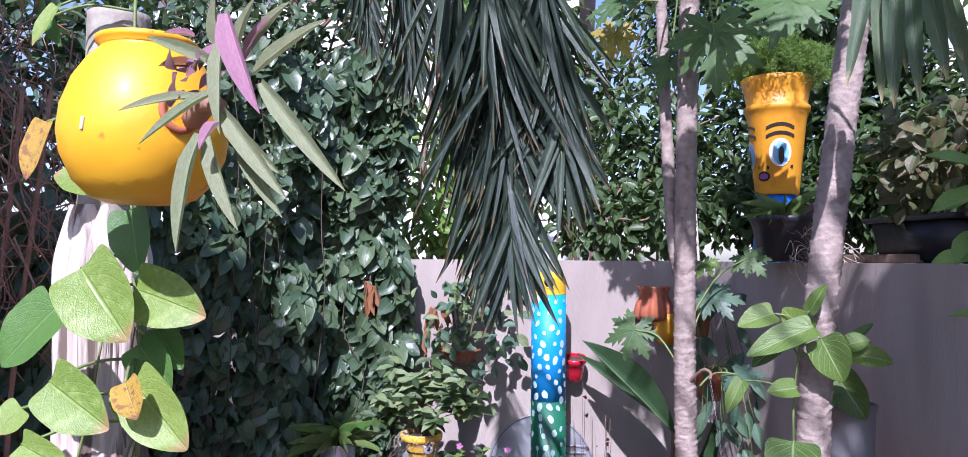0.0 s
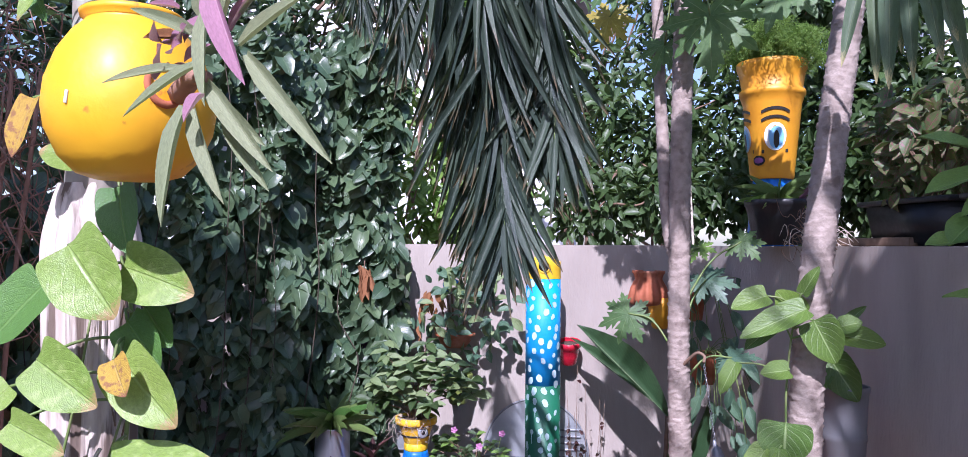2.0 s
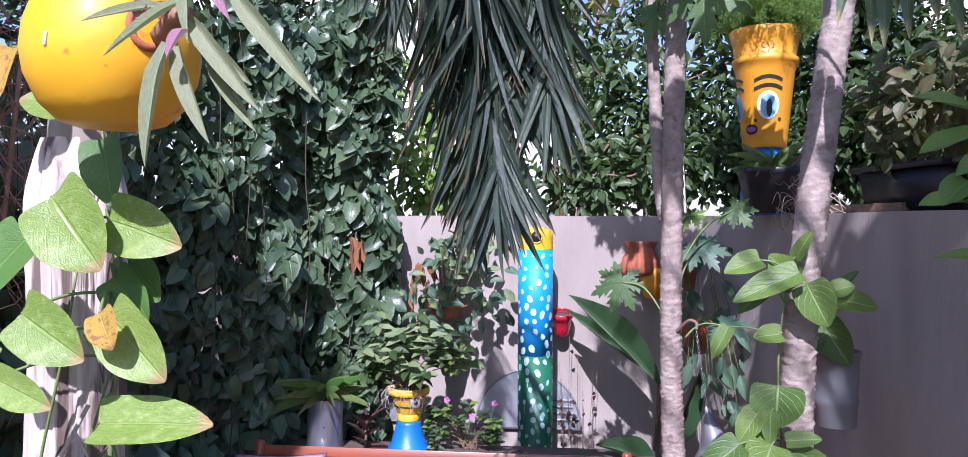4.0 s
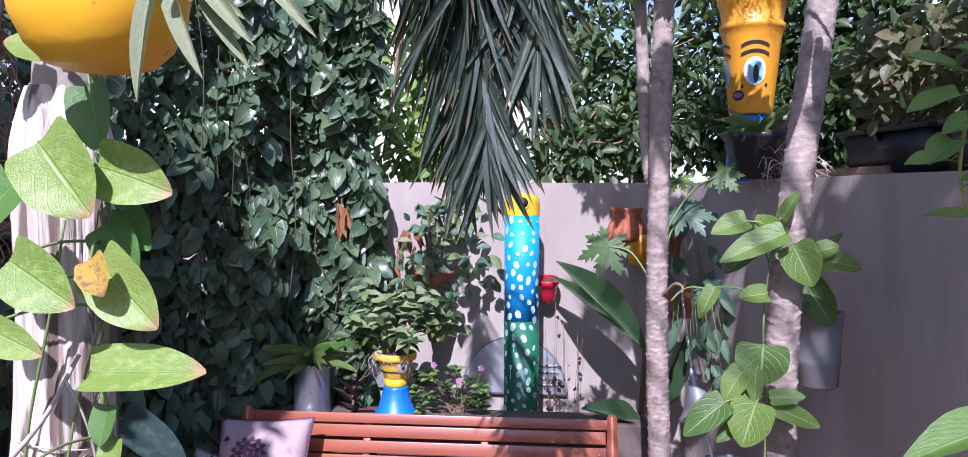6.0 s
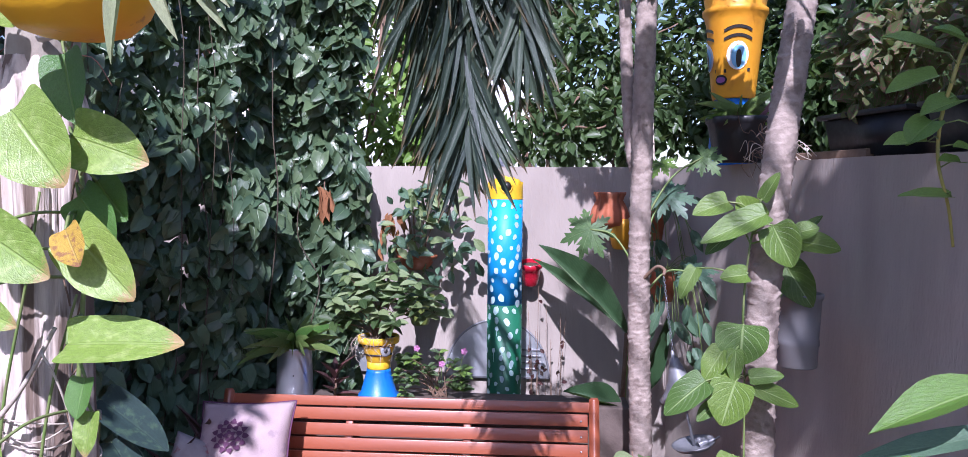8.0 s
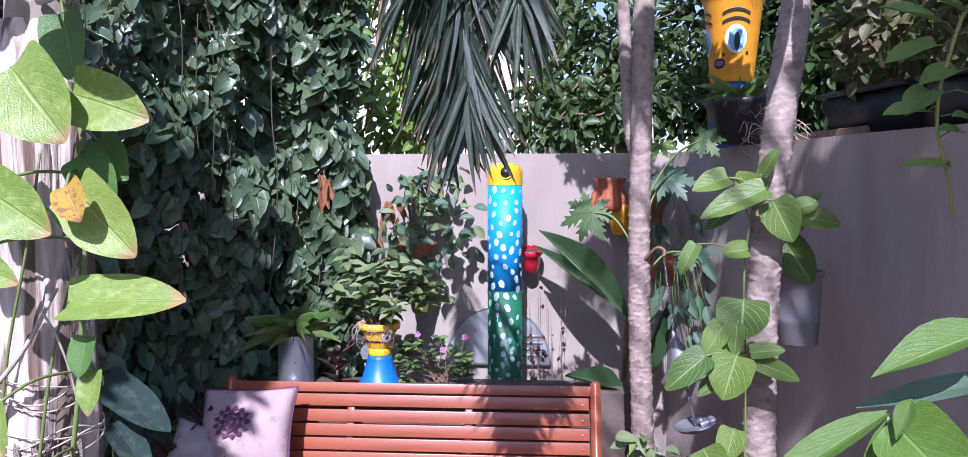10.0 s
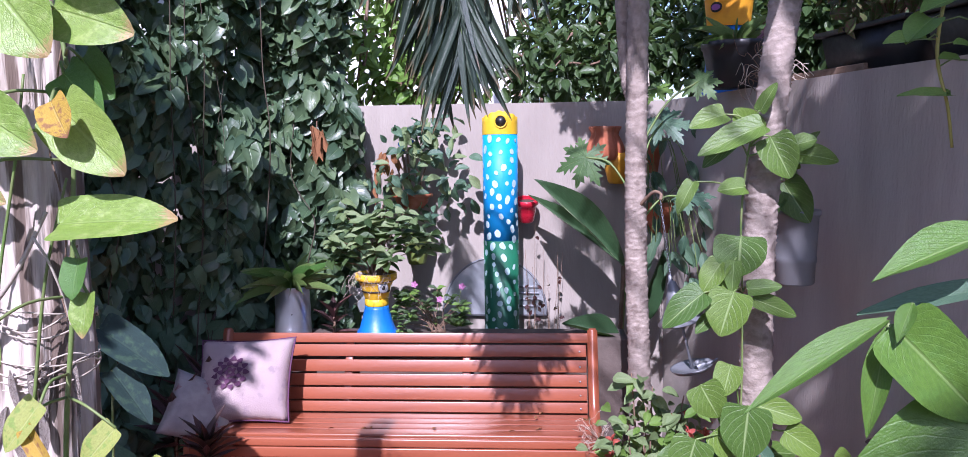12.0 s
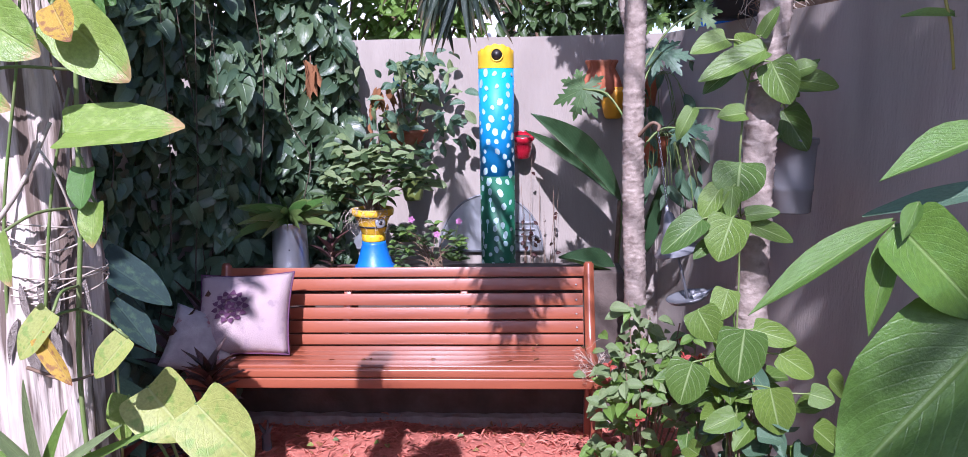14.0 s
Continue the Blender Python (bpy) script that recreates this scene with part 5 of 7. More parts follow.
def pothos():
    t = thing("pothos_vine", "pothos vine with large heart leaves climbing the post", "climbing plant", at=(-0.25, 1.3, 0))
    stem = [(-0.24, 1.30, -0.02), (-0.22, 1.29, 0.6), (-0.24, 1.28, 1.1), (-0.215, 1.285, 1.4), (-0.20, 1.28, 1.55), (-0.19, 1.28, 1.7), (-0.21, 1.29, 1.85), (-0.23, 1.31, 2.0), (-0.25, 1.33, 2.15), (-0.26, 1.345, 2.3)]
    part("main_stem", tube(bend(stem, 8), 0.0042, 8, 0.7, 0.2), M_STEM, t)
    part("side_stem", tube(bend([(-0.29, 1.29, 1.25), (-0.25, 1.28, 1.45), (-0.20, 1.27, 1.6)], 6), 0.003, 6, 0.7), M_STEM, t)
    part("side_stem", tube(bend([(-0.36, 1.30, 1.2), (-0.33, 1.285, 1.42), (-0.28, 1.275, 1.62), (-0.26, 1.28, 1.75)], 6), 0.003, 6, 0.7), M_STEM, t)
    rows = (
        (-0.222, 1.170, 1.858, -0.140, 1.150, 1.761, 0.089, 0),
        (-0.164, 1.210, 1.827, -0.051, 1.190, 1.793, 0.066, 0),
        (-0.198, 1.250, 1.946, -0.179, 1.230, 1.849, 0.057, 1),
        (-0.263, 1.180, 1.804, -0.338, 1.160, 1.721, 0.074, 1),
        (-0.259, 1.160, 1.699, -0.161, 1.140, 1.642, 0.066, 0),
        (-0.330, 1.200, 1.653, -0.356, 1.180, 1.621, 0.043, 0),
        (-0.307, 1.170, 1.608, -0.211, 1.150, 1.574, 0.041, 0),
        (-0.175, 1.240, 1.745, -0.115, 1.220, 1.684, 0.053, 1),
        (-0.156, 1.255, 1.766, -0.108, 1.235, 1.712, 0.048, 1),
        (-0.159, 1.200, 1.696, -0.066, 1.180, 1.608, 0.069, 0),
        (-0.145, 1.160, 1.702, -0.117, 1.140, 1.657, 0.039, 3),
    )
    rows2 = (
        (-0.178, 1.210, 1.539, -0.008, 1.190, 1.554, 0.060, 0),
        (-0.159, 1.220, 1.490, -0.163, 1.200, 1.436, 0.035, 1),
        (-0.150, 1.220, 1.442, -0.153, 1.200, 1.382, 0.033, 0),
        (-0.192, 1.150, 1.974, -0.238, 1.130, 1.990, 0.045, 0),
        (-0.334, 1.240, 2.080, -0.354, 1.220, 1.989, 0.039, 3),
        (-0.352, 1.280, 2.272, -0.382, 1.260, 2.206, 0.025, 0),
        (-0.384, 1.300, 2.261, -0.348, 1.280, 2.211, 0.020, 1),
        (-0.217, 1.200, 1.290, -0.262, 1.180, 1.227, 0.037, 2),
        (-0.145, 1.260, 1.233, -0.194, 1.240, 1.178, 0.036, 2),
        (-0.253, 1.160, 1.408, -0.237, 1.140, 1.342, 0.031, 0),
        (-0.234, 1.190, 1.257, -0.183, 1.170, 1.193, 0.024, 3),
    )
    for k, (a, b, c, d, e, f, w, kind) in enumerate(rows + rows2):
        mat = (L_POTHOS, L_POTHOS_DK, L_POTHOS_YL, L_SICK)[kind]
        face = (-0.2, -0.95, 0.3) if f < c - 0.02 else (-0.1, -0.75, 0.65)
        leaf(t, HEARTS[k % 3], mat, aim((a, b, c), (d, e, f), w * 1.28, face, sag=0.7), "leaf", "yellow-brown dying leaf" if kind == 3 else "")
        near = min((q for q in bend(stem, 8)), key=lambda q: (q - Vector((a, b, c + 0.02))).length + (0.3 if q.z > c + 0.06 else 0))
        part("leaf_stalk", tube(bend([near, (near + Vector((a, b, c))) / 2 + Vector((0.0, -0.01, 0.012)), (a, b, c)], 4), 0.0024, 5), M_STEM, t)
    for k in range(6):
        z = 1.5 + 0.1 * k
        part("aerial_root", tube(bend([(-0.2, 1.285, z), (-0.235 + 0.02 * (k % 2), 1.29, z - 0.05), (-0.22, 1.285, z - 0.12)], 4), 0.0015, 4), M_TWIG, t)
    t = thing("yellowing_pothos", "low pothos with large pale yellow-green leaves by the post", "plant", at=(-0.2, 1.5, 0))
    for k, (a, b, c, d, e, f, w) in enumerate(((-0.176, 1.360, 1.117, -0.104, 1.340, 1.035, 0.114), (-0.078, 1.320, 1.105, 0.010, 1.300, 1.014, 0.110), (-0.221, 1.380, 1.093, -0.234, 1.360, 1.009, 0.057))):
        part("leaf_stalk", tube(bend([(-0.2 + 0.01 * k, 1.52, -0.02), (-0.2, 1.52, c * 0.7), (a, b, c)], 6), 0.004, 6, 0.7), M_STEM, t)
        leaf(t, HEARTS[k % 3], L_POTHOS_YL if k < 2 else L_POTHOS, aim((a, b, c), (d, e, f), w, (-0.2, -0.8, 0.6)))
    t = thing("spider_plant", "green strap-leaved tuft at the foot of the post", "plant", at=(-0.27, 1.18, 0))
    h = Vector((-0.235, 1.17, 1.05))
    part("crown_stem", tube([(-0.28, 1.22, -0.02), (-0.285, 1.2, 0.5), h], 0.012, 6, 0.8), M_STEM, t)
    for k, (dx, dy, dz, w) in enumerate(((0.06, -0.03, 0.12, 0.022), (0.13, -0.03, 0.10, 0.018), (-0.06, -0.05, 0.13, 0.02), (0.16, 0.0, 0.08, 0.016), (-0.12, -0.04, 0.07, 0.02), (0.02, -0.06, 0.17, 0.02), (-0.16, -0.02, 0.1, 0.02), (0.07, -0.09, 0.05, 0.02))):
        leaf(t, STRAPS[k % 2], L_BUSH if k % 3 else L_LIGHT, aim(h, h + Vector((dx, dy, dz)), w, (-dx, -0.8, 0.6)))
    for k, (dx, dz) in enumerate(((0.03, 0.07), (0.10, 0.04), (-0.09, 0.09), (0.16, 0.02))):
        leaf(t, STRAPS[0], L_DARKRED if k % 2 else L_PINK, aim(h + Vector((0, -0.02, -0.02)), h + Vector((dx, -0.07, dz)), 0.026, (-dx, -0.8, 0.6)), "leaf", "purple strap leaf")


pothos()


# ---- papaya trees ----
def papaya(name, line, radius, seed, label, crown, extra=()):
    t = thing(name, label, "tree", "papaya trees", at=line[0])
    part("trunk", tube(bend(line, 80), radius, 30, 0.82, 0.05, seed, 0.11, 0.050), M_TRUNK, t)
    for k, (pts, r) in enumerate(extra):
        part("branch", tube(bend(pts, 45), r, 16, 0.8, 0.06, seed + k + 1, 0.12 if r > 0.01 else 0.0, 0.04), M_TRUNK if r > 0.01 else M_TWIG, t)
    for k, (base, tip, w, face, mat, root) in enumerate(crown):
        part("leaf_stalk", tube(bend([root, (Vector(root) + Vector(base)) / 2 + Vector((0, 0, 0.06)), base], 6), 0.005, 6, 0.7), M_STEM, t)
        leaf(t, PALMATES[k % 3], mat, aim(base, tip, w, face), "lobed_leaf")
    return t


def lobed(centre, size, face, mat, root, turn=0.0):
    """A lobed leaf about centre: the blade spreads round its stalk."""
    f = Vector(face).normalized()
    down = Vector((math.sin(turn), 0.0, -math.cos(turn)))
    down = (down - f * down.dot(f)).normalized()
    b = Vector(centre) - down * size * 0.15
    return (tuple(b), tuple(b + down * size), size * 1.0, tuple(f), mat, root)


TOP_A, TOP_B = (0.905, 3.31, 3.25), (1.40, 2.72, 3.1)
papaya("papaya_tree", [(0.90, 3.25, -0.05), (0.885, 3.26, 0.7), (0.874, 3.298, 1.12), (0.869, 3.298, 1.55), (0.878, 3.298, 2.3), (0.892, 3.30, 2.9), TOP_A], 0.046, 2.0, "slender papaya tree with ringed grey-pink trunk", [
    lobed((0.961, 3.10, 2.658), 0.46, (-0.3, -0.9, 0.25), L_PAPAYA, TOP_A, 0.1), lobed((0.572, 3.20, 2.856), 0.3, (-0.3, -0.6, 0.6), L_PAPAYA, TOP_A, -0.5), lobed((0.799, 3.35, 2.643), 0.28, (-0.3, -0.8, 0.4), L_PAPAYA, TOP_A, -0.4),
    lobed((0.589, 3.35, 2.763), 0.26, (-0.2, -0.9, 0.2), L_PAPYEL, (0.8, 3.41, 2.95), -0.2), lobed((1.30, 3.2, 2.86), 0.44, (-0.1, -0.6, 0.7), L_PAPAYA, TOP_A, 0.6),
    lobed((0.72, 3.0, 2.95), 0.42, (0, -0.5, 0.8), L_PAPAYA, TOP_A, -0.2), lobed((0.95, 2.8, 3.05), 0.45, (0.1, -0.6, 0.8), L_PAPAYA, TOP_A, 0.2),
    lobed((0.662, 3.36, 1.554), 0.28, (-0.25, -0.9, 0.35), L_PAPAYA, (0.868, 3.30, 1.42), -0.3), lobed((1.008, 3.38, 1.707), 0.26, (-0.2, -0.7, 0.6), L_HEDGE, (0.868, 3.31, 1.45), 0.5),
    lobed((1.139, 3.34, 1.868), 0.20, (-0.2, -0.8, 0.5), L_PAPAYA, (0.87, 3.31, 1.6), 0.7), lobed((0.966, 3.36, 1.848), 0.16, (-0.3, -0.6, 0.7), L_LIGHT, (0.87, 3.31, 1.7), 0.4),
    lobed((1.1, 3.3, 1.42), 0.22, (-0.2, -0.5, 0.8), L_HEDGE, (0.868, 3.31, 1.3), 0.6)],
    [([(0.866, 3.33, 1.80), (0.835, 3.36, 1.95), (0.81, 3.41, 2.44), (0.79, 3.42, 3.0)], 0.028), ([(0.88, 3.27, 1.40), (0.925, 3.22, 1.455), (0.95, 3.19, 1.45), (0.945, 3.162, 1.43)], 0.007)])
papaya("papaya_tree", [(1.14, 2.57, -0.05), (1.145, 2.58, 0.5), (1.150, 2.584, 0.8), (1.150, 2.584, 1.30), (1.177, 2.59, 1.73), (1.246, 2.64, 2.2), (1.325, 2.688, 2.69), TOP_B], 0.052, 5.0, "leaning papaya tree with scarred trunk and climbing vine", [
    lobed((1.159, 2.90, 2.736), 0.40, (-0.2, -0.7, 0.5), L_PAPAYA, TOP_B, -0.2), lobed((1.60, 2.5, 2.85), 0.42, (0, -0.6, 0.7), L_PAPAYA, TOP_B, 0.4), lobed((1.15, 2.3, 3.0), 0.42, (-0.2, -0.5, 0.8), L_PAPAYA, TOP_B, -0.3),
    lobed((1.45, 2.2, 3.05), 0.44, (0, -0.5, 0.9), L_PAPAYA, TOP_B, 0.1), lobed((1.7, 2.9, 3.0), 0.44, (0, -0.5, 0.9), L_PAPAYA, TOP_B, 0.6)])


def leafy_climber(name, label, at, rows, shapes, mat, stem_pts, group=""):
    t = thing(name, label, "climbing plant", group, at=at)
    line = bend(stem_pts, 8)
    part("main_stem", tube(line, 0.004, 7, 0.7, 0.15), M_STEM, t)
    for k, (a, b, c, d, e, f, w) in enumerate(rows):
        near = min(line, key=lambda q: (q - Vector((a, b, c - 0.03))).length)
        part("leaf_stalk", tube(bend([near, (near + Vector((a, b, c))) / 2 + Vector((0, -0.01, 0.015)), (a, b, c)], 4), 0.0028, 5), M_STEM, t)
        leaf(t, shapes[k % len(shapes)], mat, aim((a, b, c), (d, e, f), w * 1.15, (-0.3, -0.8, 0.5), sag=0.8))
    return t


leafy_climber("syngonium_vine", "arrowhead vine with pale-veined leaves on the papaya trunk", (1.1, 2.5, 0), (
    (1.055, 2.420, 1.376, 1.042, 2.400, 1.264, 0.128),
    (1.002, 2.420, 1.304, 0.941, 2.400, 1.221, 0.064),
    (0.944, 2.380, 1.221, 0.825, 2.360, 1.135, 0.077),
    (1.023, 2.360, 1.228, 0.979, 2.340, 1.107, 0.107),
    (1.075, 2.420, 1.223, 1.165, 2.400, 1.239, 0.043),
    (1.089, 2.420, 1.197, 1.212, 2.400, 1.153, 0.050),
    (1.031, 2.400, 1.309, 1.021, 2.380, 1.219, 0.042),
    (1.013, 2.420, 1.251, 0.938, 2.400, 1.205, 0.057),
    (0.976, 2.400, 1.149, 0.922, 2.380, 1.110, 0.039),
    ), ARROWS, L_SYNG,
    [(1.06, 2.52, -0.02), (1.07, 2.5, 0.5), (1.085, 2.50, 0.9), (1.08, 2.50, 1.3)])
leafy_climber("syngonium_vine", "arrowhead vine with broad leaves high on the trunk", (1.1, 2.5, 1.2), (
    (1.146, 2.480, 1.656, 1.201, 2.460, 1.538, 0.095),
    (1.121, 2.460, 1.689, 0.935, 2.440, 1.614, 0.072),
    (1.023, 2.500, 1.722, 0.921, 2.480, 1.697, 0.066),
    (1.114, 2.520, 1.661, 1.051, 2.500, 1.737, 0.078),
    (1.243, 2.560, 1.631, 1.296, 2.540, 1.651, 0.053),
    (1.247, 2.560, 1.605, 1.367, 2.540, 1.593, 0.064),
    (1.078, 2.480, 1.512, 0.997, 2.460, 1.506, 0.055),
    (1.047, 2.500, 1.643, 0.956, 2.480, 1.575, 0.052),
    (0.935, 2.500, 1.528, 0.883, 2.480, 1.442, 0.044),
    (1.121, 2.500, 1.728, 1.160, 2.480, 1.809, 0.037),
    ), ARROWS, L_SYNG,
    [(1.075, 2.50, 1.28), (1.075, 2.50, 1.45), (1.09, 2.505, 1.6), (1.11, 2.51, 1.7)])


leafy_climber("syngonium_clump", "arrowhead plant with white-veined leaves at the trunk's foot", (1.1, 2.42, 0), (
    (1.059, 2.320, 0.914, 1.037, 2.300, 0.763, 0.119),
    (0.916, 2.320, 0.817, 0.875, 2.300, 0.697, 0.105),
    (1.149, 2.360, 0.725, 1.181, 2.340, 0.578, 0.100),
    (1.104, 2.400, 0.889, 1.226, 2.380, 0.856, 0.067),
    (1.182, 2.400, 0.814, 1.284, 2.380, 0.751, 0.074),
    (0.934, 2.360, 0.962, 0.984, 2.340, 0.869, 0.090),
    (1.042, 2.320, 0.656, 0.948, 2.300, 0.621, 0.061),
    (1.262, 2.360, 0.707, 1.328, 2.340, 0.693, 0.062),
    (0.973, 2.360, 0.827, 1.059, 2.340, 0.732, 0.069),
    (1.019, 2.360, 1.020, 0.991, 2.340, 0.935, 0.069),
    ), ARROWS, L_SYNG, [(1.10, 2.44, -0.02), (1.08, 2.42, 0.3), (1.07, 2.41, 0.6), (1.06, 2.42, 0.85)])


# ---- feeder, bucket ----
def feeder():
    t = thing("bird_feeder", "silver cone bird feeder with rod and tray on a chain", "bird feeder", at=(0.98, 3.16, 0.78))
    a, b = Vector((0.945, 3.162, 1.425)), Vector((0.985, 3.155, 1.125))
    for k in range(30):
        p = a + (b - a) * (k + 0.5) / 30
        ring = [p + Vector((0.004 * math.cos(u) if k % 2 else 0, 0 if k % 2 else 0.004 * math.cos(u), 0.0068 * math.sin(u))) for u in np.linspace(0, 2 * math.pi, 9)]
        part("chain_link", tube(ring, 0.0011, 4), M_STEEL, t)
    lean = pose(0.985, 3.155, 1.125, 0, -14)
    part("cone", lathe([(0.086, -0.168), (0.088, -0.164), (0.062, -0.135), (0.043, -0.10), (0.027, -0.05), (0.017, -0.012), (0.009, -0.006), (0.007, 0.012), (0.003, 0.02)], 32, 0.008), M_PEWTER, t, m=lean)
    part("rod", lathe([(0.006, -0.36), (0.0055, -0.15)], 10), M_PEWTER, t, m=lean)
    part("tray", lathe([(0.03, -0.368), (0.07, -0.362), (0.082, -0.35), (0.084, -0.345), (0.078, -0.348), (0.02, -0.358)], 32), M_PEWTER, t, m=lean)
    bird = part("bird_ornament", tube(bend([(1.085, 3.13, 0.79), (1.10, 3.13, 0.798), (1.125, 3.13, 0.806), (1.145, 3.13, 0.815), (1.162, 3.13, 0.826)], 6), 0.016, 10, 0.15, 0.0), M_PEWTER, t, "small grey metal bird shape")
    part("bird_head", lathe([(0.003, -0.012), (0.010, -0.007), (0.012, 0), (0.009, 0.008), (0.002, 0.012)], 12), M_PEWTER, t, m=pose(1.085, 3.13, 0.808))


def bucket():
    x, y = 1.335, 2.82
    t = thing("grey_bucket_planter", "weathered grey plastic bucket planter fixed to the wall", "planter", at=(x, y, 1.17))
    pr = [(0.060, 1.17), (0.064, 1.175), (0.066, 1.24), (0.069, 1.245), (0.069, 1.262), (0.067, 1.266), (0.073, 1.395), (0.078, 1.40), (0.079, 1.414), (0.076, 1.418)]
    part("body", lathe(hollow(pr, 0.004), 40, 0.012), M_BUCKET, t, m=pose(x, y, 0))
    part("soil", lathe([(0.07, 1.36), (0.069, 1.385), (0.01, 1.39)], 20, 0.05), M_POTSOIL, t, m=pose(x, y, 0))
    part("bracket", tube([(x + 0.06, y + 0.01, 1.30), (1.45, 3.23, 1.30)], 0.006, 6), M_INK, t)
    p = thing("potted_arrowhead", "arrowhead plant with pale-edged leaf in the grey bucket", "plant", at=(x, y, 1.38))
    for k, (a, b, c, d, e, f, w) in enumerate(((1.28, 2.78, 1.51, 1.345, 2.72, 1.385, 0.11), (1.30, 2.80, 1.59, 1.42, 2.77, 1.585, 0.062), (1.33, 2.83, 1.60, 1.40, 2.82, 1.68, 0.04), (1.28, 2.82, 1.6, 1.25, 2.76, 1.5, 0.06), (1.32, 2.82, 1.55, 1.27, 2.78, 1.63, 0.06), (1.27, 2.77, 1.45, 1.21, 2.72, 1.40, 0.05))):
        part("leaf_stalk", tube(bend([(x + 0.01 * (k - 2), y, 1.375), (x + (a - x) * 0.4, y - 0.01, 1.45), (a, b, c)], 5), 0.0035, 5), M_STEM, p)
        leaf(p, ARROWS[k % 3], L_SYNG, aim((a, b, c), (d, e, f), w, (-0.5, -0.7, 0.5)))


feeder()
bucket()


# ---- low bushes on the right ----
def bush(name, label, centre, radii, n, size, shapes, mats, seed, slim=0.55, stems=10, flowers=0, flower_mat=None):
    rnd = random.Random(seed)
    c = Vector(centre)
    t = thing(name, label, "plant", at=(c.x, c.y, 0))
    tips = []
    for k in range(stems):
        d = any_dir(rnd, 0.3)
        tip = c + Vector((d.x * radii[0], d.y * radii[1], d.z * radii[2])) * rnd.uniform(0.5, 0.95)
        tips.append(tip)
        part("stem", tube(bend([(c.x + rnd.uniform(-0.05, 0.05), c.y + rnd.uniform(-0.05, 0.05), -0.02), (c.x + (tip.x - c.x) * 0.5, c.y + (tip.y - c.y) * 0.5, tip.z * 0.55), tip], 6), 0.005, 5, 0.5), M_TWIG, t)
    for k in range(n):
        tip = tips[k % stems]
        q = tip + Vector((rnd.gauss(0, 0.035), rnd.gauss(0, 0.035), -abs(rnd.gauss(0, 0.09)))) if k % 3 else c + Vector((rnd.uniform(-1, 1) * radii[0], -rnd.random() * radii[1], rnd.uniform(-1, 0.7) * radii[2]))
        a = rnd.uniform(0, 6.28)
        d = Vector((math.cos(a), math.sin(a) - 0.35, rnd.uniform(-0.75, 0.25))).normalized()
        s = size * rnd.uniform(0.6, 1.25)
        leaf(t, shapes[k % len(shapes)], mats[rnd.randrange(len(mats))], aim(q, q + d * s, s * slim, (-0.25 + rnd.uniform(-0.3, 0.3), -0.6, 0.75)))
    for k in range(flowers):
        q = tips[k % stems] + Vector((0, -0.02, 0.01)) if k % 2 else c + Vector((rnd.uniform(-1, 1) * radii[0] * 0.8, -radii[1], rnd.uniform(-0.9, 0.6) * radii[2]))
        for j in range(8):
            leaf(t, SMALL[j % 2], flower_mat, aim(q, q + any_dir(rnd, 0.3) * 0.026, 0.014, any_dir(rnd)), "petal", "red flower bract")
    return t


bush("shrimp_plant", "soft green bush with small red flower bracts beside the bench", (0.86, 2.86, 0.52), (0.22, 0.16, 0.36), 460, 0.066, LANCES + OVALS, [L_BUSH, L_BUSH, L_LIGHT], 51, 0.55, 26, 9, L_REDFLOWER)
bush("arrowhead_clump", "clump of arrowhead plants with white-veined leaves", (1.12, 2.50, 0.58), (0.20, 0.12, 0.26), 60, 0.11, ARROWS, [L_SYNG, L_HEDGE], 52, 0.62, 12)
bush("low_leaf_clump", "low leafy clump at the foot of the papaya trunk", (1.22, 2.6, 0.26), (0.24, 0.18, 0.28), 110, 0.12, ARROWS + LANCES, [L_SYNG, L_HEDGE], 53, 0.55, 10)
bush("wall_foot_plants", "dark leafy plants growing at the foot of the wall", (0.72, 4.18, 0.3), (0.3, 0.1, 0.3), 70, 0.1, LANCES, [L_HEDGE, L_DARKRED], 54, 0.4, 12)


def twig_plant(at, seed, h, label):
    rnd = random.Random(seed)
    t = thing("twiggy_seedling", label, "plant", "thin seedlings", at=at)
    b = Vector(at)
    for k in range(6):
        tip = b + Vector((rnd.uniform(-0.06, 0.06), rnd.uniform(-0.03, 0.03), h * rnd.uniform(0.6, 1)))
        part("stem", tube(bend([b - Vector((0, 0, 0.02)), (b + tip) / 2 + Vector((rnd.uniform(-0.02, 0.02), 0, 0)), tip], 5), 0.0025, 5, 0.4), M_TWIG, t)
        for j in range(5):
            q = b + (tip - b) * rnd.uniform(0.4, 1)
            leaf(t, SMALL[j % 2], L_DARKRED, aim(q, q + any_dir(rnd, 0.2) * 0.03, 0.02, (-0.3, -0.8, 0.5)))


twig_plant((0.47, 4.22, 0.0), 61, 1.35, "thin dark twiggy seedling growing up the wall")
twig_plant((0.56, 4.24, 0.0), 62, 1.1, "thin dark twiggy seedling growing up the wall")
twig_plant((1.42, 2.35, 0.0), 63, 0.85, "thin dark twiggy seedling in the wall's shade")


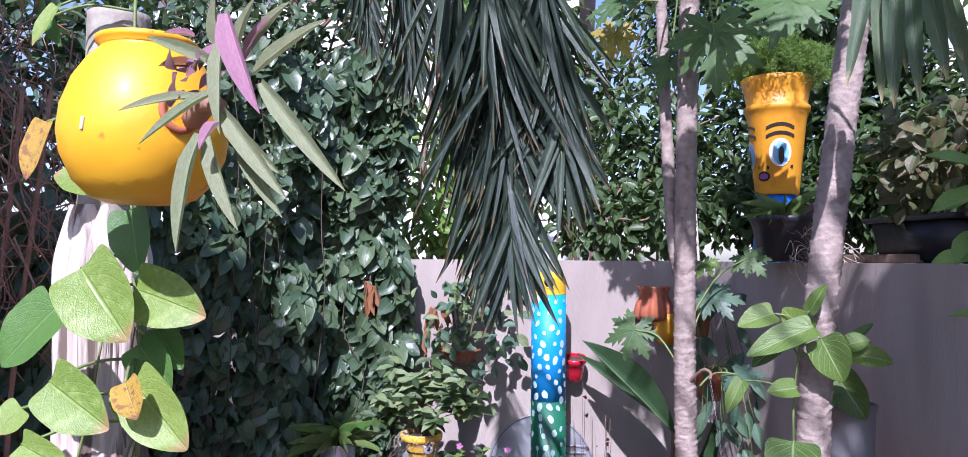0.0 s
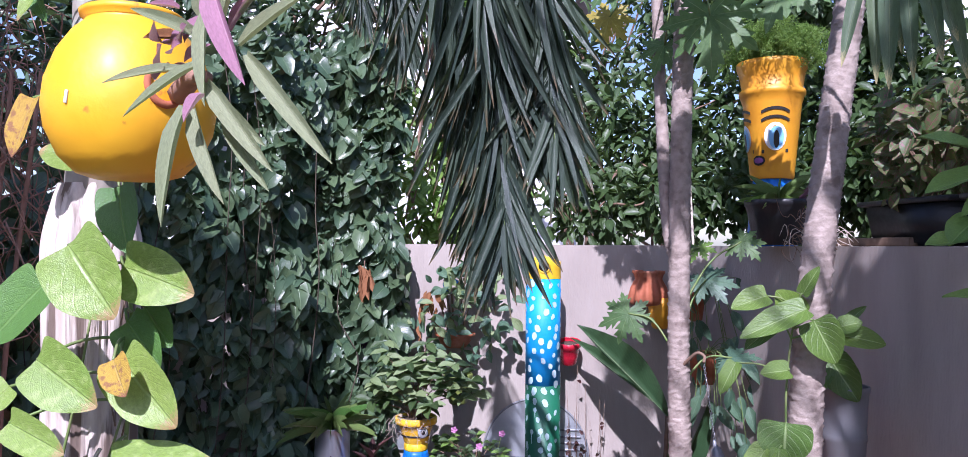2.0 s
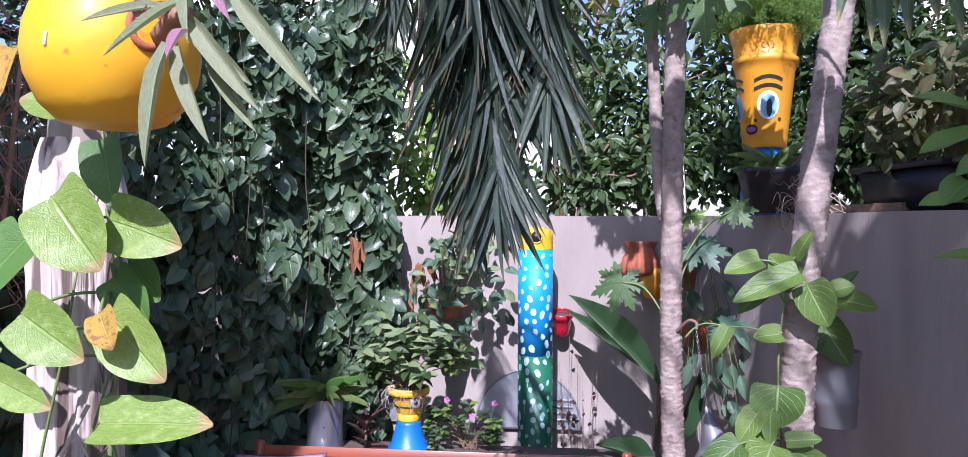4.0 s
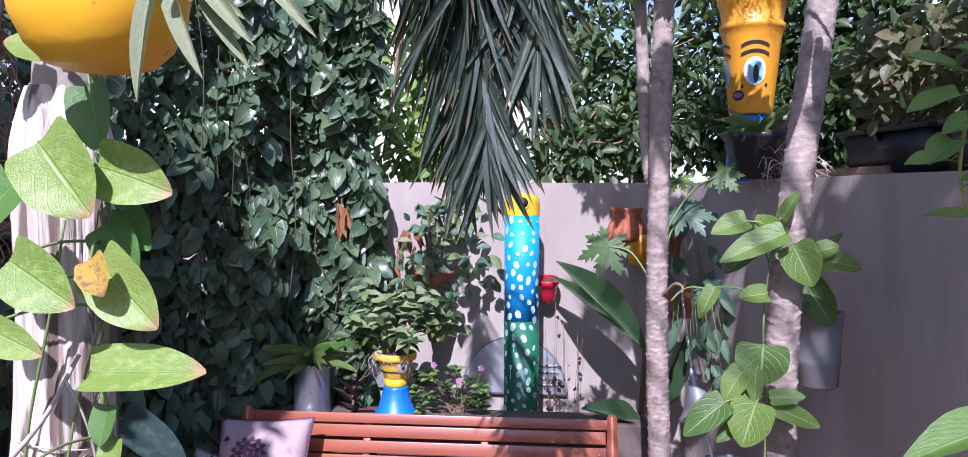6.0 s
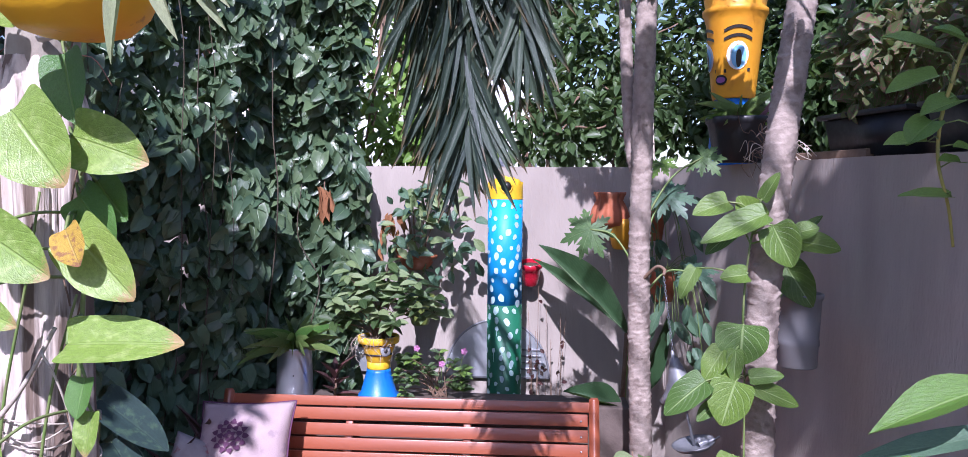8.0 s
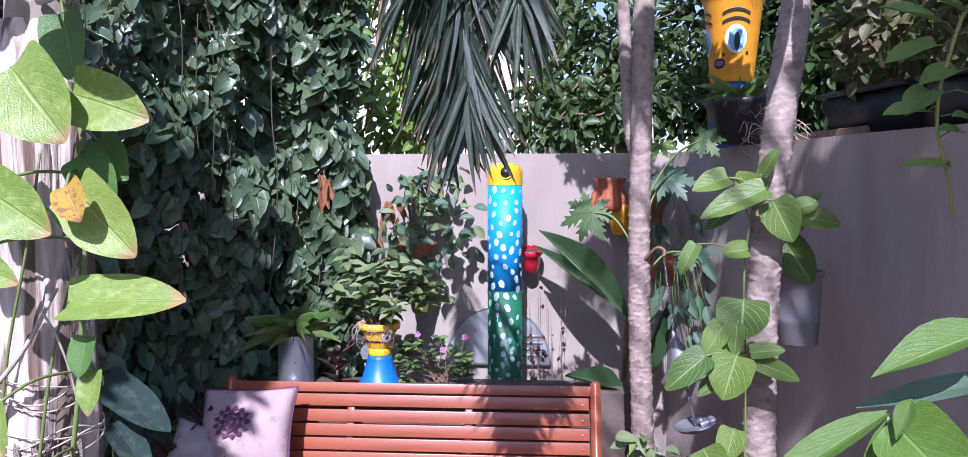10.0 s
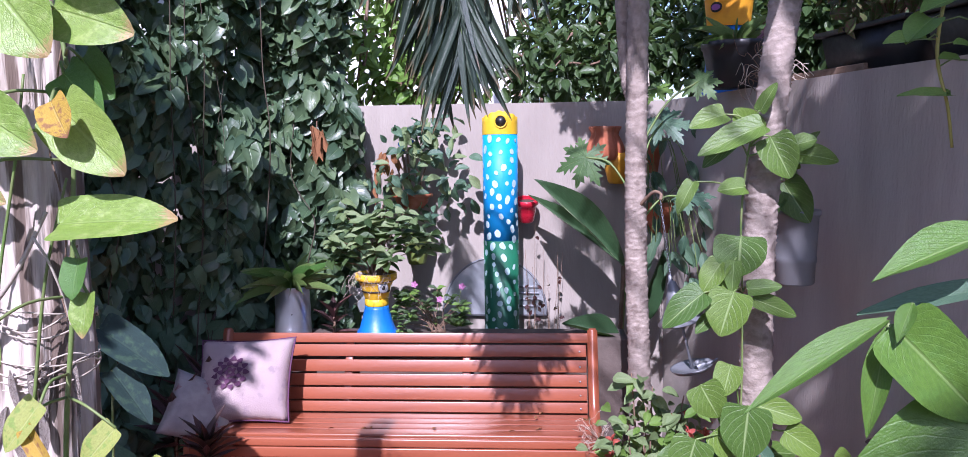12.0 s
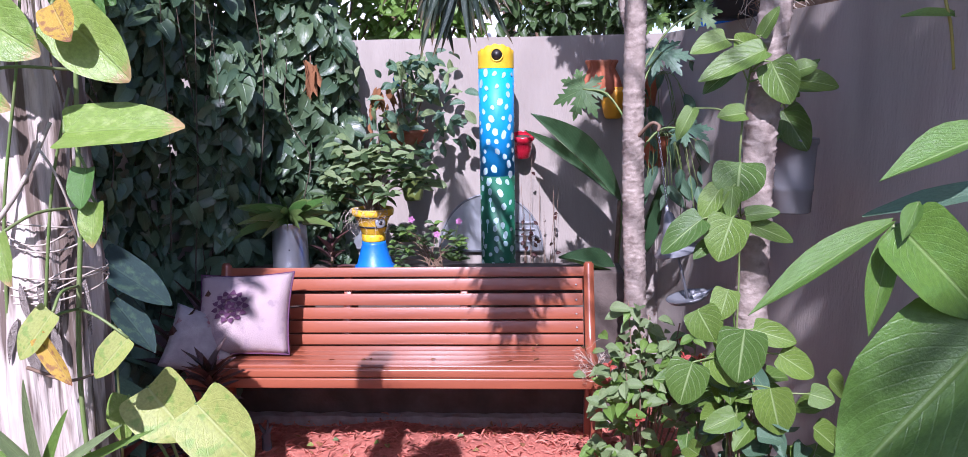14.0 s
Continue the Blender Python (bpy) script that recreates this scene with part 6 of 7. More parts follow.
def elephant_ear():
    t = thing("elephant_ear", "elephant ear plant with broad glossy bright green leaves", "plant", at=(1.12, 1.3, 0))
    rows = (
        (1.014, 1.120, 1.285, 0.840, 1.100, 1.097, 0.175),
        (1.015, 1.140, 1.528, 0.867, 1.120, 1.486, 0.055),
        (1.045, 1.200, 1.450, 0.876, 1.180, 1.423, 0.036),
        (0.911, 1.180, 1.412, 0.728, 1.160, 1.304, 0.044),
        (0.900, 1.140, 1.416, 1.007, 1.120, 1.305, 0.099),
        (0.900, 1.150, 1.409, 0.870, 1.130, 1.277, 0.034),
        (0.918, 1.130, 1.444, 0.893, 1.110, 1.405, 0.023),
        (1.066, 1.200, 1.135, 0.972, 1.180, 0.965, 0.162),
    )
    for k, (a, b, c, d, e, f, w) in enumerate(rows):
        part("leaf_stalk", tube(bend([(1.12 + 0.01 * k, 1.32, -0.02), (1.12, 1.3, 0.6), ((1.12 + a) / 2 + 0.05, 1.25, c * 0.8), (a, b, c)], 6), 0.006, 7, 0.5), M_STEM, t)
        leaf(t, LANCES[1] if k in (1, 3, 5, 6) else BROADS[k % 2], L_BIG if k != 2 else L_HEDGE, aim((a, b, c), (d, e, f), w, (-0.35, -0.75, 0.55) if k in (0, 4, 7) else (-0.2, -0.5, 0.85)))
    c = thing("soil_pot", "dark plastic tub holding the elephant ear", "planter", at=(1.15, 1.32, 0))
    part("body", lathe(hollow([(0.12, 0), (0.13, 0.01), (0.16, 0.26), (0.17, 0.27), (0.17, 0.29)], 0.008), 36), M_BLACK, c, m=pose(1.15, 1.32, 0))


elephant_ear()


def edge_vine():
    t = thing("heart_leaf_vine", "light green heart-leaved vine hanging over the wall", "climbing plant", at=(1.5, 2.2, 1.9))
    line = bend([(2.0, 2.3, 1.92), (1.78, 2.24, 2.12), (1.55, 2.19, 2.16), (1.47, 2.18, 2.0), (1.45, 2.18, 1.85), (1.48, 2.18, 1.72), (1.5, 2.19, 1.62)], 8)
    part("main_stem", tube(line, 0.006, 7, 0.6, 0.1), surface("yellowish_stem", (0.35, 0.3, 0.06), (0.28, 0.28, 0.07), 0.5, 20), t)
    rows = ((1.44, 2.17, 2.04, 1.31, 2.15, 2.00, 0.072), (1.43, 2.17, 2.10, 1.30, 2.15, 2.14, 0.064), (1.43, 2.17, 1.93, 1.36, 2.15, 1.88, 0.080), (1.42, 2.17, 1.88, 1.31, 2.15, 1.875, 0.064), (1.49, 2.17, 1.98, 1.39, 2.14, 1.95, 0.072),
            (1.48, 2.17, 1.745, 1.35, 2.15, 1.755, 0.042), (1.50, 2.17, 1.83, 1.44, 2.15, 1.835, 0.048), (1.52, 2.16, 1.86, 1.47, 2.14, 1.87, 0.048), (1.5, 2.17, 2.12, 1.42, 2.14, 2.16, 0.06), (1.55, 2.15, 2.05, 1.6, 2.12, 1.98, 0.07), (1.52, 2.16, 1.92, 1.6, 2.14, 1.88, 0.07))
    for k, (a, b, c, d, e, f, w) in enumerate(rows):
        near = min(line, key=lambda q: (q - Vector((a, b, c))).length)
        part("leaf_stalk", tube([near, (near + Vector((a, b, c))) / 2 + Vector((0, -0.01, 0.01)), (a, b, c)], 0.002, 5), M_STEM, t)
        leaf(t, HEARTS[k % 3], L_LIGHT, aim((a, b, c), (d, e, f), w, (-0.2, -0.55, 0.85)))


edge_vine()


# ---- on top of the walls ----
def face_pot():
    x, y = 1.40, 4.05
    z = WALL_H
    t = thing("tall_yellow_pot", "tall yellow painted clay pot with painted eye and lip shapes", "flower pot", at=(x, y, z))
    part("blue_base", lathe([(0.115, z), (0.12, z + 0.01), (0.10, z + 0.2), (0.088, z + 0.32)], 36), M_BLUE, t, "upturned blue pot", m=pose(x, y, 0))
    z0 = z + 0.32
    pr = [(0.092, z0), (0.095, z0 + 0.01), (0.128, z0 + 0.36), (0.140, z0 + 0.40), (0.145, z0 + 0.405), (0.145, z0 + 0.425), (0.132, z0 + 0.435), (0.142, z0 + 0.5), (0.155, z0 + 0.54), (0.157, z0 + 0.56), (0.152, z0 + 0.565)]
    pr = [(r * 1.06, h) for r, h in pr]
    part("body", lathe(hollow(pr, 0.01), 48, 0.012), M_YELLOW, t, m=pose(x, y, 0))

    def patch(name, pts, mat, lift, label=""):
        bm = bmesh.new()
        ring = []
        for u, v in pts:
            r = (0.095 + 0.033 * (v - z0) / 0.36) * 1.06 + lift + 0.0015
            a = math.radians(-100) + u / 0.115
            ring.append(bm.verts.new((x + r * math.cos(a), y + r * math.sin(a), v)))
        bm.faces.new(ring)
        part(name, bm, mat, t, label)

    def oval(u, v, a, b, n=20, lean=0.0):
        return [(u + a * math.cos(q) + lean * b * math.sin(q), v + b * math.sin(q)) for q in np.linspace(0, 2 * math.pi, n, endpoint=False)]
    e = z0 + 0.195
    for sgn, u in ((1, 0.008), (-1, -0.155)):
        patch("eye_white", oval(u, e, 0.048, 0.066), M_WHITE, 0.002, "white painted oval")
        patch("eye_blue", oval(u + 0.004, e - 0.006, 0.032, 0.054), M_SKYBLUE, 0.004, "blue painted oval")
        patch("eye_dark", oval(u + 0.004, e - 0.014, 0.012, 0.042), M_INK, 0.006, "black painted oval")
        for k, (dv, w) in enumerate(((0.082, 0.058), (0.122, 0.056))):
            top = [(u + q * w, e + dv + 0.018 * (1 - q * q)) for q in np.linspace(-1, 1, 9)]
            patch("lash_stroke", top + [(a, b - 0.014) for a, b in top[::-1]], M_INK, 0.003, "black painted stroke")
        patch("lower_stroke", [(u - 0.06, e - 0.062), (u + 0.06, e - 0.058), (u + 0.06, e - 0.074), (u - 0.06, e - 0.078)], M_INK, 0.003, "black painted stroke")
    patch("lip_dark", oval(-0.07, z0 + 0.085, 0.032, 0.024), M_INK, 0.002, "dark painted oval")
    patch("lip_mauve", oval(-0.07, z0 + 0.085, 0.024, 0.014), M_MAUVE, 0.004, "mauve painted oval")
    f = thing("asparagus_fern", "feathery light green asparagus fern in the tall yellow pot", "plant", at=(x, y, z0 + 0.55))
    rnd = random.Random(71)
    needle = blade("needle", "lance", 2, 1, 0.1, 0.2)
    out = []
    for k in range(95):
        a = rnd.uniform(0, 6.28)
        d = Vector((math.cos(a), math.sin(a), rnd.uniform(0.0, 1.1))).normalized()
        ln = rnd.uniform(0.14, 0.36)
        pts = bend([(x, y, z0 + 0.53), Vector((x, y, z0 + 0.56)) + d * ln * 0.6 + Vector((0, 0, 0.03)), Vector((x, y, z0 + 0.55)) + d * ln + Vector((0, 0, -0.06))], 8)
        part("frond_stem", tube(pts, 0.0012, 4, 0.5), M_STEM, f)
        for p in pts[5:]:
            for j in range(18):
                q = p + any_dir(rnd) * 0.022
                out.append(aim(q, q + any_dir(rnd, 0.2) * 0.026, 0.004, any_dir(rnd)))
    joined("needles", [needle], out, L_FERN, f)


face_pot()


def wall_top_tubs():
    rnd = random.Random(73)
    y = 3.62
    x = right_wall_x(y) - 0.01
    t = thing("black_tub", "ribbed black plastic tub planter on the wall top", "planter", at=(x, y, WALL_H))
    pr = [(0.10, 0.004), (0.105, 0.01), (0.125, 0.12), (0.135, 0.165), (0.142, 0.17), (0.143, 0.19), (0.138, 0.195)]
    part("body", lathe(hollow(pr, 0.006), 48, 0.01, 12, 0.012), M_BLACK, t, m=pose(x, y, WALL_H))
    part("soil", lathe([(0.128, 0.14), (0.126, 0.17), (0.02, 0.178)], 24, 0.05), M_POTSOIL, t, m=pose(x, y, WALL_H))
    s = thing("grassy_plant", "grassy strap-leaved plant in the black tub", "plant", at=(x, y, WALL_H + 0.17))
    strap_tuft(s, (x, y, WALL_H + 0.17), 34, 0.17, 0.01, L_SPIDER, rnd, 1.2, (0, 1, 2), 0.9, pale=L_LIGHT)
    for k in range(8):
        q = Vector((x + 0.12 + rnd.uniform(-0.02, 0.1), y - rnd.uniform(0, 0.06), WALL_H + 0.21 + rnd.uniform(0, 0.16)))
        leaf(s, STRAPS[1], L_PINK, aim((x + 0.06, y, WALL_H + 0.17), q, 0.016, (-0.3, -0.8, 0.5)), "leaf", "magenta leaf")
    w = thing("dry_creeper", "bare dry creeper twigs trailing over the wall top", "dry vine", at=(x, y - 0.1, WALL_H))
    for k in range(26):
        q = Vector((right_wall_x(y - 0.3) + rnd.uniform(-0.12, 0.05), y - rnd.uniform(0.1, 0.5), WALL_H + rnd.uniform(0.0, 0.12)))
        pts = [q + Vector((0.1, 0, -0.02 - q.z + WALL_H)), q]
        for j in range(4):
            q = q + Vector((rnd.uniform(-0.06, 0.05), rnd.uniform(-0.06, 0.03), rnd.uniform(-0.07, 0.05)))
            pts.append(q)
        part("twig", tube(bend(pts, 4), 0.0018, 4, 0.6), M_TWINE if k % 2 else M_TWIG, w)
    for k, yy in enumerate((2.95, 2.45, 1.95)):
        xx = right_wall_x(yy) + 0.17
        t = thing("black_trough", "black plastic trough planter resting on the wall top", "planter", "black troughs", at=(xx, yy, WALL_H))
        bm = bmesh.new()
        bmesh.ops.create_cube(bm, size=1, matrix=Matrix.Translation((0, 0, 0.075)) @ Matrix.Diagonal((0.24, 0.44, 0.15, 1)))
        for v in bm.verts:
            if v.co.z < 0.05:
                v.co.x *= 0.82
                v.co.y *= 0.9
        bmesh.ops.bevel(bm, geom=bm.edges[:], offset=0.012, segments=2, affect="EDGES")
        ang = -math.degrees(math.atan2(RIGHT_END[0] - CORNER[0], CORNER[1] - RIGHT_END[1])) * -1
        part("body", bm, M_BLACK, t, m=pose(xx, yy, WALL_H, 0, 0, ang))
        part("rim", box(0.27, 0.47, 0.018, 0.006), M_BLACK, t, m=pose(xx, yy, WALL_H + 0.15, 0, 0, ang))
        c = thing("coleus", "bushy coleus with green and dull red leaves in a trough", "plant", "wall-top coleus", at=(xx, yy, WALL_H + 0.15))
        for j in range(9):
            tip = Vector((xx + rnd.uniform(-0.2, 0.2), yy + rnd.uniform(-0.25, 0.25), WALL_H + rnd.uniform(0.28, 0.5)))
            part("stem", tube(bend([(xx, yy, WALL_H + 0.15), (Vector((xx, yy, WALL_H + 0.2)) + tip) / 2, tip], 4), 0.004, 5), M_TWIG, c)
        poses = leaves_in(rnd, 420, (xx, yy, WALL_H + 0.36), (0.27, 0.34, 0.24), 0.062, 0.6, 0.3, 0.5)
        for m in poses[:40]:
            leaf(c, OVALS[rnd.randrange(3)], L_COLEUS, m)
        joined("leaves", OVALS[:2], poses[40:], L_COLEUS, c)
    # pieces of timber under the troughs
    for k, yy in enumerate((3.25, 3.05)):
        tagged(part("timber_plank", box(0.10, 0.3, 0.03, 0.004), M_TWIG, None, "", m=pose(right_wall_x(yy) + 0.10, yy, WALL_H + 0.015, 0, 0, 14)), "weathered timber offcut lying on the wall top", "plank", "timber offcuts")


wall_top_tubs()


# ---- trees and house beyond the wall ----
def tree(name, label, base, height, crown, n, size, mat, seed, shapes=None, slim=0.5, hang=0.4, branches=14, group="trees beyond the wall"):
    rnd = random.Random(seed)
    b = Vector(base)
    t = thing(name, label, "tree", group, at=base)
    top = b + Vector((rnd.uniform(-0.2, 0.2), rnd.uniform(-0.2, 0.2), height))
    part("trunk", tube(bend([b - Vector((0, 0, 0.05)), (b + top) / 2 + Vector((0.1, 0, 0)), top], 10), 0.05, 10, 0.5, 0.15, seed), M_TWIG, t)
    poses = []
    for c, r in crown:
        poses += leaves_in(rnd, int(n * r[0] * r[2]), c, r, size, slim, hang, 0.25)
        for k in range(branches // len(crown) + 1):
            e = Vector(c) + Vector((rnd.uniform(-0.8, 0.8) * r[0], rnd.uniform(-0.8, 0.8) * r[1], rnd.uniform(-0.8, 0.8) * r[2]))
            part("limb", tube(bend([b + (top - b) * rnd.uniform(0.4, 0.95), (Vector(c) + e) / 2, e], 5), 0.012, 5, 0.35, 0.1), M_TWIG, t)
    joined("crown", shapes or SMALL, poses, mat, t)


tree("garden_tree", "dense dark-leaved tree beyond the garden wall", (1.0, 6.0, 0), 3.6, [((0.9, 5.4, 2.5), (0.75, 0.5, 0.75)), ((0.55, 4.85, 2.1), (0.45, 0.25, 0.35)), ((1.0, 4.8, 2.15), (0.4, 0.25, 0.35)), ((1.9, 5.6, 2.7), (0.9, 0.6, 0.9)), ((1.4, 5.8, 3.6), (0.9, 0.6, 0.7))], 2900, 0.085, L_TREE, 81)
tree("garden_tree", "shady shrub with narrow leaves behind the wall", (2.6, 5.4, 0), 3.2, [((2.4, 5.0, 2.6), (0.8, 0.6, 0.8)), ((3.3, 5.2, 2.7), (0.8, 0.6, 0.8)), ((2.2, 4.5, 2.3), (0.6, 0.5, 0.5)), ((1.6, 4.75, 2.15), (0.6, 0.25, 0.4)), ((2.0, 4.9, 3.4), (0.8, 0.4, 0.6))], 5200, 0.08, L_TREE, 82)
tree("light_green_shrub", "light green leafy shrub just behind the wall", (-0.2, 4.9, 0), 2.3, [((-0.3, 4.8, 2.0), (0.4, 0.22, 0.25)), ((0.0, 4.85, 2.1), (0.3, 0.22, 0.3))], 2200, 0.09, L_LIGHT, 83, shapes=OVALS[:2])
tree("garden_tree", "broad-leaved tree filling the gap beyond the wall", (0.4, 6.4, 0), 3.6, [((0.35, 6.2, 3.2), (0.8, 0.5, 0.6)), ((-0.1, 6.4, 4.0), (0.7, 0.5, 0.5)), ((0.9, 6.4, 4.2), (0.5, 0.5, 0.3))], 1400, 0.11, L_TREE, 84)
tree("garden_tree", "tall ivy-clad tree behind the hedge", (-1.5, 5.3, 0), 4.2, [((-1.1, 4.9, 3.2), (0.6, 0.4, 0.8)), ((-1.9, 4.9, 3.2), (0.8, 0.5, 1.0)), ((-0.7, 5.0, 3.9), (0.6, 0.4, 0.5))], 1500, 0.09, L_IVY, 85, shapes=IVYS[:2])
tree("garden_tree", "shady tree on the far side of the wall", (3.6, 3.8, 0), 3.6, [((3.0, 3.5, 2.8), (0.7, 0.9, 0.8)), ((2.9, 2.5, 2.6), (0.6, 0.8, 0.7))], 2600, 0.09, L_TREE, 86)


tree("light_green_tree", "sunlit light green tree in the gap beside the hedge", (-0.45, 5.6, 0), 3.6, [((-0.45, 5.3, 2.55), (0.40, 0.3, 0.5)), ((-0.9, 5.2, 2.9), (0.40, 0.3, 0.6)), ((-0.55, 4.75, 2.15), (0.3, 0.2, 0.35)), ((-0.1, 5.5, 3.1), (0.5, 0.3, 0.5)), ((-0.5, 5.6, 3.7), (0.5, 0.3, 0.5))], 1300, 0.09, L_LIGHT, 87, shapes=OVALS[:2])
# unseen tree, added to throw dappled shade on the right wall
tree("added_shade_tree", "broad-crowned tree added unseen behind the viewpoint to cast shade", (2.5, -2.7, 0), 4.6, [((1.55, -0.3, 3.5), (0.36, 0.65, 0.6)), ((1.95, 0.4, 3.2), (0.45, 0.7, 0.5)), ((2.0, -1.6, 4.6), (0.7, 0.7, 0.6)), ((1.35, -0.4, 4.5), (0.36, 0.6, 0.45))], 2700, 0.14, L_TREE, 88, shapes=OVALS[:2], group="")
tree("garden_tree", "dark leafy tree outside the hedge and wall", (-2.6, 3.4, 0), 3.4, [((-2.5, 3.5, 2.7), (0.5, 0.9, 0.9)), ((-2.3, 4.4, 2.9), (0.6, 0.5, 0.9))], 2600, 0.10, L_IVY, 89, shapes=IVYS[:2])


# second unseen tree, its crowns added so that the hedge lies in shade
tree("added_shade_tree", "tall leafy tree added unseen outside the wall to shade the hedge", (-3.0, 0.4, 0), 4.6, [((-1.6, 0.4, 3.6), (0.65, 0.8, 0.9)), ((-1.75, -0.5, 4.7), (0.7, 0.7, 0.9)), ((-2.4, 1.5, 3.4), (0.8, 0.8, 0.9)), ((-1.4, -0.9, 5.3), (0.42, 0.5, 0.55)), ((-1.28, 0.5, 2.75), (0.33, 0.5, 0.5))], 3600, 0.14, L_TREE, 90, shapes=OVALS[:2], group="")


def house():
    t = thing("white_house", "white painted house seen through gaps in the trees", "house", at=(-2.2, 10, 0))
    part("wall", box(5.2, 3.0, 5.2, 0.02, (-2.2, 10.5, 2.5)), M_HOUSE, t)
    part("roof", box(5.6, 3.4, 0.22, 0.03, (-2.2, 10.5, 5.2)), M_ROOF, t)
    for x, z in ((-3.6, 3.4), (-4.4, 3.4)):
        w = part("window", box(0.6, 0.06, 1.1, 0.01, (x, 8.985, z)), M_WHITE, t)
        part("pane", box(0.5, 0.02, 0.98, 0.004, (x, 8.95, z)), M_GLASSY, w)
    c = thing("white_column", "tall white rendered column of the neighbouring house", "column", at=(4.3, 8.4, 0))
    part("shaft", box(0.75, 0.6, 6.0, 0.03, (4.35, 8.7, 2.95)), M_HOUSE, c)
    part("cap", box(0.95, 0.8, 0.15, 0.03, (4.35, 8.7, 6.0)), M_HOUSE, c)


house()


def cane():
    tagged(part("bamboo_cane", tube([(1.10, 4.62, -0.02), (1.13, 4.62, 1.5), (1.06, 4.63, 2.75)], 0.008, 8, 0.9), M_TWINE), "pale thin bamboo cane leaning behind the wall", "cane")


cane()


# ---- palm ----
def frond(parent, line, n, length, width, rnd, hang=0.8, first=0.25):
    """A feather leaf: a rib and narrow leaflets that hang on both sides."""
    pts = bend(line, 12)
    f = part("rib", tube(pts, 0.012, 7, 0.25), M_STEM, parent)
    for k in range(n):
        u = first + (1 - first) * k / n
        i = min(int(u * (len(pts) - 1)), len(pts) - 2)
        p = pts[i] + (pts[i + 1] - pts[i]) * (u * (len(pts) - 1) - i)
        d = (pts[i + 1] - pts[i]).normalized()
        side = d.cross(Vector((0, 0, 1)))
        if side.length < 0.2:
            side = Vector((1, 0, 0))
        side.normalize()
        for sgn in (1, -1):
            way = (side * sgn * rnd.uniform(0.05, 0.62) + d * rnd.uniform(0.2, 0.7) + Vector((rnd.uniform(-0.3, 0.3), rnd.uniform(-0.3, 0.3), -hang * rnd.uniform(0.5, 1.5)))).normalized()
            s = length * (1 - 0.45 * abs(2 * u - 0.9)) * rnd.uniform(0.75, 1.1)
            leaf(parent, STRAPS[1 + (k % 2)], L_PALM, aim(p, p + way * s, width * rnd.uniform(0.75, 1.2), (-0.4 * sgn + rnd.uniform(-0.4, 0.4), -0.8, 0.35), sag=s / width * 0.12), "leaflet")


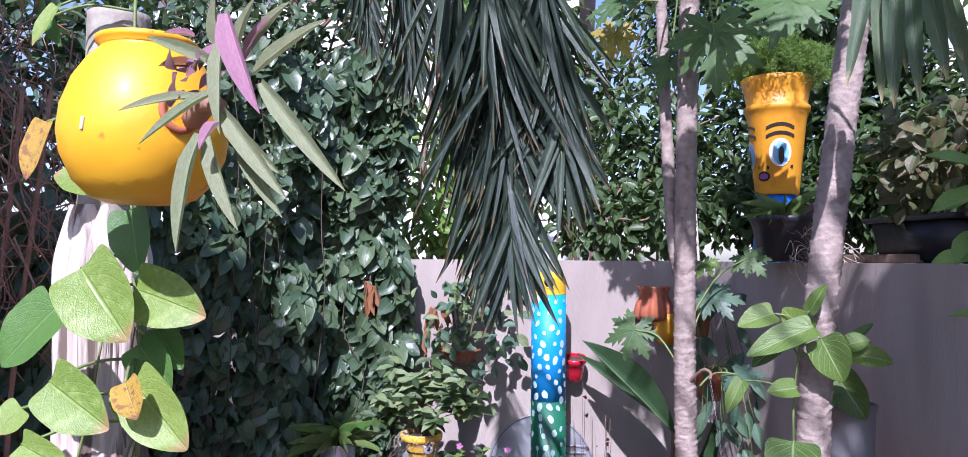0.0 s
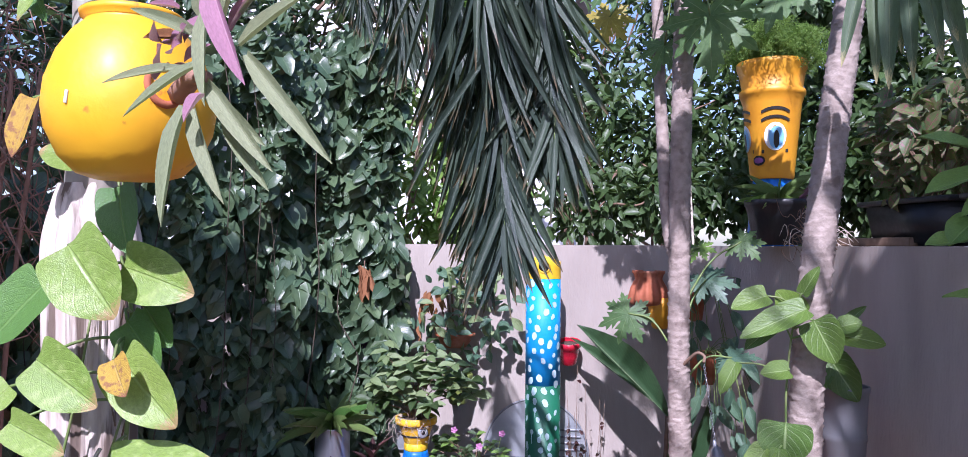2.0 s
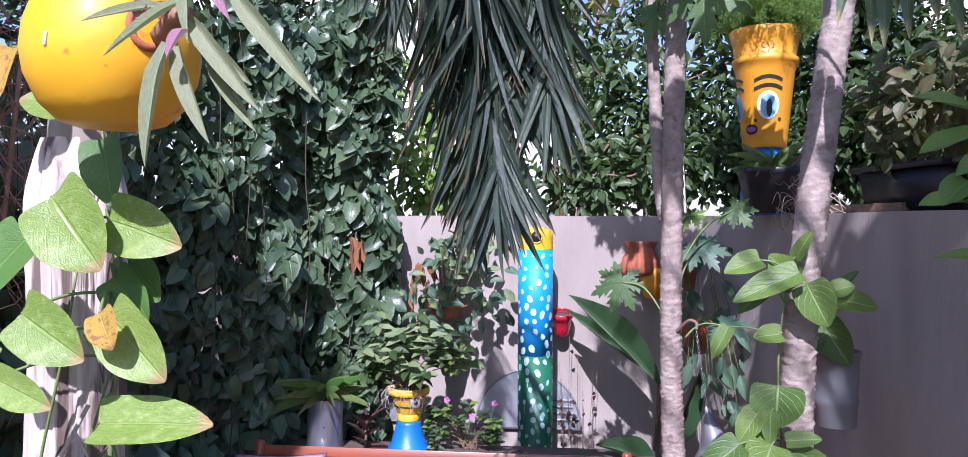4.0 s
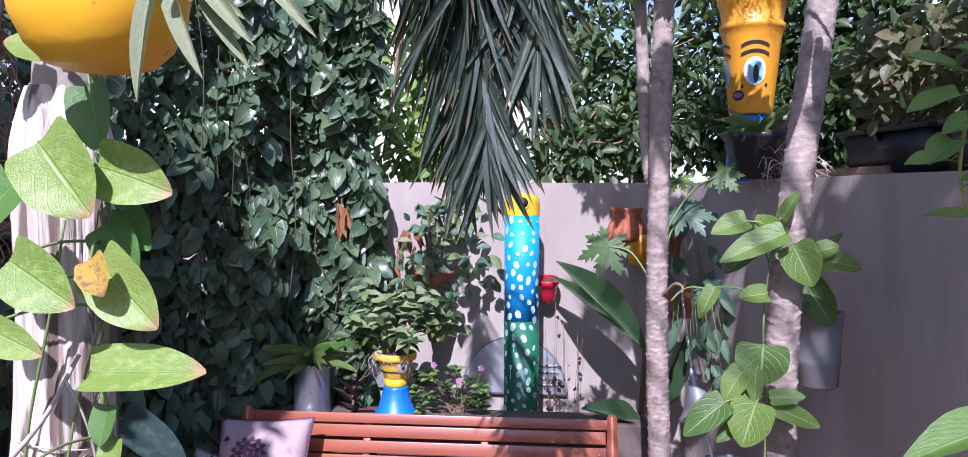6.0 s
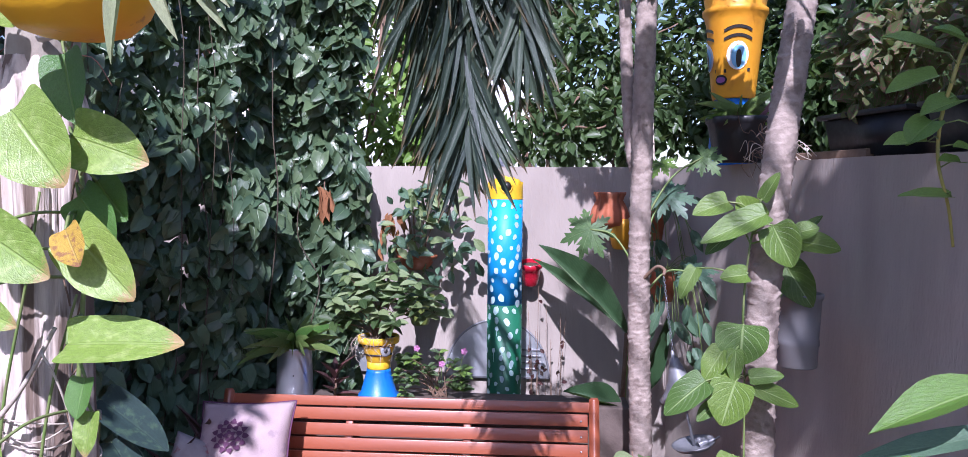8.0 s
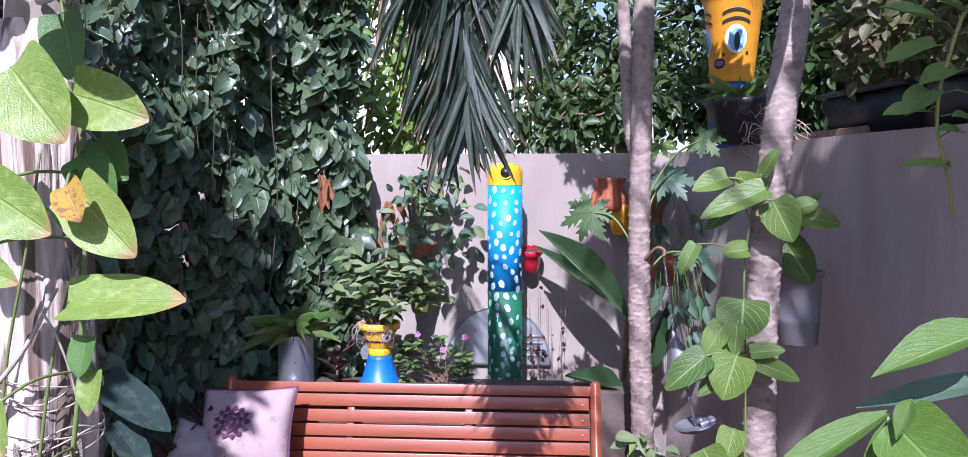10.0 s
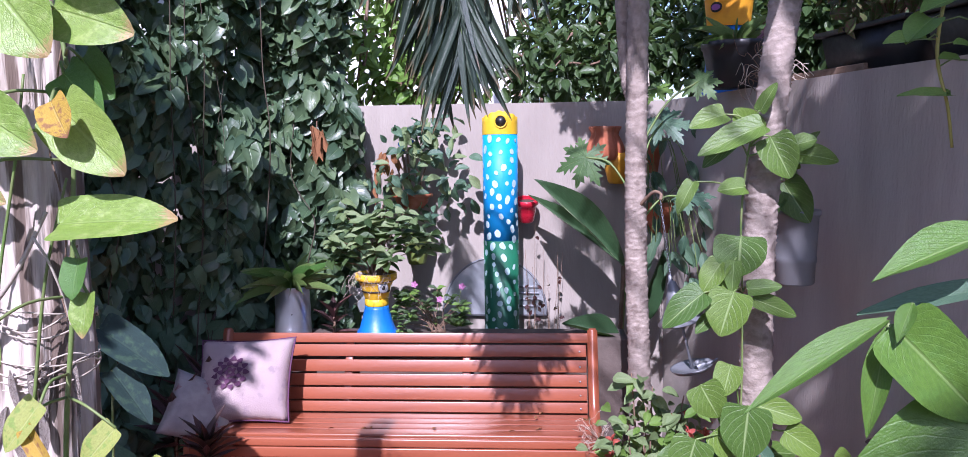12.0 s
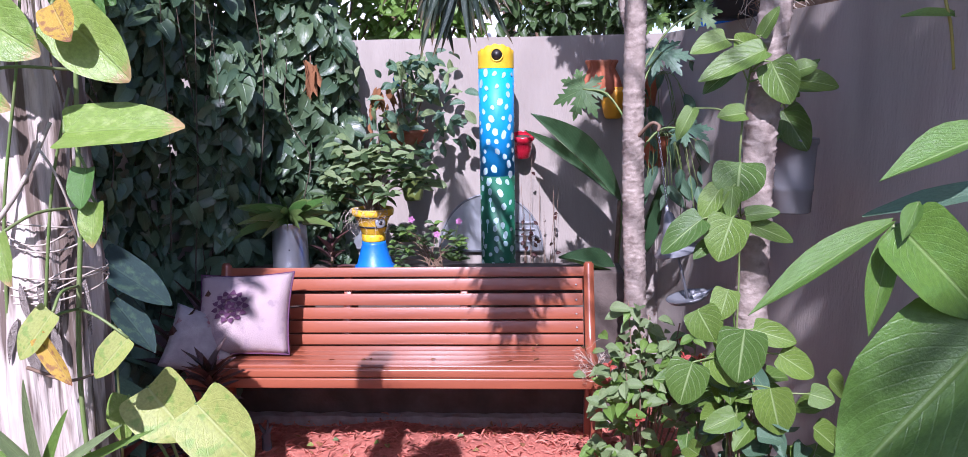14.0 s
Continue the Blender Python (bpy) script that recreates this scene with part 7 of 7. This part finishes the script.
def palm():
    rnd = random.Random(91)
    t = thing("palm_tree", "palm tree with long drooping dark green feather fronds", "palm", at=(1.4, -2.1, 0))
    # crown and trunk are unseen, added behind the viewpoint to carry the fronds
    crown = Vector((1.35, -2.0, 4.6))
    part("trunk", tube(bend([(1.4, -2.1, -0.05), (1.42, -2.1, 2.2), crown], 24), 0.10, 18, 0.8, 0.05, 1.0, 0.05, 0.07), M_TRUNK, t)
    frond(t, [crown, (0.6, 0.1, 4.3), (0.252, 1.90, 2.934), (0.244, 2.10, 2.621), (0.270, 2.15, 2.346), (0.287, 2.15, 2.105), (0.297, 2.12, 1.913)], 62, 0.48, 0.022, rnd, 0.90, 0.45)
    frond(t, [crown, (0.4, 0.1, 4.35), (0.121, 2.10, 3.064), (0.131, 2.25, 2.648), (0.160, 2.30, 2.385), (0.199, 2.28, 2.121), (0.224, 2.25, 1.899)], 46, 0.48, 0.021, rnd, 0.90, 0.45)
    frond(t, [crown, (0.7, 0.2, 4.4), (0.345, 1.90, 2.927), (0.365, 2.10, 2.663), (0.395, 2.15, 2.472), (0.415, 2.15, 2.294), (0.421, 2.12, 2.131)], 46, 0.44, 0.022, rnd, 0.80, 0.50)
    frond(t, [crown, (0.3, 0.1, 4.2), (-0.070, 2.20, 3.139), (-0.085, 2.45, 2.884), (-0.066, 2.50, 2.690), (-0.049, 2.50, 2.515)], 36, 0.40, 0.019, rnd, 1.20, 0.55)
    frond(t, [crown, (0.1, 0.1, 4.3), (-0.241, 2.40, 3.272), (-0.273, 2.65, 2.980), (-0.260, 2.70, 2.830), (-0.241, 2.70, 2.680)], 26, 0.34, 0.015, rnd, 1.60, 0.60)
    # one more frond, its broad leaflets coloured paler for sunlight, hanging beside the leaning trunk
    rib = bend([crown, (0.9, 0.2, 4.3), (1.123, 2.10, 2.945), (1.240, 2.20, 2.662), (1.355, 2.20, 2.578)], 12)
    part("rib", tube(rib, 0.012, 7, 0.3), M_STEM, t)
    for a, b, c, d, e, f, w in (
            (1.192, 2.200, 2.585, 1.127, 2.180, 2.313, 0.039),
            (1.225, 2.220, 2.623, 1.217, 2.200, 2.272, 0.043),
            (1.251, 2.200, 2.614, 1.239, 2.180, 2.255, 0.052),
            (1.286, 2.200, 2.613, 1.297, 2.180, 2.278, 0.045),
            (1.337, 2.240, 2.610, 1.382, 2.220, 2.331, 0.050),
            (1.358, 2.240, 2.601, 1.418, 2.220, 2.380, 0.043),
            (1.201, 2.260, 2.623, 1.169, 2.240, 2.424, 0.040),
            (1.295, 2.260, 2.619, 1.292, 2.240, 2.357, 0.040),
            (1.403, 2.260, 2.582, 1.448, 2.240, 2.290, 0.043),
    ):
        leaf(t, STRAPS[0], L_PALM_SUN_TINT, aim((a, b, c), (d, e, f), w, (-0.4, -0.85, 0.3)), "leaflet", "leaflet with a torn tip, coloured paler as if sunlit")
    # two unseen fronds overhead, added to shade the back wall
    frond(t, [crown, (0.9, -0.2, 4.6), (0.62, 1.2, 4.2), (0.58, 1.9, 3.7), (0.57, 2.1, 3.3)], 96, 0.46, 0.036, rnd, 0.7, 0.42)
    frond(t, [crown, (1.1, -0.2, 4.6), (0.92, 1.2, 4.2), (0.88, 1.9, 3.7), (0.86, 2.1, 3.35)], 96, 0.44, 0.036, rnd, 0.7, 0.42)
    # further unseen fronds that fill out the added crown
    frond(t, [crown, (1.6, -1.2, 4.9), (2.0, -0.5, 4.5), (2.2, 0.2, 3.9)], 40, 0.5, 0.034, rnd, 0.5, 0.2)
    frond(t, [crown, (0.9, -2.6, 4.9), (0.4, -3.0, 4.3)], 36, 0.5, 0.034, rnd, 0.5, 0.2)
    frond(t, [crown, (2.0, -2.3, 4.9), (2.6, -2.5, 4.2)], 36, 0.5, 0.034, rnd, 0.5, 0.2)


palm()


def stone_ornament():
    x, y = -0.74, 3.42
    t = thing("stone_ornament", "small dark grey pronged stone ornament on the mulch", "ornament", at=(x, y, 0))
    part("base", lathe([(0.02, -0.01), (0.024, 0.01), (0.018, 0.05), (0.022, 0.07), (0.012, 0.085)], 10, 0.25), M_STONE, t, m=pose(x, y, 0))
    for k, (dx, dz) in enumerate(((-0.03, 0.13), (0.012, 0.145), (0.032, 0.12))):
        part("prong", tube(bend([(x, y, 0.07), (x + dx * 0.6, y, 0.1), (x + dx, y - 0.005, dz)], 5), 0.012, 7, 0.25, 0.2), M_STONE, t)


stone_ornament()


def dry_bunch():
    rnd = random.Random(77)
    t = thing("dry_twig_bunch", "bunch of dry brown twigs caught at the bench end", "dry twigs", at=(0.70, 3.15, 0.5))
    for k in range(34):
        q = Vector((0.70 + rnd.uniform(-0.05, 0.05), 3.12 + rnd.uniform(-0.03, 0.03), 0.50 + rnd.uniform(-0.05, 0.08)))
        pts = [(0.72, 3.14, 0.49), q]
        for j in range(3):
            q = q + Vector((rnd.uniform(-0.03, 0.03), rnd.uniform(-0.02, 0.02), rnd.uniform(-0.03, 0.03)))
            pts.append(q)
        part("twig", tube(bend(pts, 3), 0.0012, 4, 0.6), M_TWINE if k % 3 else M_DRYTWIG, t)


dry_bunch()


def leaf_litter():
    rnd = random.Random(78)
    t = thing("leaf_litter", "scatter of small dry leaves on bench and mulch", "leaf litter", kind="stuff")
    out = []
    for k in range(70):
        p = Vector((rnd.uniform(-0.7, 0.6), rnd.uniform(3.2, 3.45), 0.492)) if k % 9 == 0 else Vector((rnd.uniform(-0.9, 0.8), rnd.uniform(3.1, 3.75), 0.035))
        out.append(aim(p, p + Vector((rnd.uniform(-1, 1), rnd.uniform(-1, 1), 0.15)).normalized() * 0.028, 0.014, any_dir(rnd, 1.5)))
    joined("dry_leaves", SMALL, out, L_BROWN, t)


leaf_litter()
